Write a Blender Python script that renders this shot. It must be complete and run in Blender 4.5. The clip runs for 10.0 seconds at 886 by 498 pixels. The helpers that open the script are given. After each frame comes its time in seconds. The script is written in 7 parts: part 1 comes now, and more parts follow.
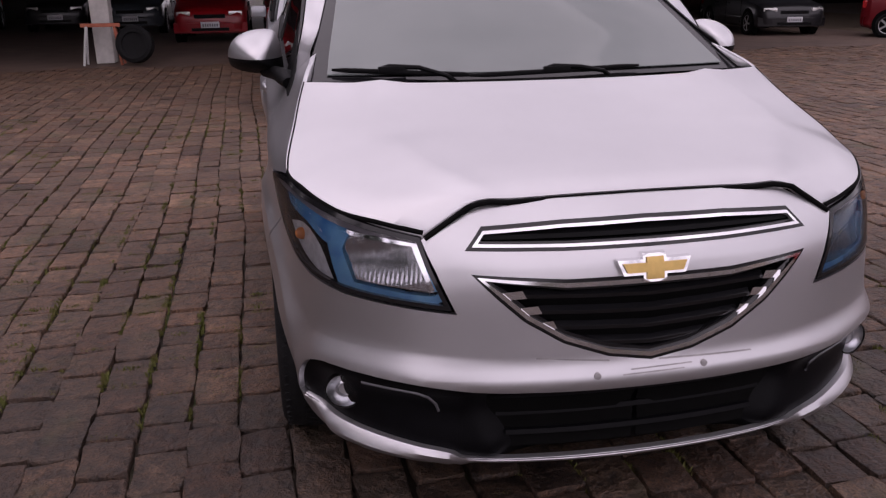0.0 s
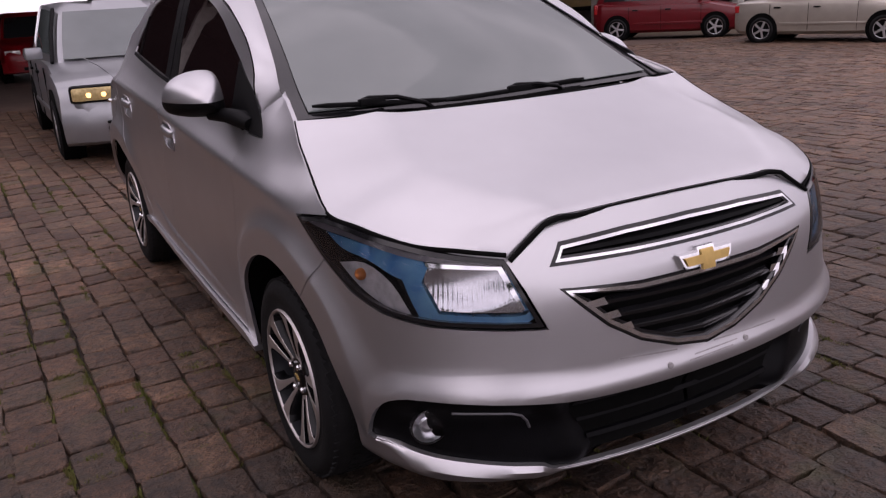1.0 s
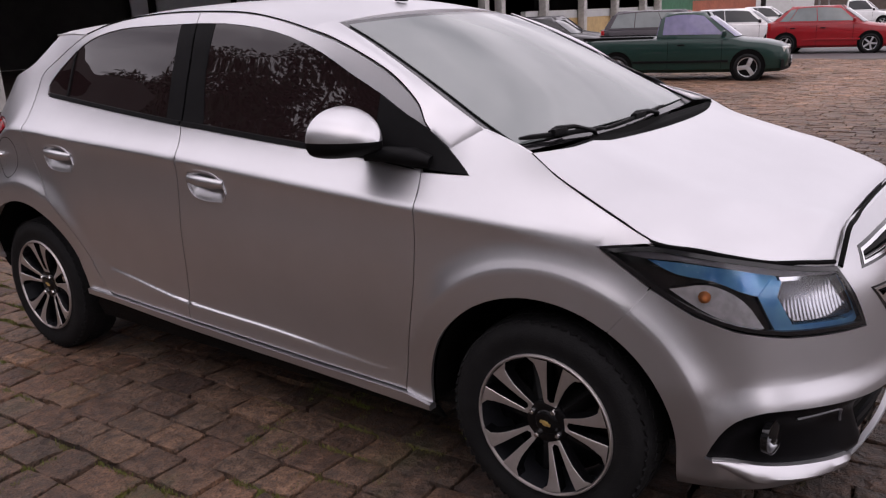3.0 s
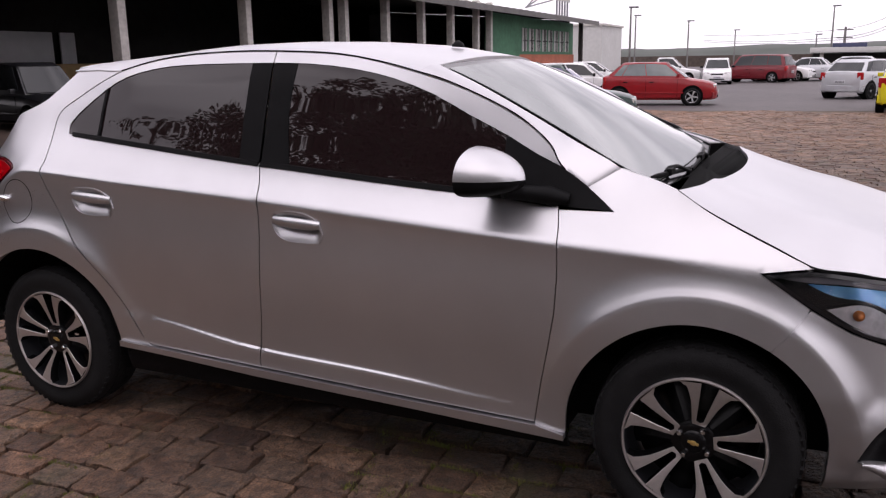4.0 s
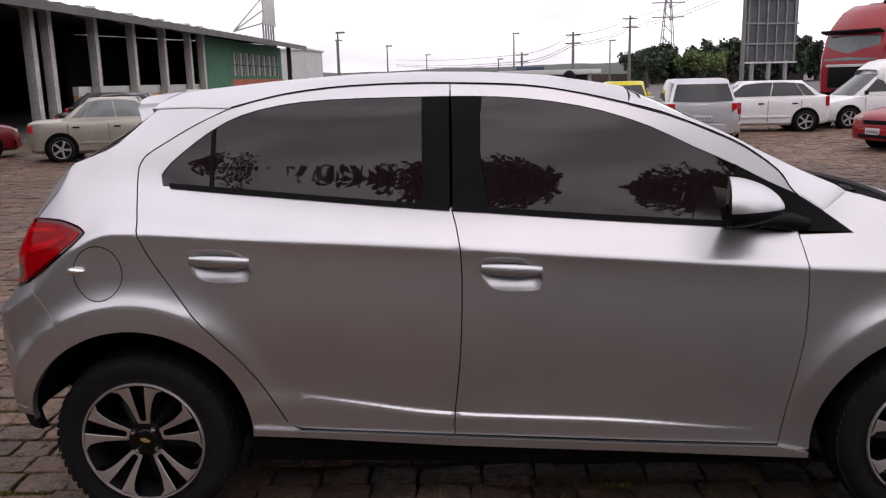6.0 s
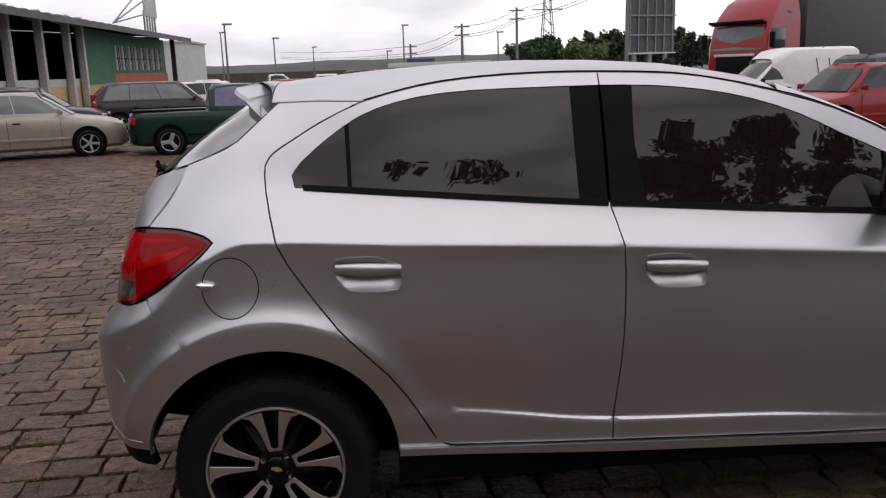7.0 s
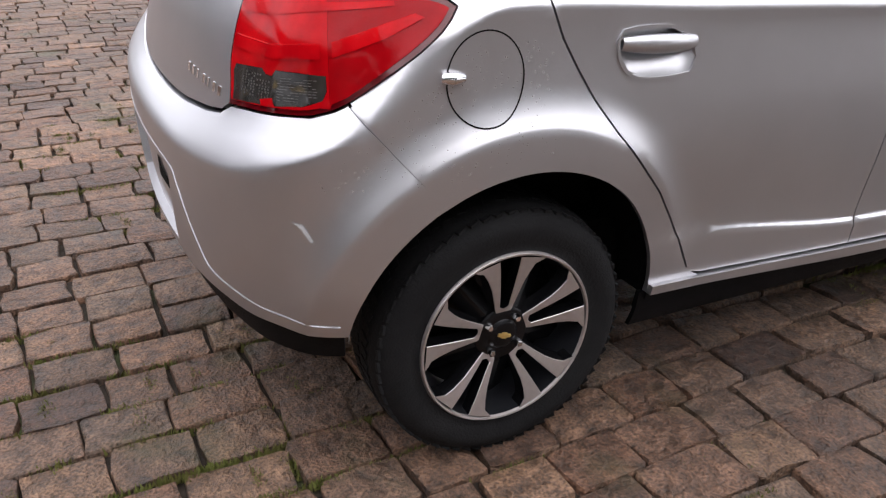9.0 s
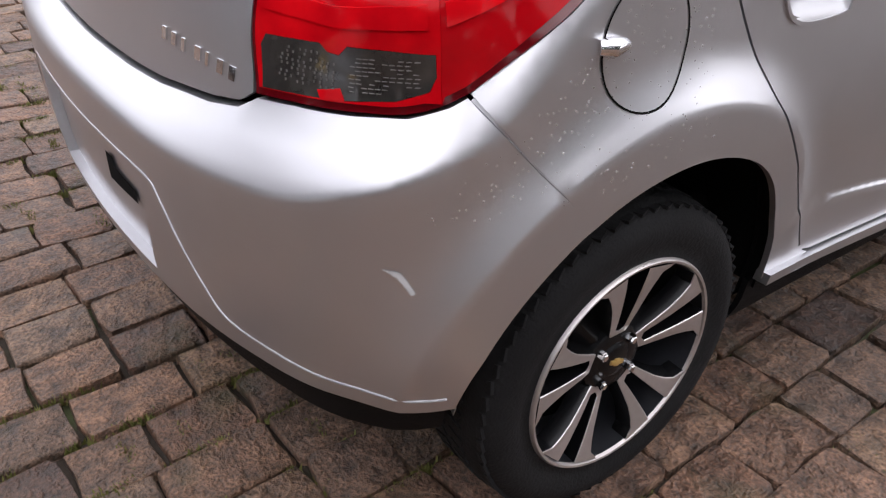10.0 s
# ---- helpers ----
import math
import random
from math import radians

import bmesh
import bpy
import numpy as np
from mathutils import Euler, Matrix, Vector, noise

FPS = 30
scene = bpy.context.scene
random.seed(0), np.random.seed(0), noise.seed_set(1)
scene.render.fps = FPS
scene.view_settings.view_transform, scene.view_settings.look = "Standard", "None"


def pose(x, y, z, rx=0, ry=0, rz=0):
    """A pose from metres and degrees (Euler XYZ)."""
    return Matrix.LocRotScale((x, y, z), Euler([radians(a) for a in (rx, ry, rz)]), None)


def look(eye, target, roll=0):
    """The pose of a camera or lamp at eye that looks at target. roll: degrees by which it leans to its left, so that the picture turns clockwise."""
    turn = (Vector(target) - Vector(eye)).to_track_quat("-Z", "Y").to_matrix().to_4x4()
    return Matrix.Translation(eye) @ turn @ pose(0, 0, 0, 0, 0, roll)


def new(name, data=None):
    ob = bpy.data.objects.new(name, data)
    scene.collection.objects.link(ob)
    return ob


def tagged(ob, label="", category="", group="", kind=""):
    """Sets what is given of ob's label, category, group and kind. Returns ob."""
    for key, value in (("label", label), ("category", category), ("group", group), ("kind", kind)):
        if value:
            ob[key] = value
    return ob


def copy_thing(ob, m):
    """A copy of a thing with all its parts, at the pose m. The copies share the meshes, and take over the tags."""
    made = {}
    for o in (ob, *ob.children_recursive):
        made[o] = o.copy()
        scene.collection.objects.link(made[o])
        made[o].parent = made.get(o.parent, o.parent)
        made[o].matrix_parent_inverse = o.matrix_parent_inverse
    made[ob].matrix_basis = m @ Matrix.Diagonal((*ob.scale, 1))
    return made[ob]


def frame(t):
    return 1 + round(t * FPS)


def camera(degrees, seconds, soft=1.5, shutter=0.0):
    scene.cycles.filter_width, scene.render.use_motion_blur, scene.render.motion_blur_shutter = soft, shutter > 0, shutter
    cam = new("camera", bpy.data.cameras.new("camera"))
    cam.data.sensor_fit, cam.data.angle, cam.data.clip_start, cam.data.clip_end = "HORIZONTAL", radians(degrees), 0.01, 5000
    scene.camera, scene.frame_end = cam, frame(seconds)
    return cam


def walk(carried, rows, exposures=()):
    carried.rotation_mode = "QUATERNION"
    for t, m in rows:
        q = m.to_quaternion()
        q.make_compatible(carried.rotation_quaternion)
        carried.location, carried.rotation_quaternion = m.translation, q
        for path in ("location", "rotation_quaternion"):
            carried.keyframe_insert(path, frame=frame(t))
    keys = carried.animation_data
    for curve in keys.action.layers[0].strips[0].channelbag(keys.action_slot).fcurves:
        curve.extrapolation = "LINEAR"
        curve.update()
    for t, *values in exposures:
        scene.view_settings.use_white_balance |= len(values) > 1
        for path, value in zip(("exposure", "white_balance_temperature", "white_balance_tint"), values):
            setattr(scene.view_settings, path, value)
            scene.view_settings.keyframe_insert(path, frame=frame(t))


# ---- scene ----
from mathutils import geometry
cam = camera(56.8, 10.0, soft=1.25)
PATH = [
    (0, (-0.795, -2.349, 1.301), (-0.427, -0.485, 0.675), -0.7),
    (0.5, (-1.17, -2.262, 1.333), (-0.5, -0.495, 0.679), -2.5),
    (1, (-1.466, -2.115, 1.341), (-0.558, -0.436, 0.744), -3.4),
    (1.5, (-1.763, -1.901, 1.344), (-0.699, -0.322, 0.732), -2.5),
    (2, (-2.032, -1.617, 1.339), (-0.746, -0.25, 0.646), -2.4),
    (2.5, (-2.299, -1.331, 1.378), (-0.846, -0.103, 0.76), -3.4),
    (3, (-2.606, -0.989, 1.38), (-1.056, 0.151, 0.836), -2.5),
    (4.3, (-3.208, -0.01, 1.412), (-1.382, 0.648, 0.928), -2.4),
    (4.5, (-3.251, 0.133, 1.448), (-1.412, 0.712, 0.916), -3.8),
    (5, (-3.351, 0.552, 1.461), (-1.469, 0.948, 0.911), -2.4),
    (5.2, (-3.376, 0.719, 1.461), (-1.477, 1.066, 0.939), -3.0),
    (6.3, (-3.242, 1.635, 1.449), (-1.288, 1.645, 1.022), -1.6),
    (6.5, (-3.2, 1.783, 1.47), (-1.259, 1.761, 0.989), -3.0),
    (7, (-3.119, 2.208, 1.462), (-1.174, 2.038, 1.029), -1.8),
    (7.5, (-2.955, 2.548, 1.406), (-1.055, 2.247, 0.862), -1.0),
    (8, (-2.709, 2.867, 1.338), (-0.866, 2.385, 0.728), -3.8),
    (8.5, (-2.448, 3.153, 1.267), (-0.73, 2.442, 0.53), -0.9),
    (9, (-2.119, 3.305, 1.254), (-0.507, 2.523, 0.364), 0.9),
    (9.5, (-1.808, 3.415, 1.223), (-0.275, 2.554, 0.27), 0.9),
    (10, (-1.512, 3.404, 1.203), (-0.154, 2.403, 0.129), 1.3),
]
walk(cam, [(t, look(eye, target, roll)) for t, eye, target, roll in PATH],
     exposures=[(0, 0.17, 6500, 34), (1.5, 0.17, 6500, 31), (2.5, 0.30, 6500, 26), (3, 0.44, 6500, 25), (4.5, 0.54, 6500, 24), (5, 0.54, 6500, 24), (6.5, 0.15, 6500, 19), (7.0, 0.03, 6500, 19), (7.5, 0.20, 6500, 18), (8.0, 0.47, 6500, 16), (8.5, 0.87, 6400, 14), (9.5, 1.50, 6250, 14), (10, 1.34, 6250, 15)])


# ---- world and light ----
world = bpy.data.worlds.new("sky")
scene.world = world
world.use_nodes = True
wn, wl = world.node_tree.nodes, world.node_tree.links
wn.clear()
w_out, w_bg = wn.new("ShaderNodeOutputWorld"), wn.new("ShaderNodeBackground")
w_sky, w_mix = wn.new("ShaderNodeTexSky"), wn.new("ShaderNodeMix")
w_co, w_map, w_noise, w_ramp = wn.new("ShaderNodeTexCoord"), wn.new("ShaderNodeMapping"), wn.new("ShaderNodeTexNoise"), wn.new("ShaderNodeValToRGB")
w_sky.sky_type, w_sky.sun_disc = "NISHITA", False
w_sky.sun_elevation, w_sky.sun_rotation = radians(52), radians(250)
w_sky.dust_density = 4.0
w_mix.data_type = "RGBA"
w_mix.inputs["Factor"].default_value = 0.93
w_map.inputs["Scale"].default_value = (1.0, 1.0, 3.2)
w_noise.inputs["Scale"].default_value, w_noise.inputs["Detail"].default_value = 2.6, 6.0
w_ramp.color_ramp.elements[0].position, w_ramp.color_ramp.elements[1].position = 0.36, 0.62
w_ramp.color_ramp.elements[0].color = (5.9, 5.9, 6.15, 1)
w_ramp.color_ramp.elements[1].color = (12.3, 12.25, 12.4, 1)
wl.new(w_co.outputs["Generated"], w_map.inputs["Vector"])
wl.new(w_map.outputs["Vector"], w_noise.inputs["Vector"])
wl.new(w_noise.outputs["Fac"], w_ramp.inputs["Fac"])
wl.new(w_sky.outputs["Color"], w_mix.inputs["A"])
wl.new(w_ramp.outputs["Color"], w_mix.inputs["B"])
wl.new(w_mix.outputs["Result"], w_bg.inputs["Color"])
w_bg.inputs["Strength"].default_value = 0.10
wl.new(w_bg.outputs["Background"], w_out.inputs["Surface"])
sun = new("sun", bpy.data.lights.new("sun", "SUN"))
sun.data.energy, sun.data.angle, sun.data.color = 0.55, radians(135), (1.0, 0.97, 0.93)
sun.matrix_world = look((-12, -6, 22), (0, 0, 0))


# ---- materials ----
def material(name, base, rough=0.6, metal=0.0, vary=0.12, scale=18.0, bump=0.0, bump_scale=60.0, coat=0.0, second=None, spec=0.5, rough_vary=0.0):
    """Principled surface with two-scale colour variation and optional fine relief."""
    m = bpy.data.materials.new(name)
    m.use_nodes = True
    n, l = m.node_tree.nodes, m.node_tree.links
    b = n["Principled BSDF"]
    b.inputs["Roughness"].default_value, b.inputs["Metallic"].default_value = rough, metal
    b.inputs["Coat Weight"].default_value, b.inputs["Coat Roughness"].default_value = coat, 0.04
    b.inputs["Specular IOR Level"].default_value = spec
    co = n.new("ShaderNodeTexCoord")
    if vary > 0:
        big, small, mul, ramp = n.new("ShaderNodeTexNoise"), n.new("ShaderNodeTexNoise"), n.new("ShaderNodeMath"), n.new("ShaderNodeMix")
        big.inputs["Scale"].default_value, small.inputs["Scale"].default_value = scale * 0.12, scale
        big.inputs["Detail"].default_value = small.inputs["Detail"].default_value = 4.0
        mul.operation = "ADD"
        l.new(co.outputs["Object"], big.inputs["Vector"])
        l.new(co.outputs["Object"], small.inputs["Vector"])
        l.new(big.outputs["Fac"], mul.inputs[0])
        l.new(small.outputs["Fac"], mul.inputs[1])
        half = n.new("ShaderNodeMath")
        half.operation, half.inputs[1].default_value = "MULTIPLY", 0.5
        l.new(mul.outputs[0], half.inputs[0])
        ramp.data_type = "RGBA"
        lo = second or tuple(c * (1 - vary) for c in base)
        hi = base if second else tuple(min(1, c * (1 + vary)) for c in base)
        ramp.inputs["A"].default_value, ramp.inputs["B"].default_value = (*lo, 1), (*hi, 1)
        span = n.new("ShaderNodeMapRange")
        span.inputs["From Min"].default_value, span.inputs["From Max"].default_value = 0.36, 0.64
        l.new(half.outputs[0], span.inputs["Value"])
        l.new(span.outputs["Result"], ramp.inputs["Factor"])
        l.new(ramp.outputs["Result"], b.inputs["Base Color"])
        if rough_vary:
            rr = n.new("ShaderNodeMapRange")
            rr.inputs["From Min"].default_value, rr.inputs["From Max"].default_value = 0.35, 0.65
            rr.inputs["To Min"].default_value, rr.inputs["To Max"].default_value = rough - rough_vary, rough + rough_vary
            l.new(big.outputs["Fac"], rr.inputs["Value"])
            l.new(rr.outputs["Result"], b.inputs["Roughness"])
    else:
        b.inputs["Base Color"].default_value = (*base, 1)
    if bump > 0:
        t, k = n.new("ShaderNodeTexNoise"), n.new("ShaderNodeBump")
        t.inputs["Scale"].default_value, t.inputs["Detail"].default_value = bump_scale, 5.0
        k.inputs["Strength"].default_value, k.inputs["Distance"].default_value = bump, 0.01
        l.new(co.outputs["Object"], t.inputs["Vector"])
        l.new(t.outputs["Fac"], k.inputs["Height"])
        l.new(k.outputs["Normal"], b.inputs["Normal"])
    return m


def clear_glass(name, tint, see=0.9, rough=0.02):
    """Thin pane: mostly see-through with a glossy face."""
    m = bpy.data.materials.new(name)
    m.use_nodes = True
    n, l = m.node_tree.nodes, m.node_tree.links
    n.clear()
    out, mix, tr, gl, fr = (n.new("ShaderNode" + k) for k in ("OutputMaterial", "MixShader", "BsdfTransparent", "BsdfGlossy", "Fresnel"))
    tr.inputs["Color"].default_value = (*[c * see for c in tint], 1)
    gl.inputs["Roughness"].default_value = rough
    fr.inputs["IOR"].default_value = 1.5
    l.new(fr.outputs["Fac"], mix.inputs["Fac"])
    l.new(tr.outputs["BSDF"], mix.inputs[1])
    l.new(gl.outputs["BSDF"], mix.inputs[2])
    l.new(mix.outputs["Shader"], out.inputs["Surface"])
    return m


SILVER = material("silver_paint", (0.562, 0.559, 0.576), 0.345, 0.92, 0.03, 6.0, 0.0, coat=0.16, rough_vary=0.015)
BLACK_PLASTIC = material("black_plastic", (0.0045, 0.0045, 0.005), 0.55, 0, 0.25, 30, 0.15, 300, spec=0.10)
GLOSS_BLACK = material("gloss_black", (0.008, 0.008, 0.009), 0.12, 0, 0.1, 20)
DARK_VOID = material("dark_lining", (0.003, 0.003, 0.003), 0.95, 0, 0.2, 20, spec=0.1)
RUBBER = material("tyre_rubber", (0.011, 0.011, 0.0115), 0.75, 0, 0.35, 25, 0.25, 180, second=(0.006, 0.006, 0.0065), spec=0.18)
INTAKE_BLACK = material("satin_black_plastic", (0.0032, 0.0032, 0.004), 0.42, 0, 0.25, 25, 0.08, 260, spec=0.10)
CREASE_GLINT = material("crease_glint", (0.10, 0.10, 0.11), 0.35, 0, 0.1, 40)
MACHINED = material("machined_alloy", (0.54, 0.505, 0.49), 0.44, 0.88, 0.06, 80)
BARREL = material("dark_rim_barrel", (0.022, 0.023, 0.027), 0.30, 0.5, 0.2, 30)
RIM_BLACK = material("rim_black", (0.0035, 0.0035, 0.004), 0.25, 0, 0.2, 30, spec=0.25)
CHROME = material("chrome", (0.82, 0.82, 0.83), 0.08, 1.0, 0.0)
GOLD = material("gold_enamel", (0.62, 0.42, 0.14), 0.35, 0.6, 0.1, 60)
TINTED = material("tinted_glass", (0.014, 0.0078, 0.0084), 0.015, 0, 0.0, spec=0.52)
SCREEN = material("windscreen_glass", (0.130, 0.150, 0.145), 0.03, 0, 0.08, 2.5, spec=0.75)
REAR_GLASS = material("rear_glass", (0.024, 0.024, 0.028), 0.04, 0, 0.1, 3, spec=0.32)
BLUE_TRIM = material("blue_lamp_trim", (0.030, 0.17, 0.46), 0.20, 0.55, 0.35, 16, coat=0.6, second=(0.20, 0.46, 0.66))
LAMP_SILVER = material("lamp_reflector", (0.58, 0.58, 0.60), 0.18, 1.0, 0.06, 60)
AMBER = material("amber_bulb", (0.50, 0.17, 0.05), 0.15, 0, 0.1, 40)
LENS = clear_glass("lamp_lens", (0.97, 0.98, 1.0), 0.96)
RED_LENS = material("red_lens", (0.55, 0.003, 0.006), 0.12, 0, 0.18, 22, coat=0.05, second=(0.33, 0.001, 0.004), spec=0.14)
RIM_RED = material("dark_red_lens_rim", (0.085, 0.001, 0.003), 0.12, 0, 0.1, 22, coat=0.2)
RED_DEEP = material("deep_red_lens", (0.36, 0.002, 0.005), 0.12, 0, 0.15, 16, coat=0.05, second=(0.24, 0.001, 0.003), spec=0.14)
PRISM = material("lens_prism", (0.15, 0.145, 0.14), 0.18, 0.2, 0.3, 200)
SMOKE_LENS = material("smoked_lens", (0.042, 0.038, 0.034), 0.10, 0, 0.4, 40, coat=0.5, second=(0.016, 0.014, 0.013))
GREY_MARK = material("scuffed_primer", (0.32, 0.31, 0.31), 0.6, 0, 0.2, 80)


# ---- mesh helpers ----
def mesh_object(name, bm, mat, parent=None, label="", sharp=38):
    me = bpy.data.meshes.new(name)
    bm.to_mesh(me)
    bm.free()
    for m in (mat if isinstance(mat, (list, tuple)) else [mat]):
        me.materials.append(m)
    me.shade_smooth()
    if sharp:
        me.set_sharp_from_angle(angle=radians(sharp))
    ob = new(name, me)
    if parent:
        ob.parent = parent
    if label:
        tagged(ob, label)
    return ob


def part(name, bm, mat, parent, label="", sharp=38):
    return mesh_object(name, bm, mat, parent, label, sharp)


def thing(name, label, category, m=None, group="", kind=""):
    ob = new(name)
    ob.empty_display_size = 0.1
    if m is not None:
        ob.matrix_basis = m
    return tagged(ob, label, category, group, kind)


def flip_x(bm, flip=True):
    for v in bm.verts:
        v.co.x = -v.co.x
    bmesh.ops.reverse_faces(bm, faces=bm.faces)
    return bm


def box(bm, c, size, rot=None, bevel=0.0):
    """Adds a box, its edges bevelled if asked."""
    m = Matrix.Translation(c) @ (rot or Matrix()) @ Matrix.Diagonal((*size, 1))
    r = bmesh.ops.create_cube(bm, size=1, matrix=m)
    if bevel:
        es = list({e for v in r["verts"] for e in v.link_edges})
        bmesh.ops.bevel(bm, geom=es, offset=bevel, segments=2, profile=0.6, affect="EDGES")
    return bm


def lathe(profile, n=48, axis="x", closed=False):
    """Surface of revolution: profile of (along, radius)."""
    bm = bmesh.new()
    rings = []
    for a, r in profile:
        ring = []
        for k in range(n):
            t = 2 * math.pi * k / n
            ring.append(bm.verts.new((a, r * math.sin(t), r * math.cos(t)) if axis == "x" else (r * math.cos(t), r * math.sin(t), a)))
        rings.append(ring)
    pairs = list(zip(rings, rings[1:]))
    if closed:
        pairs.append((rings[-1], rings[0]))
    for p, q in pairs:
        for k in range(n):
            bm.faces.new((p[k], p[(k + 1) % n], q[(k + 1) % n], q[k]))
    bmesh.ops.recalc_face_normals(bm, faces=bm.faces)
    return bm


def tube(points, radius, n=8, bm=None, flat=1.0):
    """Bar along a polyline."""
    bm = bm or bmesh.new()
    pts = [Vector(p) for p in points]
    rad = radius if isinstance(radius, (list, tuple)) else [radius] * len(pts)
    rings = []
    for i, p in enumerate(pts):
        d = (pts[min(i + 1, len(pts) - 1)] - pts[max(i - 1, 0)]).normalized()
        a = d.cross(Vector((0, 0, 1)) if abs(d.z) < 0.9 else Vector((1, 0, 0))).normalized()
        b = a.cross(d)
        rings.append([bm.verts.new(p + rad[i] * (math.cos(2 * math.pi * k / n) * a + flat * math.sin(2 * math.pi * k / n) * b)) for k in range(n)])
    for p, q in zip(rings, rings[1:]):
        for k in range(n):
            bm.faces.new((p[k], p[(k + 1) % n], q[(k + 1) % n], q[k]))
    bm.faces.new(rings[0][::-1])
    bm.faces.new(rings[-1])
    return bm


def resample(loop, step):
    out = []
    for a, b in zip(loop, loop[1:] + loop[:1]):
        k = max(1, int(round(math.dist(a, b) / step)))
        out += [(a[0] + (b[0] - a[0]) * i / k, a[1] + (b[1] - a[1]) * i / k) for i in range(k)]
    return out


def inside(p, loop):
    c = False
    for (x0, y0), (x1, y1) in zip(loop, loop[1:] + loop[:1]):
        if (y0 > p[1]) != (y1 > p[1]) and p[0] < (x1 - x0) * (p[1] - y0) / (y1 - y0) + x0:
            c = not c
    return c


def shrink(loop, d):
    """Loop moved inwards by d."""
    area = sum(a[0] * b[1] - b[0] * a[1] for a, b in zip(loop, loop[1:] + loop[:1]))
    sg = 1 if area > 0 else -1
    out = []
    for i in range(len(loop)):
        a, b, c = loop[i - 1], loop[i], loop[(i + 1) % len(loop)]
        d1, d2 = Vector((b[0] - a[0], b[1] - a[1])), Vector((c[0] - b[0], c[1] - b[1]))
        if d1.length < 1e-6 or d2.length < 1e-6:
            out.append(b)
            continue
        d1.normalize(), d2.normalize()
        n1, n2 = Vector((-d1.y, d1.x)) * sg, Vector((-d2.y, d2.x)) * sg
        m = n1 + n2
        k = d / max(0.35, m.length_squared / 2)
        out.append((b[0] + m.x * k, b[1] + m.y * k))
    return out


def smooth_loop(loop, n=3, corner=38):
    """Rounds a loop but keeps its sharp corners."""
    out = []
    L = len(loop)
    for i in range(L):
        a, b, c, d = (np.array(loop[(i + j - 1) % L], float) for j in range(4))

        def sharp(p, q, r):
            u, v = q - p, r - q
            return math.degrees(math.acos(max(-1, min(1, float(u @ v) / (np.linalg.norm(u) * np.linalg.norm(v) + 1e-9))))) > corner
        mb = (c - b) if sharp(a, b, c) else (c - a) / 2
        mc = (c - b) if sharp(b, c, d) else (d - b) / 2
        for k in range(n):
            t = k / n
            q = (2 * t ** 3 - 3 * t * t + 1) * b + (t ** 3 - 2 * t * t + t) * mb + (3 * t * t - 2 * t ** 3) * c + (t ** 3 - t * t) * mc
            out.append((float(q[0]), float(q[1])))
    return out


def level_points(loop, ds=0.035):
    """Grid of points that follow the body's level lines."""
    s0, s1 = min(p[0] for p in loop), max(p[0] for p in loop)
    ds = 0.0175 if s0 > 1.9 else ds
    z0, z1 = min(p[1] for p in loop), max(p[1] for p in loop)
    pts = []
    for i in range(int(math.floor(s0 / ds)), int(math.ceil(s1 / ds)) + 1):
        zs = hermite(i * ds, _cs, _cz)
        for q in (0, 0.5, 1, 1.5, 1.9, 2, 2.3, 2.6, 3, 3.03, 3.08, 3.2, 3.5, 4, 4.5, 4.85, 5, 5.4, 5.8, 6, 6.15, 6.5, 7, 7.5, 8, 8.5, 9, 9.5, 10, 10.5, 11):
            z = float(np.interp(q, range(12), zs))
            if z0 < z < z1:
                pts.append((i * ds, z))
        if z1 > 0.62:
            pts += [(i * ds, z) for z in (0.52, 0.78) if z0 < z < z1]
        if i * ds < -0.36:
            pts += [(i * ds, z) for z in (0.425, 0.455, 0.47, 0.485, 0.50) if z0 < z < z1]
    for c, zc in ((0.0, 0.30), (2.515, 0.33)):
        pts = [p for p in pts if math.hypot(p[0] - c, p[1] - zc) > 0.538 or p[1] < 0.25]
        for r in (0.385, 0.41, 0.432, 0.446, 0.452, 0.466, 0.482, 0.50, 0.515, 0.53):
            for k in range(-4, 76):
                p = (c + r * math.cos(math.pi * k / 72), zc + r * math.sin(math.pi * k / 72))
                if s0 < p[0] < s1 and z0 < p[1] < z1:
                    pts.append(p)
    return pts


def even_points(loop, d):
    u0, u1 = min(p[0] for p in loop), max(p[0] for p in loop)
    v0, v1 = min(p[1] for p in loop), max(p[1] for p in loop)
    return [(u0 + (i + 0.5 * (j % 2)) * d, v0 + j * d) for j in range(1, int((v1 - v0) / d) + 1) for i in range(int((u1 - u0) / d) + 2)]


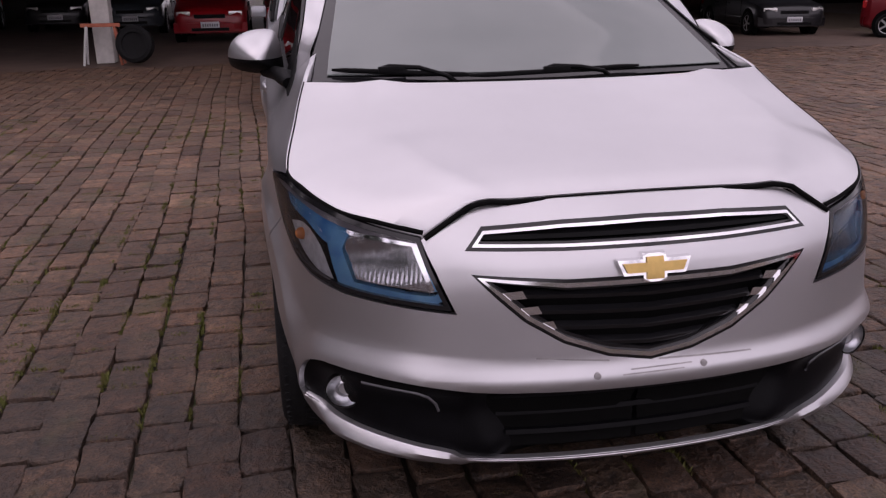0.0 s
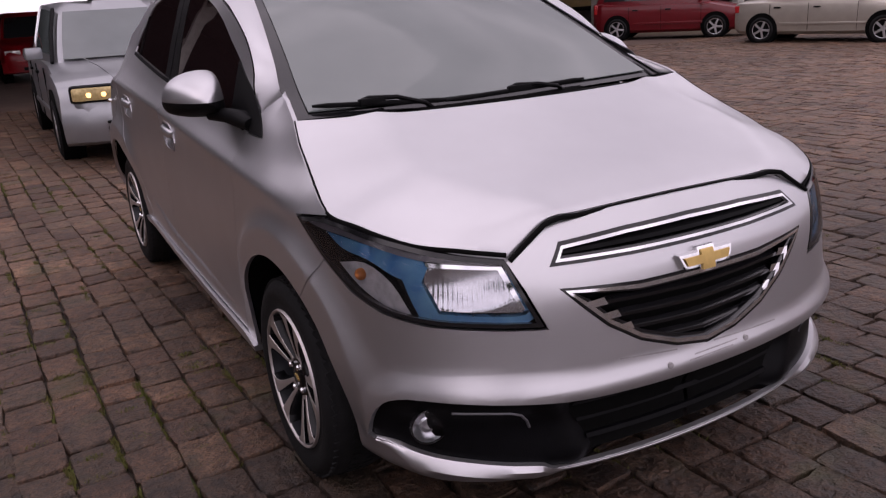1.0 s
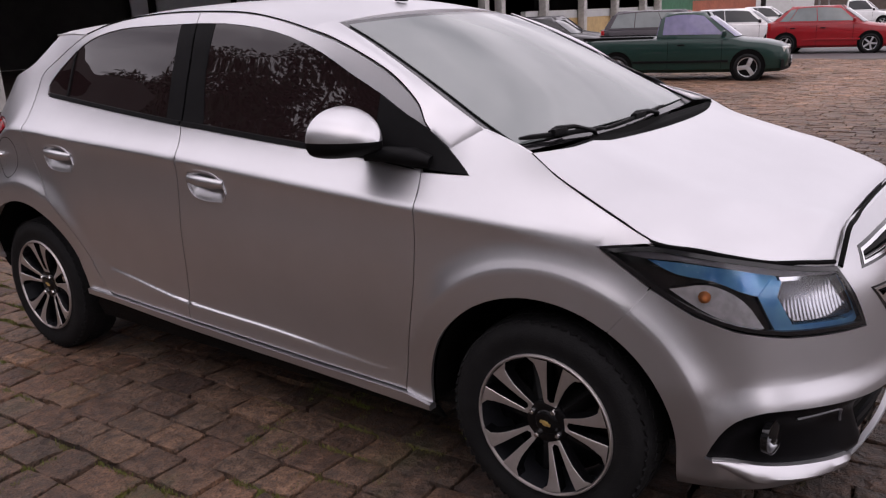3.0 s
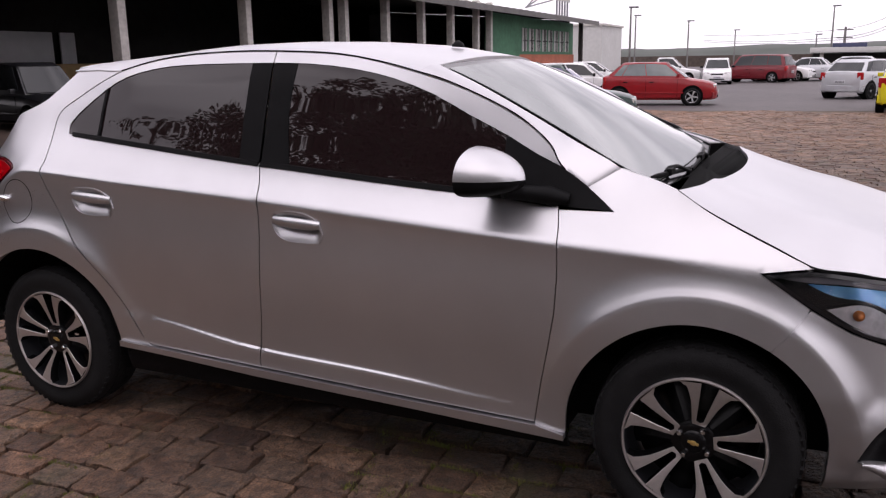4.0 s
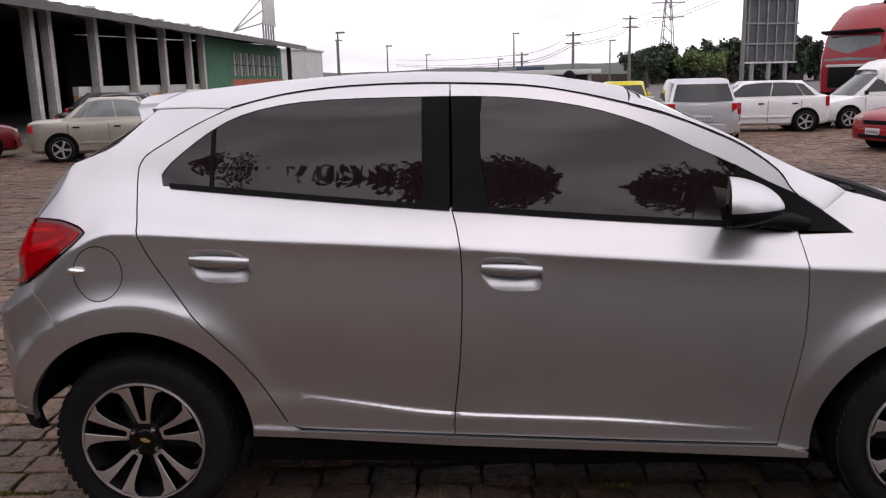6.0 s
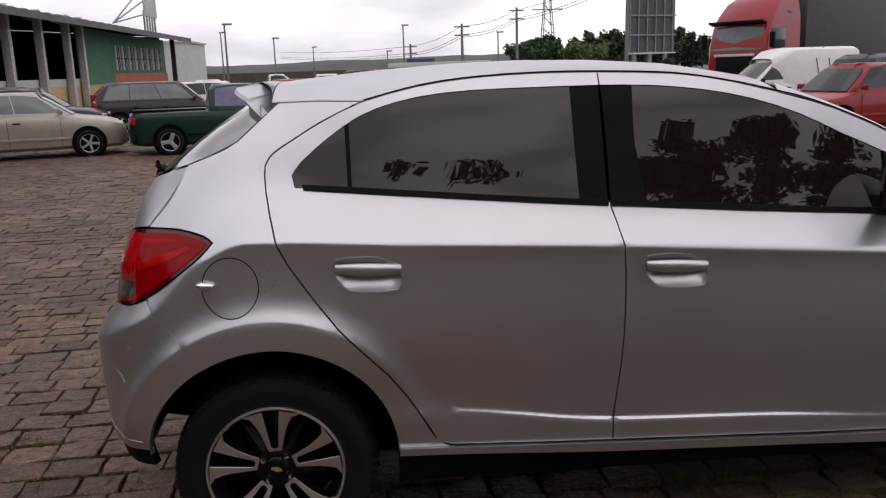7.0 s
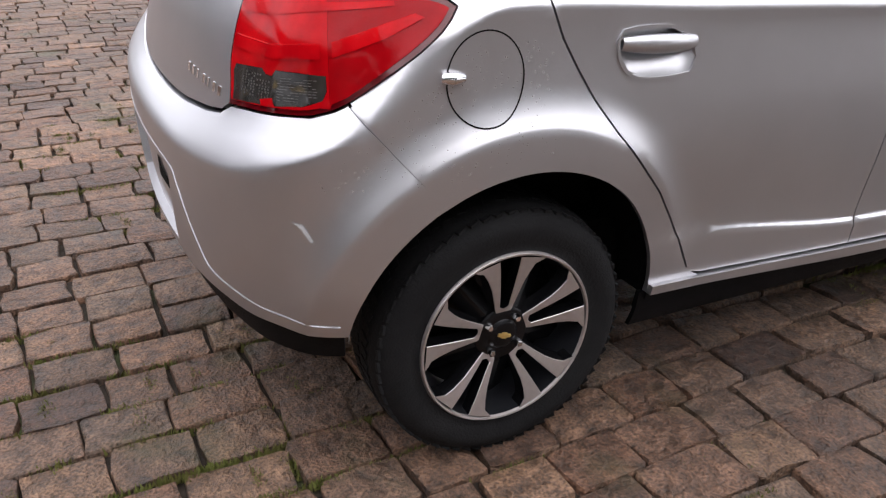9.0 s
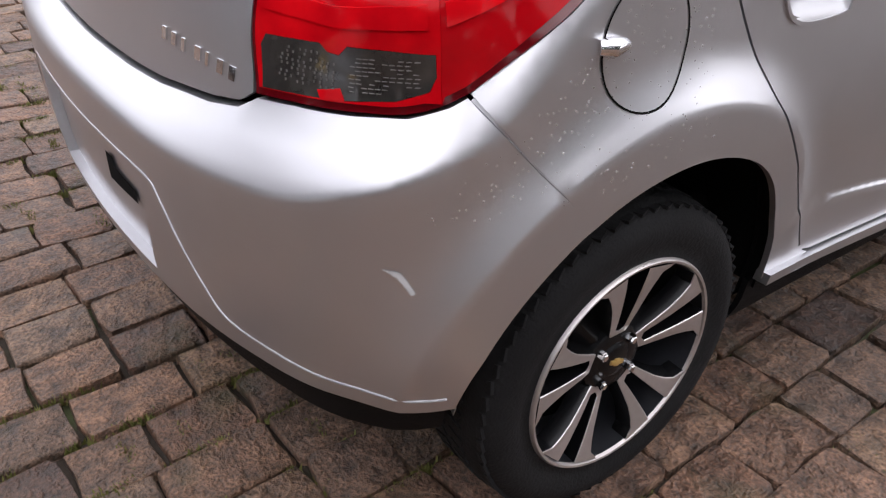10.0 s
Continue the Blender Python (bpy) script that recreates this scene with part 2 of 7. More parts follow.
def sheet(loop, fn, holes=(), step=0.02, grid=None, thick=0.012, gap=0.0, off=0.0, seam=None):
    """A panel cut to a loop in surface coordinates, bent by fn(u, v, off) and given turned-in edges. seam: value of u at which no edge is turned in."""
    loop = list(loop)
    if gap:
        keep = loop
        loop = shrink(loop, gap)
        if seam is not None:
            loop = [(seam, q[1]) if abs(p[0] - seam) < 1e-6 else q for p, q in zip(keep, loop)]
    loops = [resample(loop, step)] + [resample(list(h), step) for h in holes]
    pts, edges = [], []
    for lp in loops:
        k = len(pts)
        pts += lp
        edges += [(k + i, k + (i + 1) % len(lp)) for i in range(len(lp))]
    border = np.array(pts)
    cand = grid if grid is not None else even_points(loop, step * 1.4)
    for p in cand:
        if inside(p, loops[0]) and not any(inside(p, h) for h in loops[1:]):
            if np.min((border[:, 0] - p[0]) ** 2 + (border[:, 1] - p[1]) ** 2) > (0.45 * step) ** 2:
                pts.append(p)
    vs, es, fs = geometry.delaunay_2d_cdt([Vector(p) for p in pts], edges, [], 0, 1e-6)[:3]
    bm = bmesh.new()
    top = [bm.verts.new(fn(v.x, v.y, off)) for v in vs]
    faces = []
    for f in fs:
        c = (sum(vs[i].x for i in f) / len(f), sum(vs[i].y for i in f) / len(f))
        if inside(c, loops[0]) and not any(inside(c, h) for h in loops[1:]):
            try:
                faces.append(bm.faces.new([top[i] for i in f]))
            except ValueError:
                pass
    if faces:
        mid = faces[len(faces) // 2]
        mid.normal_update()
        i0 = [i for i in range(len(vs)) if top[i] in mid.verts][0]
        out = Vector(fn(vs[i0].x, vs[i0].y, off + 0.01)) - Vector(fn(vs[i0].x, vs[i0].y, off))
        if mid.normal.dot(out) < 0:
            bmesh.ops.reverse_faces(bm, faces=bm.faces)
    if thick:
        low = {}
        index = {v: i for i, v in enumerate(top)}
        rim = [e for e in bm.edges if e.is_boundary]
        for e in rim:
            a, b = e.verts
            ia, ib = index[a], index[b]
            if seam is not None and abs(vs[ia].x - seam) < 1e-4 and abs(vs[ib].x - seam) < 1e-4:
                continue
            lf = e.link_loops[0]
            p, q = (lf.vert, lf.link_loop_next.vert)
            for v in (p, q):
                if v not in low:
                    i = index[v]
                    low[v] = bm.verts.new(fn(vs[i].x, vs[i].y, off - thick))
            bm.faces.new((q, p, low[p], low[q]))
    bmesh.ops.delete(bm, geom=[v for v in bm.verts if not v.link_faces], context="VERTS")
    return bm


def weld_mirror(bm):
    """Adds the mirror image across the middle plane and joins it."""
    geo = bmesh.ops.duplicate(bm, geom=list(bm.verts) + list(bm.edges) + list(bm.faces))["geom"]
    for v in (g for g in geo if isinstance(g, bmesh.types.BMVert)):
        v.co.x = -v.co.x
    bmesh.ops.reverse_faces(bm, faces=[g for g in geo if isinstance(g, bmesh.types.BMFace)])
    bmesh.ops.remove_doubles(bm, verts=[v for v in bm.verts if abs(v.co.x) < 0.004], dist=0.002)
    return bm


def grid_sheet(rows, thick=0.0, down=(0, 0, -1)):
    """Surface through rows of points, with a turned-in rim along down."""
    bm = bmesh.new()
    vs = [[bm.verts.new(p) for p in r] for r in rows]
    for a, b in zip(vs, vs[1:]):
        for k in range(len(a) - 1):
            bm.faces.new((a[k], a[k + 1], b[k + 1], b[k]))
    bmesh.ops.recalc_face_normals(bm, faces=bm.faces)
    if thick:
        d = Vector(down) * thick
        low = {}
        for e in [e for e in bm.edges if e.is_boundary]:
            lf = e.link_loops[0]
            p, q = lf.vert, lf.link_loop_next.vert
            for v in (p, q):
                if v not in low:
                    low[v] = bm.verts.new(v.co + d)
            bm.faces.new((q, p, low[p], low[q]))
    return bm
# ---- hero car surface ----
PLAN = [(0.0, -0.765), (0.2, -0.757), (0.4, -0.727), (0.56, -0.668), (0.70, -0.565), (0.775, -0.44), (0.815, -0.29),
        (0.84, -0.12), (0.849, 0.1), (0.85, 0.5), (0.852, 1.2), (0.855, 1.9), (0.866, 2.4), (0.868, 2.62), (0.855, 2.80),
        (0.815, 2.93), (0.72, 3.02), (0.55, 3.075), (0.3, 3.112), (0.0, 3.125)]


def catmull(pts, n):
    """Smooth curve through points."""
    p = np.array(pts, float)
    p = np.vstack([2 * p[0] - p[1], p, 2 * p[-1] - p[-2]])
    out = []
    for i in range(1, len(p) - 2):
        for k in range(n):
            t = k / n
            a, b, c, d = p[i - 1], p[i], p[i + 1], p[i + 2]
            out.append(0.5 * (2 * b + (c - a) * t + (2 * a - 5 * b + 4 * c - d) * t * t + (3 * b - a - 3 * c + d) * t ** 3))
    out.append(p[-2])
    return np.array(out)


_pl = catmull([(-PLAN[1][0], PLAN[1][1])] + PLAN + [(-PLAN[-2][0], PLAN[-2][1])], 24)
_pl = _pl[24:-24]
_arc = np.concatenate([[0], np.cumsum(np.linalg.norm(np.diff(_pl, axis=0), axis=1))])
_k = int(np.argmin(np.abs(_pl[:, 1] - 1.25) + (_pl[:, 0] < 0.7) * 9))
_arc = _arc - _arc[_k] + 1.25
S_FRONT, S_REAR = float(_arc[0]), float(_arc[-1])
_tan = np.gradient(_pl, axis=0)
_tan /= np.linalg.norm(_tan, axis=1)[:, None]
_nor = np.stack([_tan[:, 1], -_tan[:, 0]], 1)


def plan(s):
    return (np.interp(s, _arc, _pl[:, 0]), np.interp(s, _arc, _pl[:, 1]), np.interp(s, _arc, _nor[:, 0]), np.interp(s, _arc, _nor[:, 1]))


# sections: s, then heights and offsets at the same levels: under, sill, rub, mid, wide, below crease, crease, shoulder, belt, glass, rail, roof edge
COLS = []


def section(s, zs, ds):
    """One upright section of the body side at plan distance s."""
    COLS.append((s, zs, ds))


section(-1.36, (0.19, 0.25, 0.34, 0.44, 0.55, 0.66, 0.70, 0.75, 0.80, 0.84, 0.87, 0.90), (-0.045, -0.012, -0.028, 0.003, -0.007, -0.018, -0.026, -0.056, -0.097, -0.14, -0.20, -0.30))
section(-0.95, (0.19, 0.24, 0.34, 0.44, 0.55, 0.65, 0.69, 0.74, 0.79, 0.83, 0.86, 0.90), (-0.05, -0.012, -0.023, 0.003, -0.007, -0.018, -0.027, -0.050, -0.086, -0.12, -0.18, -0.30))
section(-0.62, (0.19, 0.24, 0.33, 0.44, 0.55, 0.66, 0.71, 0.76, 0.81, 0.84, 0.88, 0.92), (-0.055, -0.012, -0.010, 0.003, -0.006, -0.016, -0.024, -0.038, -0.066, -0.09, -0.14, -0.25))
section(-0.30, (0.19, 0.25, 0.33, 0.44, 0.56, 0.74, 0.785, 0.83, 0.89, 0.93, 0.97, 1.02), (-0.06, -0.015, -0.006, 0.001, -0.003, -0.010, -0.014, -0.026, -0.07, -0.12, -0.18, -0.28))
section(0.0, (0.19, 0.26, 0.33, 0.44, 0.60, 0.80, 0.833, 0.87, 0.935, 1.03, 1.12, 1.2), (-0.07, -0.018, -0.012, -0.006, -0.004, -0.014, -0.012, -0.035, -0.084, -0.13, -0.17, -0.22))
section(0.22, (0.19, 0.26, 0.33, 0.395, 0.61, 0.815, 0.846, 0.885, 0.945, 1.03, 1.10, 1.25), (-0.065, -0.019, -0.015, -0.012, -0.005, -0.015, -0.0135, -0.038, -0.078, -0.132, -0.180, -0.27))
section(0.45, (0.19, 0.26, 0.333, 0.343, 0.62, 0.83, 0.859, 0.90, 0.965, 1.12, 1.30, 1.42), (-0.06, -0.020, -0.018, -0.018, -0.006, -0.016, -0.015, -0.044, -0.086, -0.14, -0.205, -0.27))
section(1.0, (0.19, 0.26, 0.371, 0.380, 0.65, 0.87, 0.897, 0.94, 1.005, 1.20, 1.40, 1.455), (-0.055, -0.022, -0.013, -0.020, -0.006, -0.016, -0.013, -0.042, -0.080, -0.145, -0.222, -0.29))
section(1.5, (0.19, 0.27, 0.393, 0.402, 0.68, 0.905, 0.933, 0.975, 1.04, 1.24, 1.435, 1.468), (-0.055, -0.024, -0.014, -0.022, -0.006, -0.016, -0.013, -0.042, -0.078, -0.147, -0.232, -0.30))
section(2.1, (0.20, 0.28, 0.458, 0.468, 0.70, 0.935, 0.968, 1.01, 1.09, 1.26, 1.43, 1.46), (-0.055, -0.030, -0.024, -0.028, -0.008, -0.017, -0.015, -0.050, -0.100, -0.165, -0.25, -0.32))
section(2.55, (0.22, 0.29, 0.38, 0.46, 0.68, 0.96, 0.995, 1.04, 1.14, 1.27, 1.40, 1.43), (-0.06, -0.03, -0.012, -0.008, -0.004, -0.018, -0.017, -0.062, -0.135, -0.20, -0.29, -0.36))
section(2.70, (0.23, 0.30, 0.38, 0.46, 0.65, 0.900, 0.935, 0.975, 1.10, 1.23, 1.36, 1.40), (-0.07, -0.03, -0.011, -0.006, -0.003, -0.013, -0.017, -0.042, -0.115, -0.18, -0.29, -0.37))
section(2.85, (0.25, 0.31, 0.38, 0.45, 0.62, 0.792, 0.808, 0.855, 0.96, 1.08, 1.20, 1.36), (-0.08, -0.03, -0.010, -0.003, 0.002, -0.002, -0.009, -0.036, -0.064, -0.125, -0.20, -0.38))
section(3.00, (0.25, 0.31, 0.38, 0.45, 0.58, 0.733, 0.748, 0.818, 0.93, 1.06, 1.18, 1.34), (-0.085, -0.03, -0.012, -0.003, 0.004, 0.004, -0.003, -0.058, -0.090, -0.150, -0.25, -0.40))
section(3.15, (0.25, 0.31, 0.38, 0.45, 0.58, 0.698, 0.713, 0.805, 0.90, 1.02, 1.15, 1.32), (-0.09, -0.03, -0.012, -0.003, 0.004, 0.005, -0.002, -0.064, -0.093, -0.14, -0.23, -0.42))
section(3.45, (0.25, 0.31, 0.38, 0.45, 0.58, 0.678, 0.692, 0.757, 0.90, 1.02, 1.12, 1.25), (-0.09, -0.03, -0.012, -0.003, 0.003, 0.003, -0.004, -0.057, -0.091, -0.132, -0.195, -0.30))
section(3.80, (0.25, 0.31, 0.38, 0.45, 0.58, 0.678, 0.692, 0.75, 0.90, 1.02, 1.12, 1.2), (-0.09, -0.03, -0.012, -0.003, 0.002, 0.002, -0.004, -0.055, -0.088, -0.128, -0.18, -0.23))
_cs = np.array([c[0] for c in COLS])
_cz = np.array([c[1] for c in COLS])
_cd = np.array([c[2] for c in COLS])


def hermite(x, xs, ys):
    """Monotone cubic through the points, held flat outside."""
    x = min(max(x, xs[0]), xs[-1])
    i = min(max(int(np.searchsorted(xs, x)) - 1, 0), len(xs) - 2)
    h = np.diff(xs)
    if ys.ndim == 2:
        h = h[:, None]
    m = np.diff(ys, axis=0) / h

    def slope(j):
        if j == 0:
            return m[0]
        if j == len(xs) - 1:
            return m[-1]
        a, b = m[j - 1], m[j]
        return np.where(a * b > 0, 2 * a * b / np.where(a + b == 0, 1, a + b), 0.0)
    w = xs[i + 1] - xs[i]
    t = (x - xs[i]) / w
    return ((1 + 2 * t) * (1 - t) ** 2 * ys[i] + t * (1 - t) ** 2 * w * slope(i) + t * t * (3 - 2 * t) * ys[i + 1] + t * t * (t - 1) * w * slope(i + 1))


BROW = [(-1.40, 0.407), (-1.013, 0.412), (-0.80, 0.430), (-0.614, 0.442), (-0.548, 0.436), (-0.500, 0.414), (-0.466, 0.375), (-0.444, 0.315)]


def flare(s, z):
    """Raised lips round the wheel openings, the brow over the fog lamps and the fold above it."""
    e = 0.0
    for c, zc, a, s0, s1 in ((0.0, 0.30, 0.024, 0.50, 0.28), (2.515, 0.33, 0.027, 1.93, 2.36)):
        r = math.hypot(s - c, z - zc)
        if r < 0.53 and z > 0.22:
            e += a * min(1.0, max(0.15, (s - s0) / (s1 - s0))) * min(1.0, max(0.0, (0.53 - r) / 0.082)) ** 2 * min(1.0, max(0.0, (z - 0.29) / 0.20))
    if s < -0.30 and 0.20 < z < 0.53:
        d = 1.0
        for (x0, y0), (x1, y1) in zip(BROW, BROW[1:]):
            k = min(1.0, max(0.0, ((s - x0) * (x1 - x0) + (z - y0) * (y1 - y0)) / ((x1 - x0) ** 2 + (y1 - y0) ** 2)))
            d = min(d, math.hypot(s - x0 - k * (x1 - x0), z - y0 - k * (y1 - y0)))
        f = max(0.0, 1 - d / 0.072)
        e += 0.019 * f * f * (3 - 2 * f) * min(1.0, max(0.0, (-0.36 - s) / 0.07))
    return e


def skin(s, z, off=0.0):
    """Point of the right-hand body side at plan distance s and height z, off metres outwards."""
    px, py, nx, ny = plan(s)
    zs = hermite(s, _cs, _cz)
    ds = hermite(s, _cs, _cd)
    d = float(hermite(z, zs, ds)) + flare(s, z) + off
    return (-(px + nx * d), py + ny * d, z)


# ---- the silver hatchback ----
def arch(c, zc, r, a0, a1, n=18):
    """Points on a wheel opening; angles in degrees from the rear horizontal, over the top to the front."""
    return [(c + r * math.cos(radians(a0 + (a1 - a0) * i / n)), zc + r * math.sin(radians(a0 + (a1 - a0) * i / n))) for i in range(n + 1)]


def front_skin(u, z, off=0.0):
    x, y, zz = skin(S_FRONT + abs(u), z, off)
    return (x if u >= 0 else -x, y, zz)


def rear_skin(u, z, off=0.0):
    x, y, zz = skin(S_REAR - abs(u), z, off)
    return (x if u >= 0 else -x, y, zz)


def both(half):
    """Closes a half loop, given from the middle out and back to the middle, with its mirror image."""
    return half + [(-u, z) for u, z in reversed(half) if abs(u) > 1e-6]


def front_half(pts):
    return both([(max(0.0, s - S_FRONT), z) for s, z in pts])


def rear_half(pts):
    return both([(max(0.0, S_REAR - s), z) for s, z in pts])


def full_points(loop, base, sign):
    """Level points on both sides of the nose or tail."""
    half = [(base + sign * abs(u), z) for u, z in loop]
    pts = level_points(half, 0.03)
    return [(sign * (s - base), z) for s, z in pts] + [(-sign * (s - base), z) for s, z in pts if abs(s - base) > 0.01]


car = thing("hatchback_car", "silver five-door hatchback with tinted windows parked on stone paving", "car")


def side_part(name, loop, mat, label="", holes=(), thick=0.012, gap=0.002, off=0.0, step=0.02, parents=(None, None), fine=False, smooth=False):
    """A panel on the right-hand side and its twin on the left."""
    obs = []
    lp = smooth_loop(loop) if smooth else loop
    for side in (0, 1):
        if side == 0:
            bm = sheet(lp, skin, holes, step, None if fine else level_points(lp), thick, gap, off)
            first = bm.copy()
        else:
            bm = flip_x(first)
        obs.append(part(name, bm, mat, parents[side] or car, label))
    return obs


HL = [(-0.157, 0.820), (-0.298, 0.834), (-0.461, 0.814), (-0.681, 0.779), (-0.812, 0.760), (-0.851, 0.687), (-0.900, 0.596),
      (-0.752, 0.607), (-0.623, 0.617), (-0.496, 0.637), (-0.399, 0.671), (-0.292, 0.730)]
TL = [(2.873, 1.037), (2.758, 1.035), (2.676, 1.017), (2.649, 1.001), (2.684, 0.964), (2.772, 0.901), (2.857, 0.848), (2.939, 0.822),
      (3.019, 0.815), (3.135, 0.806), (3.214, 0.798), (3.236, 0.862), (3.240, 0.930), (3.236, 1.000), (3.06, 1.022)]
DOOR_FRONT_EDGE = [(0.468, 0.288), (0.447, 0.427), (0.408, 0.655), (0.405, 0.857), (0.420, 0.955)]
DOOR_MID_EDGE = [(1.490, 1.045), (1.464, 0.932), (1.462, 0.75), (1.474, 0.55), (1.491, 0.40), (1.493, 0.326)]
RAIL_F = [(0.425, 1.078), (0.468, 1.141), (0.564, 1.214), (0.673, 1.268), (0.822, 1.326), (1.071, 1.392), (1.255, 1.422), (1.493, 1.434)]
RAIL_R = [(1.493, 1.434), (1.673, 1.436), (1.866, 1.429), (2.037, 1.409), (2.208, 1.368), (2.326, 1.316), (2.416, 1.266), (2.476, 1.228), (2.496, 1.196),
          (2.496, 1.132), (2.467, 0.991), (2.406, 0.878), (2.309, 0.742), (2.171, 0.589), (2.083, 0.456), (2.037, 0.371), (1.989, 0.345)]
WIN_TOP_F = [(0.46, 1.082), (0.59, 1.158), (0.732, 1.223), (0.866, 1.288), (1.016, 1.339), (1.171, 1.371), (1.34, 1.389), (1.493, 1.394)]
WIN_TOP_R = [(1.493, 1.394), (1.786, 1.393), (1.965, 1.386), (2.106, 1.364), (2.213, 1.328), (2.309, 1.269), (2.391, 1.204), (2.419, 1.168), (2.412, 1.136)]
BELT = [(0.44, 0.968), (0.60, 0.985), (0.732, 0.996), (1.04, 1.018), (1.371, 1.045), (1.493, 1.053), (1.866, 1.086), (2.213, 1.119), (2.412, 1.136)]

front_arch_front = arch(0.0, 0.30, 0.369, 122, 180)
front_arch_rear = arch(0.0, 0.30, 0.369, 122, -4)
rear_arch_rear = arch(2.515, 0.33, 0.365, 61, 8)
rear_arch_front = arch(2.515, 0.33, 0.365, 61, 179)

# fenders
side_part("fender", smooth_loop(
    [(0.468, 0.268)] + DOOR_FRONT_EDGE + [(0.255, 0.957), (0.345, 1.020), (0.252, 1.076), (0.168, 1.053), (0.083, 1.024), (0.0, 0.974), (-0.1, 0.926), (-0.2, 0.883), (-0.298, 0.838)]
    + [(-0.157, 0.822), (-0.292, 0.731)] + front_arch_rear + [(0.372, 0.268)], 2, 30), SILVER, gap=0.0012)

# doors, with openings for the handle cups
def cup_hole(s0, z0):
    return [(s0 - 0.013 + 1.15 * a, z0 - 0.004 + 1.08 * b) for a, b in ((0.014, 0.005), (0.06, 0.002), (0.113, 0.005), (0.147, 0.018), (0.166, 0.044), (0.170, 0.072), (0.162, 0.086), (0.13, 0.090), (0.06, 0.086), (0.014, 0.064), (0.004, 0.03))]


doors_f = side_part("front_door", smooth_loop(DOOR_FRONT_EDGE + [(0.425, 1.02)] + RAIL_F + WIN_TOP_F[::-1] + BELT[:6] + DOOR_MID_EDGE, 2, 30), SILVER, "", [cup_hole(1.22, 0.806)])
doors_r = side_part("rear_door", smooth_loop(RAIL_R + [(1.493, 0.326)] + DOOR_MID_EDGE[::-1][1:] + BELT[5:] + WIN_TOP_R[::-1][1:], 2, 30), SILVER, "", [cup_hole(2.128, 0.845)])

# quarter panels
side_part("quarter_panel", smooth_loop(
    [(1.990, 0.338), (2.038, 0.370), (2.084, 0.455), (2.172, 0.588), (2.310, 0.741), (2.407, 0.877), (2.468, 0.990), (2.497, 1.131), (2.497, 1.197), (2.477, 1.229),
     (2.417, 1.267), (2.327, 1.317), (2.209, 1.371), (2.33, 1.3768), (2.45, 1.3745), (2.485, 1.345), (2.58, 1.268), (2.66, 1.232), (2.735, 1.208), (2.762, 1.158), (2.788, 1.121), (2.824, 1.080), (2.868, 1.040)]
    + [(2.758, 1.037), (2.676, 1.019), (2.647, 1.001), (2.684, 0.962), (2.772, 0.899), (2.855, 0.848), (2.80, 0.782), (2.74, 0.710)] + rear_arch_front, 2, 30), SILVER, gap=0.0012)

# silver filler tubes, added behind the bumper joints so they show pale
for ends in (((-0.286, 0.722), (-0.198, 0.616)), ((2.850, 0.840), (2.690, 0.656))):
    for side in (0, 1):
        pts = [skin(ends[0][0] + (ends[1][0] - ends[0][0]) * k / 8, ends[0][1] + (ends[1][1] - ends[0][1]) * k / 8, -0.0065) for k in range(9)]
        part("bumper_flange", tube([(x if side == 0 else -x, y, z) for x, y, z in pts], 0.0045, 6), SILVER, car)

# sills
side_part("sill", [(0.372, 0.266), (0.468, 0.286), (0.884, 0.299), (1.493, 0.323), (1.989, 0.342), (2.148, 0.352), (2.150, 0.325), (1.5, 0.290), (0.9, 0.268), (0.372, 0.243)], SILVER, off=0.014, thick=0.03)
side_part("sill_skirt", [(0.372, 0.243), (0.9, 0.262), (1.5, 0.284), (2.150, 0.318), (2.150, 0.215), (0.372, 0.195)], BLACK_PLASTIC, off=-0.02, gap=0)

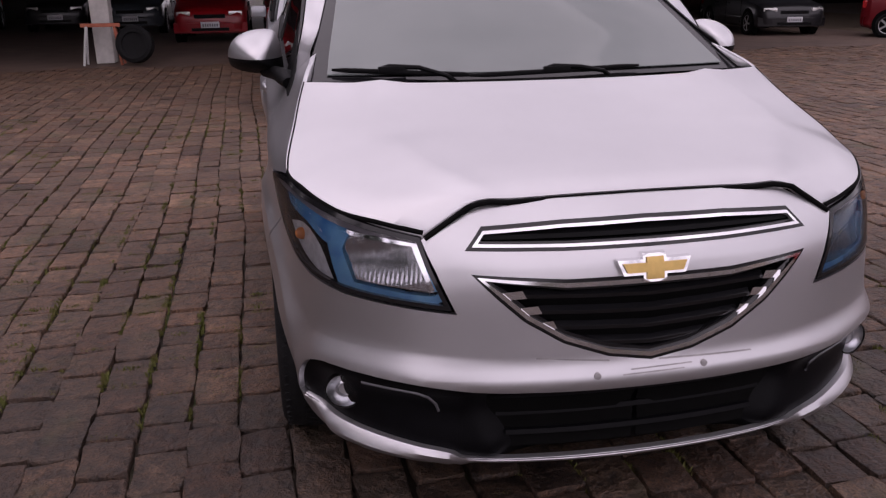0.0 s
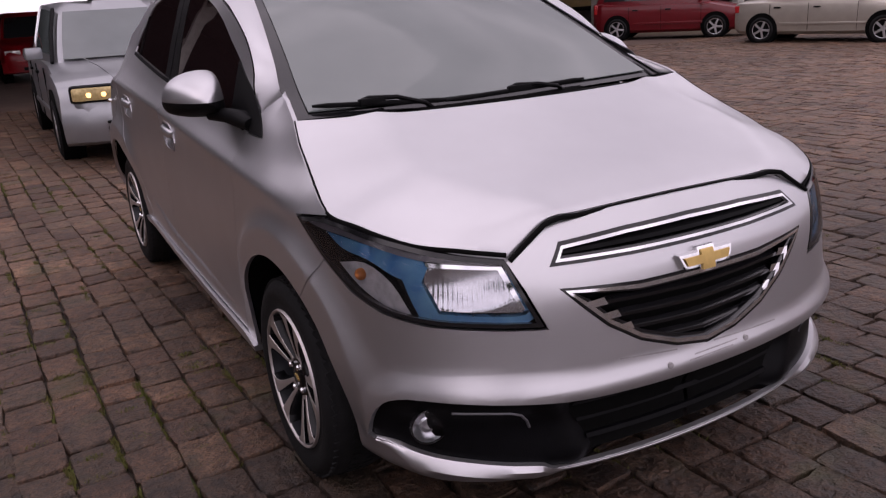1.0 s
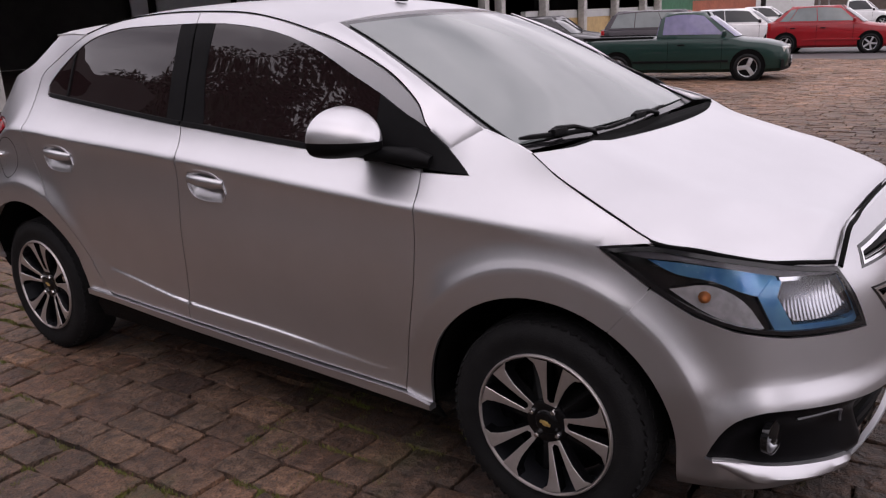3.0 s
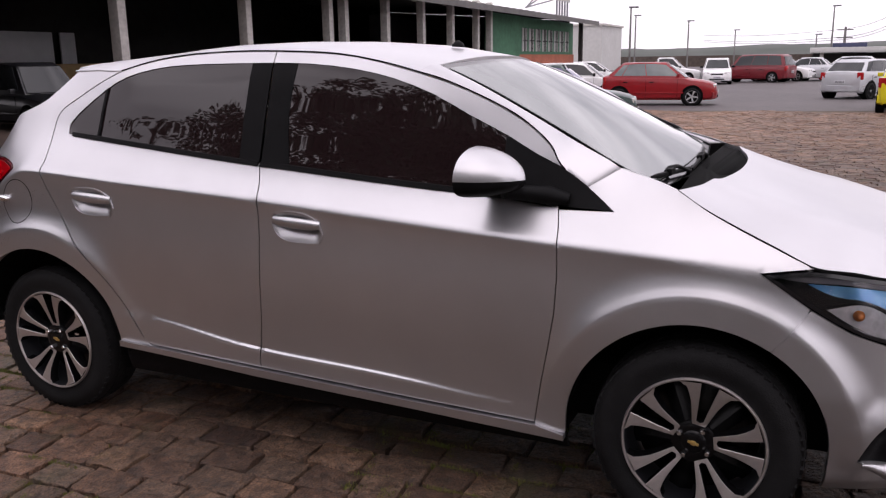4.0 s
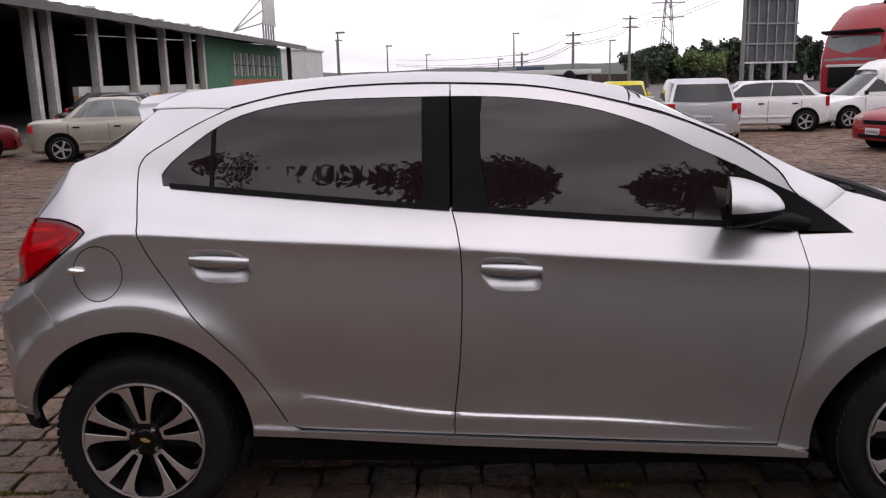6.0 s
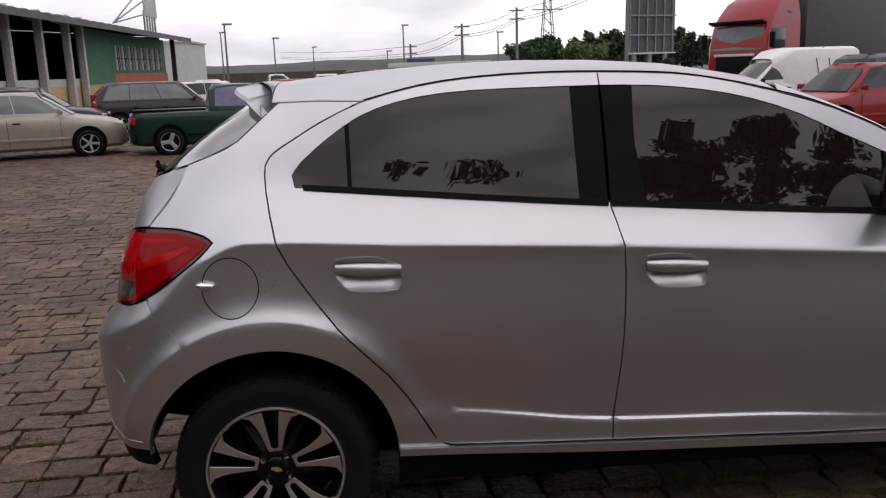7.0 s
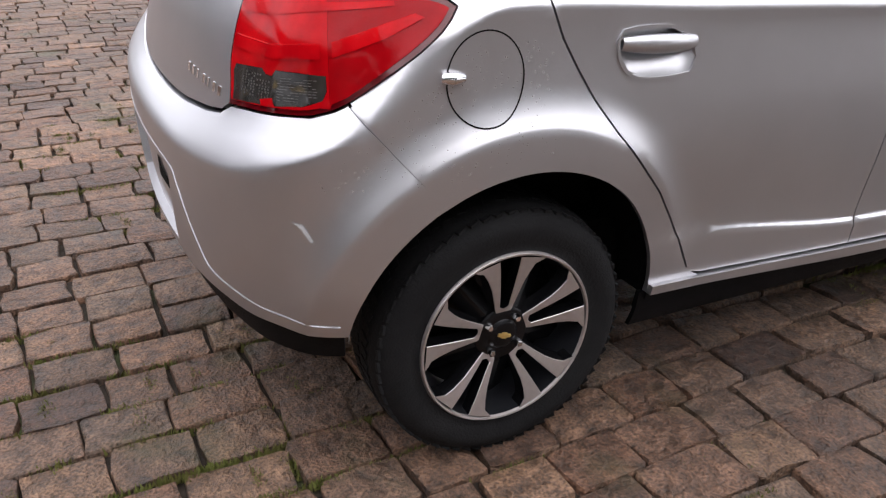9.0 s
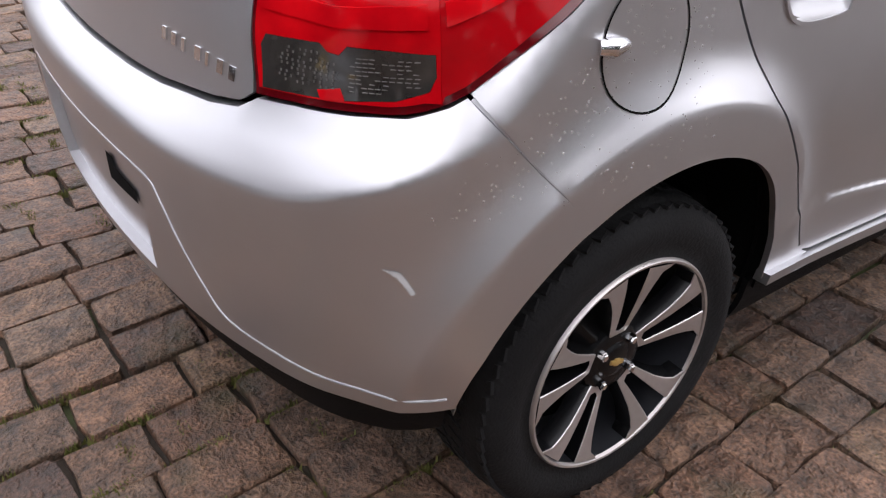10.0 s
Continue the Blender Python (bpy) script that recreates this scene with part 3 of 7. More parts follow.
# windows, black trim and mouldings
for side, (df, dr) in enumerate(zip(doors_f, doors_r)):
    def glass(name, loop, mat, parent, label, off=-0.004, thick=0.008):
        bm = sheet(smooth_loop(loop, 2, 30), skin, (), 0.03, None, thick, 0, off)
        return part(name, flip_x(bm) if side else bm, mat, parent, label)
    glass("window", [(0.60, 0.98), (0.60, 1.163), (0.732, 1.227), (0.866, 1.292), (1.016, 1.343), (1.171, 1.375), (1.34, 1.393), (1.392, 1.390), (1.399, 1.223), (1.372, 1.040), (1.04, 1.014), (0.732, 0.992)], TINTED, df, "dark tinted window glass")
    glass("pillar_trim", [(1.392, 1.396), (1.490, 1.396), (1.487, 1.25), (1.488, 1.045), (1.372, 1.036), (1.401, 1.223)], BLACK_PLASTIC, df, "matt black door pillar trim", -0.002)
    glass("mirror_base", [(0.258, 0.960), (0.345, 1.026), (0.43, 1.080), (0.50, 1.112), (0.605, 1.168), (0.605, 0.980), (0.44, 0.966)], BLACK_PLASTIC, df, "matt black triangular mirror base", 0.004, 0.02)
    glass("belt_moulding", [(0.44, 0.962), (0.60, 0.979), (0.732, 0.989), (1.04, 1.011), (1.371, 1.038), (1.488, 1.046), (1.488, 1.061), (1.371, 1.054), (1.04, 1.027), (0.732, 1.005), (0.60, 0.995)], BLACK_PLASTIC, df, "black rubber belt moulding", 0.006, 0.012)
    glass("belt_moulding", [(1.497, 1.047), (1.866, 1.079), (2.213, 1.112), (2.388, 1.1285), (2.392, 1.1425), (2.213, 1.127), (1.866, 1.094), (1.497, 1.062)], BLACK_PLASTIC, dr, "black rubber belt moulding", 0.006, 0.012)
    glass("window", [(1.58, 1.060), (1.583, 1.396), (1.786, 1.397), (1.965, 1.390), (2.106, 1.368), (2.213, 1.332), (2.249, 1.308), (2.249, 1.118), (1.866, 1.083)], TINTED, dr, "dark tinted window glass")
    glass("quarter_window", [(2.259, 1.119), (2.259, 1.302), (2.309, 1.273), (2.391, 1.208), (2.423, 1.168), (2.416, 1.131)], TINTED, dr, "dark tinted corner glass")
    glass("window_divider", [(2.248, 1.118), (2.248, 1.310), (2.260, 1.302), (2.260, 1.118)], BLACK_PLASTIC, dr, "black window divider", 0.002)
    glass("pillar_trim", [(1.497, 1.396), (1.584, 1.397), (1.584, 1.223), (1.581, 1.055), (1.497, 1.048)], BLACK_PLASTIC, dr, "matt black door pillar trim", -0.002)

# door handles: a shallow cup plate and a bowed grip
for side, (df, dr) in enumerate(zip(doors_f, doors_r)):
    for parent, s0, z0 in ((df, 1.22, 0.806), (dr, 2.128, 0.845)):
        cup = [(s0 - 0.013 + 1.15 * a, z0 - 0.004 + 1.08 * b) for a, b in ((0.012, 0.001), (0.06, -0.002), (0.115, 0.001), (0.150, 0.014), (0.170, 0.042), (0.175, 0.072), (0.165, 0.090), (0.13, 0.094), (0.06, 0.090), (0.012, 0.066), (0.0, 0.03))]
        def dip(s, z, off, s0=s0, z0=z0):
            v = (z - z0 + 0.004) / 0.054 - 0.14 * (s - s0) / 0.17
            w = min(1.0, max(0.0, (s - s0 + 0.013) / 0.03)) * min(1.0, max(0.0, (s0 + 0.185 - s) / 0.03))
            return skin(s, z, off - 0.026 * min(1.0, max(0.0, v)) ** 1.2 * min(1.0, w))
        bm = sheet(smooth_loop(cup, 3), dip, (), 0.008, None, 0.004, 0, 0.002)
        plate = part("handle_cup", flip_x(bm) if side else bm, SILVER, parent)
        ring = smooth_loop(cup, 3)
        bm = sheet(shrink(ring, -0.003), skin, [shrink(ring, 0.003)], 0.012, [], 0.004, 0, 0.004)
        part("handle_rim", flip_x(bm) if side else bm, SILVER, parent)
        grip = [Vector(skin(s0 - 0.004 + 0.182 * k / 12, z0 + 0.059 + 0.010 * k / 12, 0.000 + 0.011 * math.sin(math.pi * k / 12) ** 0.6)) for k in range(13)]
        bm = tube(grip, [0.0142 * (0.40 + 0.60 * math.sin(math.pi * (0.10 + 0.80 * k / 12)) ** 0.6) for k in range(13)], 14, flat=1.35)
        part("handle", flip_x(bm) if side else bm, SILVER, parent)

# fuel flap
bm = sheet([(2.603 + 0.078 * math.cos(a * math.pi / 16), 0.877 + 0.085 * math.sin(a * math.pi / 16)) for a in range(32)], skin, (), 0.015, None, 0.012, 0, 0.0005)
flap = part("fuel_flap", bm, SILVER, car, "round silver fuel flap")
ring = [(2.603 + 0.080 * math.cos(a * math.pi / 24), 0.877 + 0.087 * math.sin(a * math.pi / 24)) for a in range(48)]
bm = sheet(ring, skin, [shrink(ring, 0.003)], 0.012, [], 0, 0, 0.0012)
part("flap_seam", bm, DARK_VOID, flap, "dark seam round the flap")
bm = tube([Vector(skin(2.690, 0.887, 0.004)), Vector(skin(2.675, 0.887, 0.012)), Vector(skin(2.655, 0.886, 0.010)), Vector(skin(2.645, 0.886, 0.002))], [0.010, 0.013, 0.010, 0.004], 10)
part("flap_catch", bm, CHROME, flap, "bright flap finger catch")

# nose panel with its three openings
UG = front_half([(S_FRONT, 0.786), (-1.15, 0.783), (-0.959, 0.774), (-0.928, 0.735), (-1.15, 0.731), (S_FRONT, 0.731)])
LG = front_half([(S_FRONT, 0.664), (-1.15, 0.664), (-0.942, 0.680), (-1.0, 0.628), (-1.057, 0.578), (-1.145, 0.525), (-1.25, 0.488), (S_FRONT, 0.472)])
LOW = front_half([(S_FRONT, 0.407), (-1.013, 0.412), (-0.90, 0.420), (-0.80, 0.430), (-0.614, 0.442), (-0.548, 0.436), (-0.500, 0.414), (-0.466, 0.375), (-0.442, 0.320), (-0.450, 0.302), (-0.588, 0.277), (-0.796, 0.249), (-0.880, 0.238), (-0.935, 0.214), (-1.11, 0.207), (S_FRONT, 0.205)])
LOW = smooth_loop(LOW, 2, 60)
NOSE = front_half([(S_FRONT, 0.829), (-1.15, 0.828), (-0.990, 0.823), (-0.945, 0.815), (-0.812, 0.752), (-0.853, 0.687), (-0.902, 0.593), (-0.752, 0.604), (-0.623, 0.614), (-0.496, 0.634), (-0.399, 0.669), (-0.293, 0.729)]
                  + front_arch_front + [(-0.369, 0.195), (-0.474, 0.189), (-0.637, 0.182), (-0.80, 0.182), (-0.880, 0.188), (-0.935, 0.194), (-1.11, 0.193), (S_FRONT, 0.192)])
bumper_f = part("front_bumper", sheet(NOSE, front_skin, [UG, LG, LOW], 0.02, full_points(NOSE, S_FRONT, 1), 0.014, 0.0012), SILVER, car)
for name, lp, slats in (("upper_grille", UG, [(0.752, 0.40)]), ("lower_grille", LG, [(0.632, 0.36), (0.594, 0.30), (0.556, 0.235), (0.518, 0.165)])):
    g = part(name, sheet(shrink(lp, -0.006), front_skin, (), 0.03, None, 0, 0, -0.035), DARK_VOID, car, "black grille with a chrome surround")
    part("gasket", sheet(shrink(lp, -0.004), front_skin, [shrink(lp, 0.004)], 0.02, [], 0.03, 0, 0.001), GLOSS_BLACK, g, "black edge of the grille")
    w1, w2 = (0.014, 0.022) if name == "lower_grille" else (0.0105, 0.0135)
    inner = shrink(lp, w1)
    part("chrome_frame", sheet(shrink(lp, 0.004), front_skin, [inner], 0.02, [], 0.02, 0, 0.003), CHROME, g, "chrome grille surround")
    part("inner_edge", sheet(inner, front_skin, [shrink(lp, w2)], 0.02, [], 0.02, 0, -0.006), GLOSS_BLACK, g, "black inner edge")
    for zz, w in slats:
        drop = 0.010 if name == "lower_grille" else 0.0
        rows = []
        for k in range(25):
            u = -w + 2 * w * k / 24
            zk = zz - drop * (1 - abs(u) / w) + (0.004 if name == "upper_grille" else 0)
            rows.append([front_skin(u, zk + 0.011, -0.022), front_skin(u, zk + 0.003, -0.008), front_skin(u, zk - 0.006, -0.010), front_skin(u, zk - 0.010, -0.028)])
        part("slat", grid_sheet(rows), GLOSS_BLACK if name == "lower_grille" else BLACK_PLASTIC, g)
    if name == "lower_grille":
        for sg in (-1, 1):
            for k in range(3):
                u0, z0 = 0.345 - 0.035 * k, 0.640 - 0.036 * k
                bm = sheet([(sg * u0, z0), (sg * (u0 - 0.045), z0 + 0.004), (sg * (u0 - 0.055), z0 - 0.014), (sg * (u0 - 0.012), z0 - 0.016)], front_skin, (), 0.02, [], 0.015, 0, -0.004)
                part("chrome_tab", bm, CHROME, g, "small chrome tab at the grille end")

# bow-shaped badge: chrome rim with a gold face
badge = part("badge", sheet(both([(0.0, 0.718), (0.028, 0.718), (0.028, 0.706), (0.088, 0.706), (0.074, 0.672), (0.028, 0.672), (0.028, 0.656), (0.0, 0.656)]), front_skin, (), 0.02, [], 0.016, 0, 0.016), CHROME, car, "chrome and gold badge plate")
part("badge_face", sheet(both([(0.0, 0.711), (0.020, 0.711), (0.020, 0.699), (0.076, 0.699), (0.066, 0.679), (0.020, 0.679), (0.020, 0.663), (0.0, 0.663)]), front_skin, (), 0.02, [], 0.004, 0, 0.020), GOLD, badge, "gold enamel badge face")

# lower intake, fog lamps, scuffs
FOG_REFLECTOR = material("fog_reflector", (0.78, 0.78, 0.80), 0.30, 0.9, 0.1, 90)


def intake_skin(u, z, off=0.0):
    """Floor of the intake: flush pods round the fog lamps and a sunk middle."""
    e = 0.455 + 0.45 * (z - 0.40)
    k = min(1.0, max(0.0, (e - abs(u)) / 0.11))
    return front_skin(u, z, off - 0.050 * k * k * (3 - 2 * k))


intake = part("lower_intake", sheet(shrink(LOW, -0.006), intake_skin, (), 0.02, even_points(LOW, 0.02), 0, 0, -0.014), INTAKE_BLACK, car, "black plastic lower intake with fog lamp pods")
lip = catmull([(-0.456, 0.301), (-0.588, 0.277), (-0.796, 0.249), (-0.880, 0.238), (-0.935, 0.215), (-1.11, 0.207), (S_FRONT, 0.205)], 6)
lip = [(s - S_FRONT, z) for s, z in lip]
lip = lip + [(-u, z) for u, z in reversed(lip[:-1])]
rows = []
for u, z in lip:
    s = S_FRONT + abs(u)
    w = 0.16 + 0.84 * min(1.0, max(0.0, (s + 0.945) / 0.07)) * min(1.0, max(0.0, (-0.47 - s) / 0.10))
    rows.append([front_skin(u, z + 0.004, -0.022), front_skin(u, z + 0.001, -0.006 + 0.006 * w), front_skin(u, z - 0.010 * w - 0.003, 0.010 * w + 0.001), front_skin(u, z - 0.022 * w - 0.005, 0.017 * w + 0.001), front_skin(u, z - 0.034 * w - 0.007, 0.015 * w + 0.001), front_skin(u, z - 0.050 * w - 0.009, -0.001)])
part("intake_lip", grid_sheet(rows), SILVER, bumper_f, "bright silver blade under the intake")
for zz, w in ((0.366, 0.37), (0.318, 0.355), (0.270, 0.33)):
    rows = []
    for k in range(25):
        u = -w + 2 * w * k / 24
        rows.append([front_skin(u, zz + 0.013, -0.066), front_skin(u, zz + 0.006, -0.040), front_skin(u, zz - 0.005, -0.038), front_skin(u, zz - 0.013, -0.066)])
    part("slat", grid_sheet(rows), INTAKE_BLACK, intake)
for sg in (-1, 1):
    # grey bar paints the gloss line along the black crease
    lineb = [front_skin(sg * (S - S_FRONT), z, -0.012) for S, z in ((-0.665, 0.398), (-0.74, 0.397), (-0.805, 0.392), (-0.832, 0.380), (-0.848, 0.358), (-0.855, 0.338))]
    part("intake_crease", tube(lineb, 0.0035, 6), CREASE_GLINT, intake, "crease in the intake with its gloss painted grey")
    c = Vector(front_skin(sg * (-0.605 - S_FRONT), 0.358, -0.005))
    nrm = (Vector(front_skin(sg * (-0.605 - S_FRONT), 0.358, 0.1)) - c).normalized()
    aim = nrm.lerp(Vector((0, -1, 0)), 0.75).normalized()
    m = Matrix.Translation(c) @ aim.to_track_quat("X", "Z").to_matrix().to_4x4()
    for nm, prof, mt, lb in (("fog_lamp", [(-0.012, 0.0), (-0.010, 0.014), (-0.006, 0.017), (-0.009, 0.022), (-0.004, 0.036), (0.003, 0.042)], FOG_REFLECTOR, "round fog lamp reflector"), ("bezel", [(-0.01, 0.047), (0.006, 0.046), (0.006, 0.043), (-0.004, 0.042)], GLOSS_BLACK, ""), ("lens", [(0.004, 0.043), (0.008, 0.03), (0.010, 0.0)], LENS, "clear lens")):
        bm = lathe(prof, 28)
        bmesh.ops.transform(bm, matrix=m, verts=bm.verts)
        if nm == "fog_lamp":
            fog = part(nm, bm, mt, car, lb)
        else:
            part(nm, bm, mt, fog, lb)
plate_mount = [(-0.13, 0.447), (0.13, 0.442)]
for u, z in plate_mount:
    c = Vector(front_skin(u, z, 0.001))
    bm = lathe([(-0.004, 0.009), (0.002, 0.008), (0.003, 0.0)], 12)
    bmesh.ops.transform(bm, matrix=Matrix.Translation(c) @ Matrix.Rotation(radians(-90), 4, "Z"), verts=bm.verts)
    part("screw_hole", bm, GREY_MARK, bumper_f, "filled screw hole of the missing plate")
for lp in ([(-0.02, 0.466), (-0.26, 0.459), (-0.255, 0.463), (-0.02, 0.470)], [(0.10, 0.472), (0.27, 0.487), (0.27, 0.491), (0.10, 0.476)], [(-0.10, 0.451), (0.05, 0.449), (0.05, 0.452), (-0.10, 0.454)], [(-0.08, 0.441), (0.07, 0.439), (0.07, 0.442), (-0.08, 0.444)]):
    part("scuff", sheet(lp, front_skin, (), 0.03, [], 0, 0, 0.0015), GREY_MARK, bumper_f, "grey scrape on the bumper")

# headlights
PEARL = material("lamp_pearl", (0.74, 0.73, 0.75), 0.22, 0.6, 0.25, 45)
HOUSE = shrink(smooth_loop(HL, 3, 30), 0.004)
for side in (0, 1):
    def lamp(name, loop, mat, parent, label, off, thick, step=0.02, grid=None, sm=True):
        bm = sheet(smooth_loop(loop, 3, 35) if sm else loop, skin, (), step, grid, thick, 0, off)
        return part(name, flip_x(bm) if side else bm, mat, parent, label)
    hl = lamp("headlight", HOUSE, GLOSS_BLACK, car, "headlight with blue trim behind a clear lens", -0.030, -0.026, sm=False)
    lamp("brow", [(-0.20, 0.812), (-0.298, 0.826), (-0.461, 0.806), (-0.681, 0.772), (-0.805, 0.753), (-0.80, 0.742), (-0.60, 0.762), (-0.40, 0.795), (-0.28, 0.802)], material("brow_grey", (0.10, 0.09, 0.10), 0.4) if side == 0 else bpy.data.materials["brow_grey"], hl, "dark grey lamp brow", -0.006, 0.015)
    lamp("blue_wing", [(-0.282, 0.797), (-0.40, 0.789), (-0.585, 0.764), (-0.61, 0.748), (-0.575, 0.712), (-0.52, 0.722), (-0.44, 0.752), (-0.35, 0.766)], BLUE_TRIM, hl, "blue inner lamp trim", -0.014, 0.014)
    lamp("blue_trim", [(-0.585, 0.752), (-0.550, 0.716), (-0.592, 0.640), (-0.62, 0.626), (-0.832, 0.611), (-0.872, 0.620), (-0.862, 0.638), (-0.830, 0.628), (-0.645, 0.641), (-0.602, 0.712), (-0.618, 0.748)], BLUE_TRIM, hl, "blue inner lamp trim", -0.010, 0.018)
    lamp("blue_edge", [(-0.848, 0.640), (-0.860, 0.640), (-0.822, 0.722), (-0.808, 0.735)], BLUE_TRIM, hl, "blue inner lamp trim", -0.010, 0.018)
    lamp("reflector_frame", [(-0.610, 0.757), (-0.80, 0.744), (-0.818, 0.712), (-0.852, 0.642), (-0.842, 0.642), (-0.790, 0.735), (-0.615, 0.748)], CHROME, hl, "chrome edge of the reflector", -0.008, 0.012, sm=False)
    main = [(-0.612, 0.749), (-0.79, 0.737), (-0.846, 0.636), (-0.648, 0.647), (-0.606, 0.712)]
    cx, cz = -0.715, 0.70
    def dish(s, z, off, cx=cx, cz=cz):
        r = min(1.0, math.hypot((s - cx) / 0.13, (z - cz) / 0.055))
        return skin(s, z, off - 0.012 * (1 - r * r) + 0.0006 * math.sin(s * 2 * math.pi / 0.012) * min(1.0, 1.6 * r))
    bm = sheet(main, dish, (), 0.0055, even_points(main, 0.0045), 0.0, 0, -0.014)
    refl = part("reflector", flip_x(bm) if side else bm, LAMP_SILVER, hl, "silver faceted main reflector")
    ind = [(-0.335, 0.728), (-0.43, 0.742), (-0.515, 0.703), (-0.572, 0.634), (-0.50, 0.645), (-0.41, 0.683)]
    lamp("indicator", ind, PEARL, hl, "silver indicator reflector", -0.016, 0.0, 0.015)
    bm = bmesh.new()
    bmesh.ops.create_uvsphere(bm, u_segments=16, v_segments=10, radius=0.015, matrix=Matrix.Translation(skin(-0.420, 0.714, -0.013)))
    part("indicator_bulb", flip_x(bm) if side else bm, AMBER, hl, "amber indicator bulb")
    bm = sheet(HOUSE, skin, [shrink(HOUSE, 0.010)], 0.02, [], 0.01, 0, 0.0015)
    part("seal", flip_x(bm) if side else bm, GLOSS_BLACK, hl, "black rim of the lens")
    bm = sheet(shrink(HOUSE, 0.009), skin, (), 0.02, level_points(HOUSE, 0.03), 0.0, 0, 0.001)
    ln = part("lens", flip_x(bm) if side else bm, LENS, hl, "clear lamp lens")
    ln.visible_shadow = False

# hood: rows between the middle line and the edge
EDGE = [(0.081, 1.022), (0.0, 0.974), (-0.1, 0.928), (-0.2, 0.885), (-0.298, 0.842), (-0.40, 0.829), (-0.485, 0.813), (-0.58, 0.797), (-0.681, 0.788), (-0.75, 0.779), (-0.815, 0.770)]
edge_curve = catmull(EDGE, 8)
hood_rows = []
hood_rear = []
for i, (s, z) in enumerate(edge_curve):
    v = i / (len(edge_curve) - 1)
    ex, ey, ez = skin(s, z, -0.001)
    ex *= 0.9970
    yc = -0.045 - 0.568 * v ** 0.9
    zc = float(np.interp(yc, [-0.64, -0.60, -0.5, -0.3, -0.1, 0.0], [0.828, 0.846, 0.880, 0.940, 1.003, 1.034]))
    p = 3.0 + 3.0 * v
    row = []
    for k in range(41):
        u = -1 + k / 20
        a = abs(u)
        crease = 0.009 * math.exp(-((a - 0.70) / 0.06) ** 2) * (1 - 0.5 * v)
        nose = max(0.0, (v - 0.70) / 0.30) ** 1.5
        drop = (1 - nose) * a ** p + nose * (0.06 * a * a + 0.94 * max(0.0, (a - 0.79) / 0.21))
        row.append((-ex * u * -1, yc + (ey - yc) * a ** 2.2, zc + (ez - zc) * drop + crease * (1 if a < 0.98 else 0)))
    if v > 0.88:
        t = (v - 0.88) / 0.12
        row = [(x, y, z - 0.010 * t * t) for x, y, z in row]
    hood_rows.append(row)
hood = part("hood", grid_sheet(hood_rows, 0.016), SILVER, car, "silver hood with a dark shut line")
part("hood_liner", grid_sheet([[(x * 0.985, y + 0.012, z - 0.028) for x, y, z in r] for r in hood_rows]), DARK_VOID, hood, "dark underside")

# near-black tubes paint the shade in the gaps round the hood
front_gap = [(x, y - 0.013, z - 0.006) for x, y, z in hood_rows[-1]]
part("hood_seal", tube(front_gap, 0.0065, 8), DARK_VOID, hood, "dark tube for the shade in the gap before the hood")
for sg in (-1, 1):
    pts = [skin(s, z - (0.006 if i > 30 else 0.001), -0.006 if i > 30 else -0.0045) for i, (s, z) in enumerate(edge_curve)]
    part("hood_seal", tube([(x * -sg, y, z) for x, y, z in pts], [0.006 if i > 30 else 0.0028 for i in range(len(pts))], 8), DARK_VOID, hood, "dark tube for the shade in the gap beside the hood")

# windscreen, cowl, pillars, roof
WEDGE = catmull([(0.702, 0.155, 1.018), (0.674, 0.30, 1.086), (0.640, 0.45, 1.164), (0.608, 0.60, 1.240), (0.576, 0.76, 1.316), (0.546, 0.915, 1.380)], 5)


def screen_bend(v):
    """How far the middle of the windscreen stands before and above its edges."""
    return 0.040 + 0.015 * v, -0.006 + 0.028 * v


screen_rows = []
for i, (x, y, z) in enumerate(WEDGE):
    v = i / (len(WEDGE) - 1)
    bow, crown = screen_bend(v)
    screen_rows.append([(x * u, y - bow * (1 - u * u), z + crown * (1 - u * u)) for u in np.linspace(-1, 1, 25)])
glass_rows = []
for i, (x, y, z) in list(enumerate(WEDGE))[1:-1]:
    v = i / (len(WEDGE) - 1)
    bow, crown = screen_bend(v)
    edge = 0.925 + 0.035 * v
    glass_rows.append([(x * u, y - bow * (1 - u * u), z + crown * (1 - u * u) + 0.001) for u in np.linspace(-edge, edge, 25)])
part("windscreen", grid_sheet(glass_rows, 0.003), SCREEN, car, "grey tinted windscreen")
part("screen_border", grid_sheet([[(x * 1.012, y + 0.004, z - 0.004) for x, y, z in r] for r in screen_rows]), GLOSS_BLACK, car, "black edge of the windscreen")
rear_row = [(x * 0.99, y + 0.004, z - 0.012) for x, y, z in hood_rows[0]]
base_row = [(x, y - 0.004, z - 0.003) for x, y, z in [(0.702 * u, 0.155 - 0.040 * (1 - u * u), 1.018 - 0.006 * (1 - u * u)) for u in np.linspace(-1, 1, 41)]]
mid_row = [((a[0] + b[0]) / 2, (a[1] + b[1]) / 2, min(a[2], b[2]) - 0.045 * (1 - abs(k - 20) / 20) - 0.008) for k, (a, b) in enumerate(zip(rear_row, base_row))]
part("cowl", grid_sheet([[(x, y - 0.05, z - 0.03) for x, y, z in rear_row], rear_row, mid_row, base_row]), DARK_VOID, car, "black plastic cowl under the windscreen")
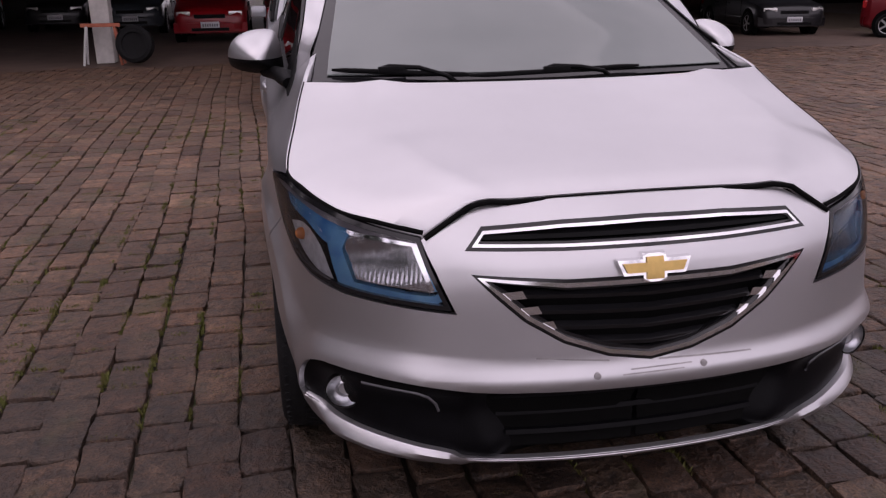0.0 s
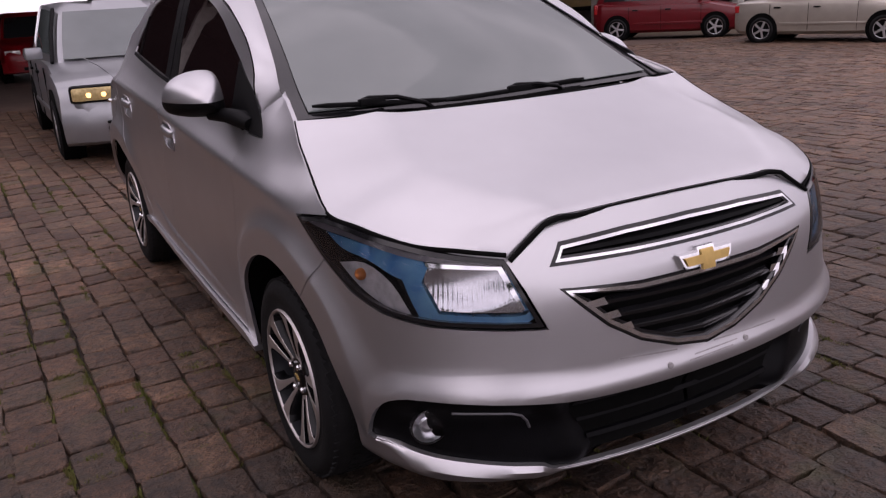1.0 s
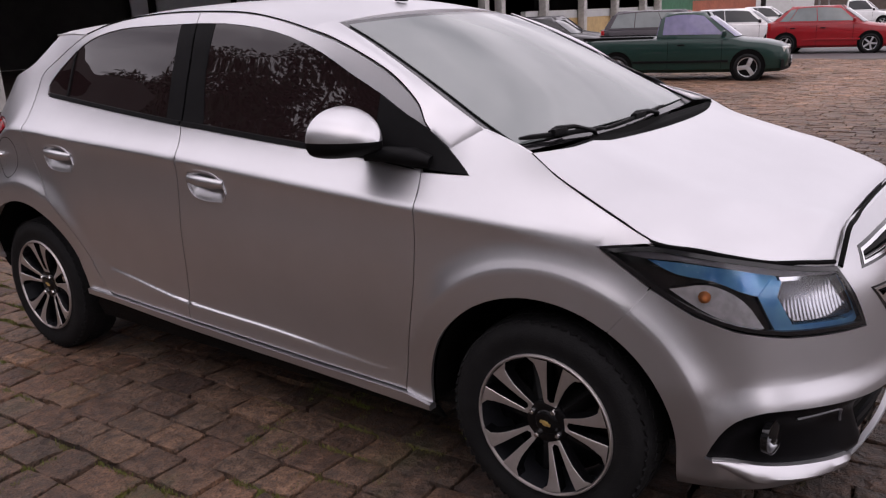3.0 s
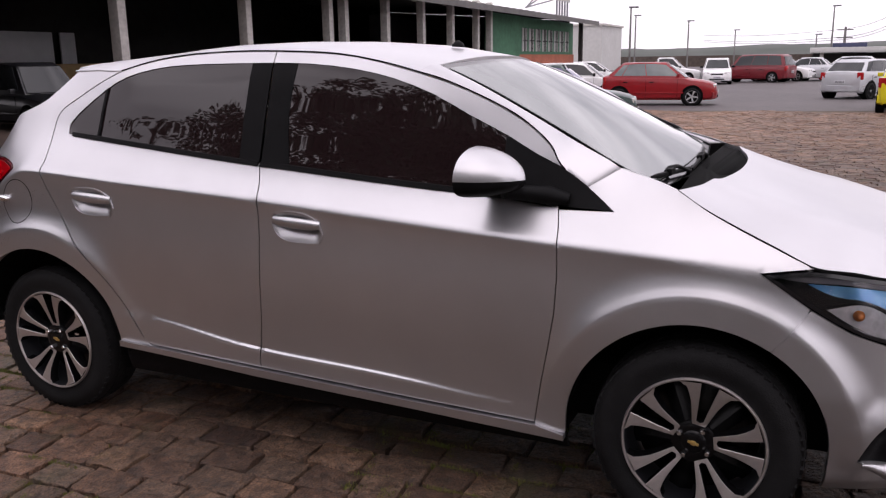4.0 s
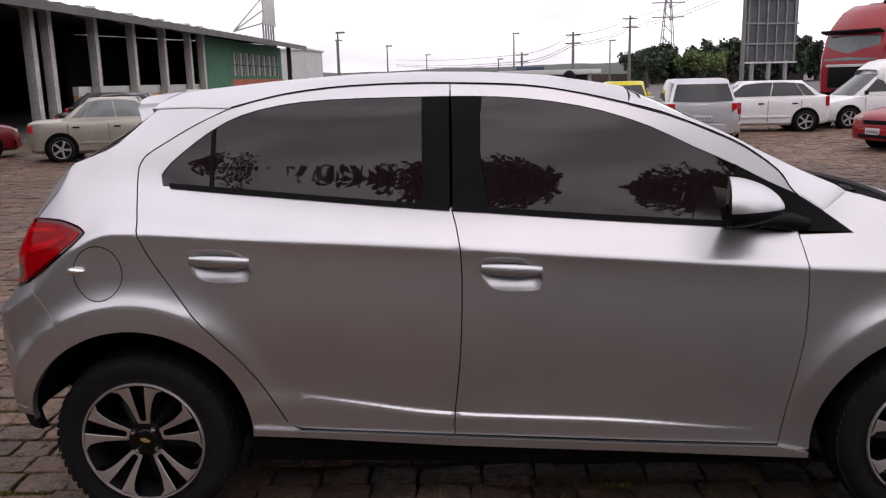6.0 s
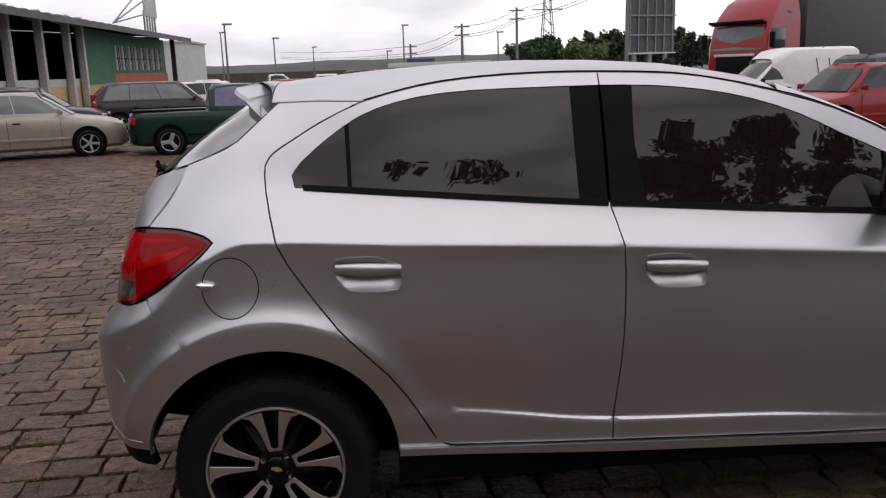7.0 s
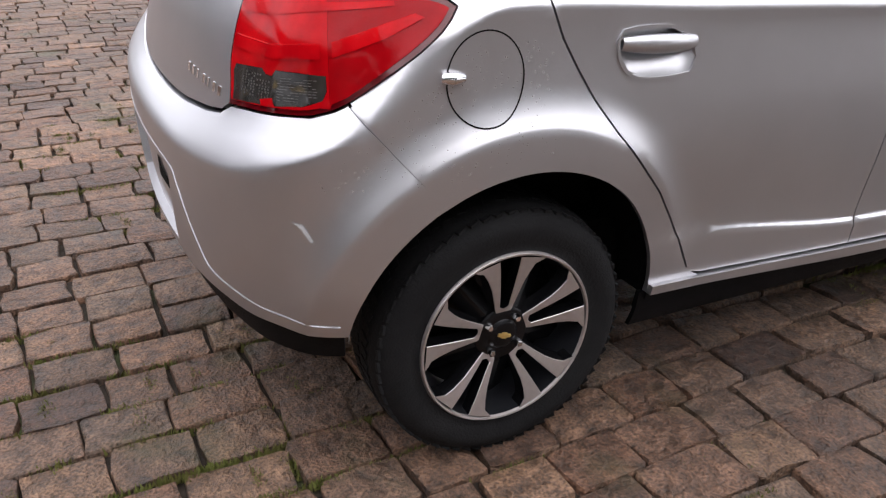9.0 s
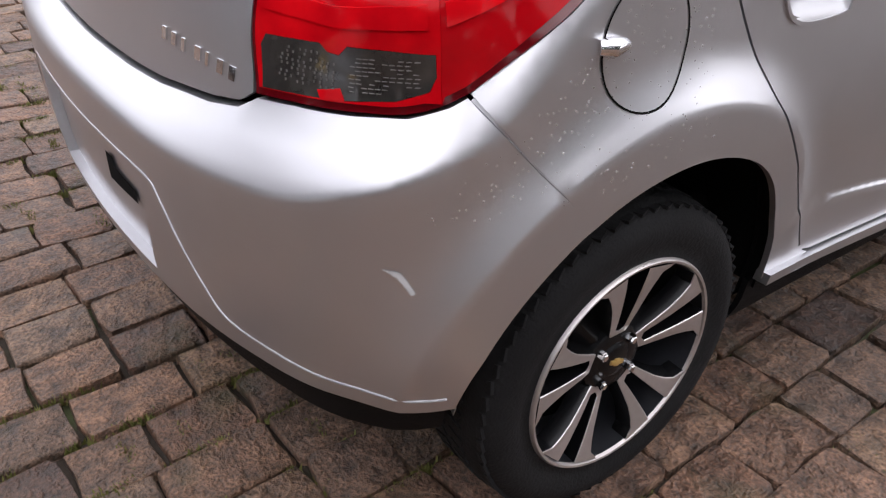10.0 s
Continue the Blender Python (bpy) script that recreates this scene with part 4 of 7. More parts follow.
for x0, x1, hump, foot, v0, v1 in ((-0.63, -0.20, -0.48, -0.26, 0.055, 0.004), (-0.22, 0.34, 0.03, 0.24, 0.000, 0.030)):
    def on_screen(x, v, out):
        k = min(int(v * (len(WEDGE) - 1)), len(WEDGE) - 2)
        X, Y, Z = WEDGE[k] + (WEDGE[k + 1] - WEDGE[k]) * (v * (len(WEDGE) - 1) - k)
        u = x / X
        bow, crown = screen_bend(v)
        return Vector((x, Y - bow * (1 - u * u) - 0.44 * out, Z + crown * (1 - u * u) + 0.90 * out))
    blade = [on_screen(x0 + (x1 - x0) * k / 10, v0 + (v1 - v0) * k / 10, 0.010) for k in range(11)]
    wiper = part("wiper", tube(blade, [0.003] + [0.006] * 9 + [0.003], 8, flat=1.3), BLACK_PLASTIC, car, "black wiper")
    rise = v0 + (v1 - v0) * (hump - x0) / (x1 - x0)
    arm = [on_screen(hump - 0.012, rise + 0.010, 0.014), on_screen(hump + 0.02, rise + 0.010, 0.022), on_screen((hump + foot) / 2, rise + 0.002, 0.022), on_screen(foot - 0.03, 0.0, 0.012), on_screen(foot, 0.0, -0.012)]
    part("wiper_arm", tube(arm, [0.006, 0.009, 0.007, 0.007, 0.009], 8), BLACK_PLASTIC, wiper)
    part("wiper_clip", box(bmesh.new(), on_screen(hump + 0.03, rise, 0.016), (0.085, 0.016, 0.022), None, 0.004), BLACK_PLASTIC, wiper)

pil = [(0.345, 1.020), (0.427, 1.083), (0.470, 1.146), (0.566, 1.219), (0.675, 1.273), (0.822, 1.331), (0.93, 1.361)]
pil_curve = [skin(s, z) for s, z in catmull(pil, 6)]
for side in (0, 1):
    rows = []
    n = len(pil_curve)
    for i, p in enumerate(pil_curve):
        f = 0.17 + 0.83 * i / (n - 1)
        j = f * (len(WEDGE) - 1)
        k = min(int(j), len(WEDGE) - 2)
        w = WEDGE[k] + (WEDGE[k + 1] - WEDGE[k]) * (j - k)
        w = np.array([-w[0], w[1], w[2]])
        blend = min(1.0, i / 9)
        w = w + (np.array(skin(0.252, 1.076)) - np.array([-WEDGE[4][0], WEDGE[4][1], WEDGE[4][2]])) * (1 - blend * blend * (3 - 2 * blend)) if i else np.array(skin(0.252, 1.076))
        p = np.array(p)
        row = []
        for t in np.linspace(0, 1, 7):
            q = p + (w - p) * t
            q = q + np.array([-0.35, -0.25, 0.75]) * 0.008 * min(1.0, 2.0 * i / (n - 1)) * math.sin(math.pi * t) + np.array([-0.004, 0, 0.004]) * t * min(1, i)
            q[2] -= 0.003 * max(0.0, 1 - i / 2)
            row.append((q[0] if side == 0 else -q[0], q[1], q[2]))
        rows.append(row)
    part("windscreen_pillar", grid_sheet(rows, 0.004), SILVER, car)
    rows = []
    for (s, z), f in zip(((0.262, 1.075), (0.21, 1.065), (0.168, 1.051), (0.12, 1.036), (0.083, 1.023)), (0.19, 0.14, 0.09, 0.04, 0.0)):
        j = f * (len(WEDGE) - 1)
        k = min(int(j), len(WEDGE) - 2)
        w = WEDGE[k] + (WEDGE[k + 1] - WEDGE[k]) * (j - k)
        a, b = np.array(skin(s, z, -0.003)), np.array([-w[0] + 0.006, w[1], w[2] + 0.003])
        rows.append([tuple((a + (b - a) * t) * np.array([1 if side == 0 else -1, 1, 1])) for t in (0, 0.35, 0.7, 1)])
    part("pillar_foot", grid_sheet(rows, 0.004), SILVER, car)

# thin dark tube draws the shade of the shut line over the doors
seal = catmull(pil + [(1.071, 1.3945), (1.255, 1.4245), (1.493, 1.4365), (1.673, 1.4385), (1.866, 1.4315), (2.037, 1.4115), (2.208, 1.3725)], 5)
for side in (0, 1):
    pts = [skin(s, z, 0.0) for s, z in seal[4:]]
    part("door_seal", tube([(x if side == 0 else -x, y, z) for x, y, z in pts], 0.0024, 6), DARK_VOID, car, "dark tube for the shade in the seam over the doors")

ROOF = [(0.93, 1.361), (1.071, 1.397), (1.255, 1.427), (1.493, 1.439), (1.673, 1.441), (1.866, 1.434), (2.037, 1.414), (2.208, 1.374), (2.33, 1.3775), (2.47, 1.375)]
roof_rows = []
for s, z in catmull(ROOF, 5):
    ex, ey, ez = skin(s, z)
    front = max(0.0, 1 - (s - 0.93) / 0.5)
    yc = ey - 0.06 * front + 0.02 * max(0, (s - 2.2) / 0.27)
    zc = float(np.interp(yc, [0.80, 0.95, 1.15, 1.4, 1.65, 1.9, 2.2, 2.5], [1.396, 1.422, 1.455, 1.473, 1.479, 1.474, 1.456, 1.428]))
    roof_rows.append([(ex * -u * -1, yc + (ey - yc) * u * u, ez + (zc - ez) * (1 - abs(u) ** 2.3)) for u in np.linspace(-1, 1, 33)])
part("roof", grid_sheet(roof_rows, 0.012), SILVER, car, "silver roof wet with overcast light")

part("antenna", lathe([(0.0, 0.026), (0.010, 0.024), (0.020, 0.014), (0.026, 0.0)], 16, "z"), BLACK_PLASTIC, car, "small black antenna foot on the roof").matrix_basis = pose(-0.02, 1.06, 1.446, 4)

# spoiler, rear glass, tailgate
rows = []
for u in np.linspace(-1, 1, 29):
    b = 1 - abs(u) ** 2.4
    x1 = 0.510
    xb, xf = abs(skin(2.53, 1.335)[0]), abs(skin(2.487, 1.338)[0])
    f = roof_rows[-1][int(round((u + 1) / 2 * 32))]
    ty, tz = 2.568 + 0.095 * (1 - u * u), 1.388 + 0.026 * b
    rows.append([(f[0], f[1] + 0.003, f[2] + 0.001), ((f[0] + x1 * u) / 2, (f[1] + ty) / 2, (f[2] + tz) / 2 + 0.010), (x1 * u, ty, tz), (x1 * u * 1.005, ty + 0.006, tz - 0.012), (xb * u, ty - 0.055, tz - 0.060), (xf * u, 2.482, 1.330 + 0.02 * b)])
bm = grid_sheet(rows)
for e in (0, 1):
    bm.verts.ensure_lookup_table()
    k = 6 * (28 * e)
    for q in ((0, 1, 4, 5), (1, 2, 3, 4)):
        bm.faces.new([bm.verts[k + i] for i in q][::(1 if e else -1)])
bmesh.ops.recalc_face_normals(bm, faces=bm.faces)
for side in (-1, 1):
    pts = [skin(s, z, -0.0012) for s, z in ((2.20, 1.372), (2.27, 1.3745), (2.33, 1.377), (2.40, 1.376), (2.47, 1.3745))]
    part("roof_joint", tube([(x * side, y, z) for x, y, z in pts], 0.0045, 8), SILVER, car)
part("spoiler", bm, SILVER, car, "silver roof spoiler over the rear window")
TOP_CORNER = skin(2.742, 1.205)


def tail_top(a):
    """Lower edge of the rear window, from the middle (0) to the corner (1)."""
    return (TOP_CORNER[0] * a, 2.948 - (2.948 - TOP_CORNER[1]) * a ** 2.6, 1.116 + (TOP_CORNER[2] - 1.116) * a ** 1.9)


rows = []
for i in range(9):
    v = i / 8
    row = []
    for u in np.linspace(-1, 1, 25):
        a = abs(u)
        sb = S_REAR + (2.745 - S_REAR) * a
        zb = float(np.interp(sb, (2.748, 2.86, 3.0, 3.258, 3.5, 3.79), (1.207, 1.182, 1.164, 1.142, 1.122, 1.116)))
        bx, by, bz = tail_top(a)
        tx, ty, tz = -0.545 * a, 2.500 + 0.085 * (1 - a * a), 1.352 + 0.030 * (1 - a * a)
        q = [bx + (tx - bx) * v, by + (ty - by) * v + 0.020 * math.sin(math.pi * v), bz + (tz - bz) * v]
        row.append((q[0] if u >= 0 else -q[0], q[1], q[2]))
    side_pt = skin(*[float(np.interp(v, (0, 0.36, 0.75, 1), c)) for c in ((2.740, 2.664, 2.584, 2.490), (1.209, 1.233, 1.268, 1.343))], -0.004)
    dx, dy, dz = side_pt[0] - row[-1][0], side_pt[1] - row[-1][1], side_pt[2] - row[-1][2]
    row = [(x + (dx if u > 0 else -dx) * u * u, y + dy * u * u, z + dz * u * u) for (x, y, z), u in zip(row, np.linspace(-1, 1, 25))]
    rows.append(row)
tail_loop = rear_half([(S_REAR, 1.018), (3.6, 1.016), (3.4, 1.011), (3.243, 1.004), (3.247, 0.930), (3.242, 0.862), (3.222, 0.796), (3.25, 0.779), (3.322, 0.767), (3.466, 0.753), (3.574, 0.749), (S_REAR, 0.747)])
tailgate = part("tailgate", sheet(tail_loop, rear_skin, (), 0.02, full_points(tail_loop, S_REAR, -1), 0.014, 0.002), SILVER, car)
upper = []
for i in range(9):
    v = i / 8
    row = []
    for u in np.linspace(-1, 1, 49):
        a = abs(u)
        low = np.array(skin(float(np.interp(a, (0, 0.12, 0.32, 0.52, 0.72, 0.88, 1.0), (S_REAR, 3.6, 3.4, 3.243, 3.06, 2.95, 2.874))), float(np.interp(a, (0, 0.12, 0.32, 0.52, 0.72, 0.88, 1.0), (1.017, 1.015, 1.010, 1.005, 1.028, 1.036, 1.042)))))
        top = np.array(tail_top(a)) + np.array([0, 0, -0.005])
        edge = np.array(skin(float(np.interp(v, (0, 0.25, 0.5, 0.75, 1), (2.874, 2.832, 2.797, 2.770, 2.744))), float(np.interp(v, (0, 0.25, 0.5, 0.75, 1), (1.042, 1.080, 1.121, 1.158, 1.202)))))
        low1, top1 = np.array(skin(2.874, 1.042)), np.array(tail_top(1.0)) + np.array([0, 0, -0.005])
        q = low + (top - low) * v + np.array([0, 0.010 * math.sin(math.pi * v) * (1 - a ** 4), 0]) + (edge - low1 - (top1 - low1) * v) * a ** 6
        row.append((float(q[0]) if u >= 0 else -float(q[0]), float(q[1]), float(q[2])))
    upper.append(row)
part("tailgate_brow", grid_sheet(upper, 0.012, (0, -1, 0)), SILVER, tailgate)
part("rear_window", grid_sheet(rows, 0.006, (0, -1, 0)), REAR_GLASS, tailgate, "dark rear window")
part("wiper", tube([(0.03, 2.985, 1.090), (0.02, 2.975, 1.130), (-0.12, 2.955, 1.150), (-0.34, 2.900, 1.185)], [0.022, 0.016, 0.010, 0.007], 10), BLACK_PLASTIC, tailgate, "black rear wiper")
for k in range(7):
    w = (0.016, 0.016, 0.008, 0.017, 0.010, 0.014, 0.014)[k]
    u0 = 0.325 + 0.031 * (6 - k) - (0.0 if k < 4 else 0.008)
    zb = 0.800 + 0.0015 * k
    bm = sheet([(u0, zb), (u0 + w, zb), (u0 + w, zb + 0.018), (u0, zb + 0.018)], rear_skin, (), 0.02, [], 0.003, 0, 0.0035)
    part("badge_bar", bm, CHROME, tailgate, "chrome badge bar")

# rear bumper with plate recess
REAR = rear_half([(S_REAR, 0.742), (3.574, 0.744), (3.466, 0.748), (3.322, 0.762), (3.25, 0.775), (3.214, 0.795), (3.135, 0.804), (3.019, 0.813), (2.939, 0.820), (2.883, 0.835), (2.857, 0.846)]
                 + [(2.685, 0.652)] + rear_arch_rear[1:] + [(2.876, 0.398), (3.05, 0.398), (3.208, 0.390), (3.397, 0.374), (S_REAR, 0.372)])
RECESS = rear_half([(S_REAR, 0.606), (3.60, 0.608), (3.478, 0.598), (3.490, 0.52), (3.515, 0.405), (S_REAR, 0.400)])
bumper_r = part("rear_bumper", sheet(REAR, rear_skin, [RECESS], 0.02, full_points(REAR, S_REAR, -1), 0.022, 0.0024), SILVER, car)
part("plate_recess", sheet(shrink(RECESS, -0.004), rear_skin, (), 0.03, None, 0, 0, -0.020), SILVER, bumper_r, "bare silver plate recess")
part("plate_slot", sheet([(0.09, 0.556), (0.13, 0.558), (0.13, 0.538), (0.225, 0.530), (0.22, 0.503), (0.08, 0.497)], rear_skin, (), 0.02, [], 0, 0, -0.017), DARK_VOID, bumper_r, "dark slot in the plate recess")
groove = [(2.890, 0.426), (2.939, 0.428), (3.043, 0.428), (3.156, 0.431), (3.269, 0.434), (3.323, 0.473), (3.378, 0.534), (3.419, 0.588), (3.455, 0.612), (3.60, 0.617), (S_REAR, 0.616)]
for sg in (1, -1):
    pts = [rear_skin(sg * (S_REAR - s), z, 0.0) for s, z in catmull(groove, 4)]
    part("bumper_bead", tube(pts, 0.0020, 6), SILVER, bumper_r)
part("rear_valance", sheet(rear_half([(S_REAR, 0.376), (3.397, 0.378), (3.208, 0.394), (2.885, 0.402), (2.885, 0.335), (3.208, 0.325), (3.397, 0.318), (S_REAR, 0.316)]), rear_skin, (), 0.04, None, 0.03, 0, -0.012), BLACK_PLASTIC, car, "black lower valance")
part("scuff", sheet([(0.822, 0.639), (0.846, 0.634), (0.864, 0.604), (0.858, 0.602), (0.842, 0.624)], rear_skin, (), 0.02, [], 0, 0, 0.0015), material("pale_scrape", (0.46, 0.455, 0.45), 0.5), bumper_r, "pale scrape on the bumper corner")

# tail lights
TLS = smooth_loop(TL, 3, 30)
SMOKE = [(2.898, 0.868), (2.908, 0.851), (2.955, 0.836), (3.035, 0.827), (3.135, 0.818), (3.200, 0.811), (3.213, 0.862), (3.205, 0.876), (3.095, 0.886), (3.078, 0.878), (3.055, 0.878), (3.040, 0.890), (2.963, 0.893), (2.899, 0.894)]
for side in (0, 1):
    bm = sheet(shrink(TLS, 0.003), skin, (), 0.03, None, 0.02, 0, -0.004)
    tl = part("tail_light", flip_x(bm) if side else bm, GLOSS_BLACK, car, "red tail light with a smoked lower part")
    def bulge(s, z, off):
        return skin(s, z, off + 0.012 * math.exp(-((z - 0.93) / 0.06) ** 2) * math.exp(-((s - 2.95) / 0.2) ** 2))
    ring = shrink(TLS, 0.002)
    inner = shrink(TLS, 0.011)
    split = 2.893
    i0 = next(i for i, p in enumerate(inner) if p[0] >= split and inner[i - 1][0] < split)
    order = inner[i0:] + inner[:i0]
    lamp_in = [p for p in order if p[0] >= split]
    lamp_out = [p for p in order if p[0] < split]
    ends = (lamp_in[0][1], lamp_in[-1][1])
    lamp_in = [(split, ends[0])] + lamp_in + [(split, ends[1])]
    wedge = [(split - 0.0005, ends[0]), (split - 0.0005, ends[1])]
    for nm, lp, hole, mt, o, lb in (("lens_rim", ring, [inner], RIM_RED, 0.004, "dark red rim of the lamp"), ("red_lens", lamp_in, [SMOKE], RED_LENS, 0.006, "glossy red lens"), ("red_lens", lamp_out + wedge, [], RED_DEEP, 0.006, "deep red outer lens"), ("smoked_lens", shrink(SMOKE, 0.0006), [], SMOKE_LENS, 0.006, "smoked ribbed lens"),
                                     ("lamp_rib", [(3.215, 0.905), (3.06, 0.908), (2.91, 0.921), (2.91, 0.946), (3.07, 0.930), (3.215, 0.928)], [], RED_LENS, 0.0082, "raised rib of the red lens"), ("lamp_rib", [(2.885, 0.925), (2.78, 0.955), (2.71, 0.986), (2.725, 0.992), (2.80, 0.972), (2.885, 0.950)], [], RED_LENS, 0.0082, "raised rib of the red lens"), ("lamp_rib", [(3.205, 0.985), (3.06, 0.998), (2.90, 1.010), (2.76, 1.012), (2.76, 1.004), (2.90, 0.996), (3.06, 0.980), (3.205, 0.968)], [], RED_LENS, 0.0078, "raised rib of the red lens"),
                                     ("red_reflector", [(3.092, 0.832), (3.083, 0.822), (3.041, 0.827), (3.050, 0.840)], [], RED_LENS, 0.0075, "small red reflector")):
        bm = sheet(lp, bulge, hole, 0.012, None, 0.012, 0, o)
        part(nm, flip_x(bm) if side else bm, mt, tl, lb)
    prisms = bmesh.new()
    grain = random.Random(21)
    for k in range(9):
        for j in range(22):
            s, z = 2.925 + 0.0115 * j + 0.002 * (k % 2), 0.838 + 0.0048 * k + 0.012 * (3.05 - (2.925 + 0.0115 * j)) / 0.2
            if not inside((s, z), shrink(SMOKE, 0.008)) or 3.035 < s < 3.062 or grain.random() < 0.28:
                continue
            c = Vector(bulge(s, z, 0.0066))
            out = (Vector(bulge(s, z, 0.02)) - c).normalized()
            box(prisms, c, (0.0014, 0.0066 if s < 3.04 else 0.0022, 0.0011 if s < 3.04 else 0.0032), out.to_track_quat("X", "Z").to_matrix().to_4x4())
    part("lens_relief", flip_x(prisms) if side else prisms, PRISM, tl, "pale rows of small prisms in the smoked lens")

# beads of rain on the quarter panel
rain = random.Random(11)
bm = bmesh.new()
for k in range(900):
    s, z = rain.uniform(2.46, 2.93), rain.uniform(0.70, 0.985)
    if z > 0.94 - 0.75 * max(0.0, s - 2.62) or math.hypot(s - 2.515, z - 0.33) < 0.40 or rain.random() > 0.45 + 0.9 * (z - 0.70):
        continue
    r = rain.uniform(0.0005, 0.0013)
    p, q = Vector(skin(s, z, 0.0004)), Vector(skin(s, z, 0.01))
    n = (q - p).normalized()
    bmesh.ops.create_icosphere(bm, subdivisions=1, radius=r, matrix=Matrix.Translation(p) @ n.to_track_quat("Z", "Y").to_matrix().to_4x4() @ Matrix.Diagonal((1, 1.25, 0.6, 1)))
tagged(part("rain_spatter", bm, material("water_bead", (0.66, 0.66, 0.68), 0.22, 0.9, 0.0), car, "small beads of rain water"), kind="stuff")

# unseen shell and underside added to block light; they keep shut lines dark
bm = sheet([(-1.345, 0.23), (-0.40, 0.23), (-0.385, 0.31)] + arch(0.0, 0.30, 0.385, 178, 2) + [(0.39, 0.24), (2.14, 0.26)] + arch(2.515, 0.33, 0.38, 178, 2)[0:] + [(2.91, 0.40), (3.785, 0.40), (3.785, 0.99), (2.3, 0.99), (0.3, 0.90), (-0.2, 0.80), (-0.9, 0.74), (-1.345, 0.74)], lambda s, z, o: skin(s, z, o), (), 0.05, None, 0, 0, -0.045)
part("inner_shell", weld_mirror(bm), DARK_VOID, car, "unseen dark shell that blocks light behind the panels")
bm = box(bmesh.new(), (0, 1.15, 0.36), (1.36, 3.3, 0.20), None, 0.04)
part("underbody", bm, DARK_VOID, car, "dark underbody box, added to block light")
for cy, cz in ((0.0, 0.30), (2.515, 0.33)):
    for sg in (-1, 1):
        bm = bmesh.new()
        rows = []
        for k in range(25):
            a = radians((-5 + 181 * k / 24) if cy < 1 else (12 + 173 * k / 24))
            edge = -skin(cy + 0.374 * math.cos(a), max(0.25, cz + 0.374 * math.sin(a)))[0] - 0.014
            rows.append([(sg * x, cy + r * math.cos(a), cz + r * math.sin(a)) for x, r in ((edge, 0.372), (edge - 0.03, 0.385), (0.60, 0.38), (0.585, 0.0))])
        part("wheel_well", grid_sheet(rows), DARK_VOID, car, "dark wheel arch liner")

# door mirrors: a domed silver cap over a black foot
MIRROR = [(0.768, 1.030), (0.772, 1.075), (0.782, 1.120), (0.798, 1.139), (0.835, 1.144), (0.885, 1.136), (0.925, 1.116), (0.948, 1.088), (0.957, 1.055), (0.952, 1.026), (0.930, 1.008), (0.88, 0.996), (0.82, 0.993), (0.783, 0.997), (0.770, 1.010)]
for side in (0, 1):
    sg = -1 if side == 0 else 1
    ring = smooth_loop(MIRROR, 3, 60)
    rows = []
    for rho in (1.0, 0.995, 0.97, 0.92, 0.84, 0.72, 0.56, 0.38, 0.18, 0.02):
        row = []
        for x, z in ring + ring[:1]:
            px, pz = 0.855 + (x - 0.855) * rho, 1.050 + (z - 1.050) * rho
            row.append((sg * px, 0.655 + 0.2 * (px - 0.768) - 0.165 * (1 - rho ** 1.8) ** 0.6, pz))
        rows.append(row)
    whole = grid_sheet(rows)
    bmesh.ops.remove_doubles(whole, verts=whole.verts, dist=0.00005)
    bmesh.ops.recalc_face_normals(whole, faces=whole.faces)
    obs = []
    for keep in (1, -1):
        bm = whole.copy()
        bmesh.ops.bisect_plane(bm, geom=list(bm.verts) + list(bm.edges) + list(bm.faces), plane_co=(0, 0, 1.052), plane_no=(0, 0, keep), clear_inner=True)
        obs.append(bm)
    whole.free()
    mir = part("door_mirror", obs[0], SILVER, car, "silver door mirror with a black foot", 60)
    part("mirror_foot", obs[1], BLACK_PLASTIC, mir, "matt black lower half", 60)
    arm = [Vector((sg * 0.83, 0.585, 1.008)), Vector((sg * 0.79, 0.53, 1.004)), Vector((sg * 0.765, 0.46, 0.996)), Vector((sg * 0.755, 0.40, 0.985))]
    part("mirror_arm", tube(arm, [0.024, 0.028, 0.034, 0.022], 12, flat=0.85), BLACK_PLASTIC, mir, "black mirror arm")
    glass_bm = bmesh.new()
    glass_bm.faces.new([glass_bm.verts.new((sg * (0.855 + (x - 0.855) * 0.96), 0.652 + 0.2 * (x - 0.768), 1.060 + (z - 1.060) * 0.96)) for x, z in ring])
    part("mirror_glass", glass_bm, CHROME, mir, "mirror glass")


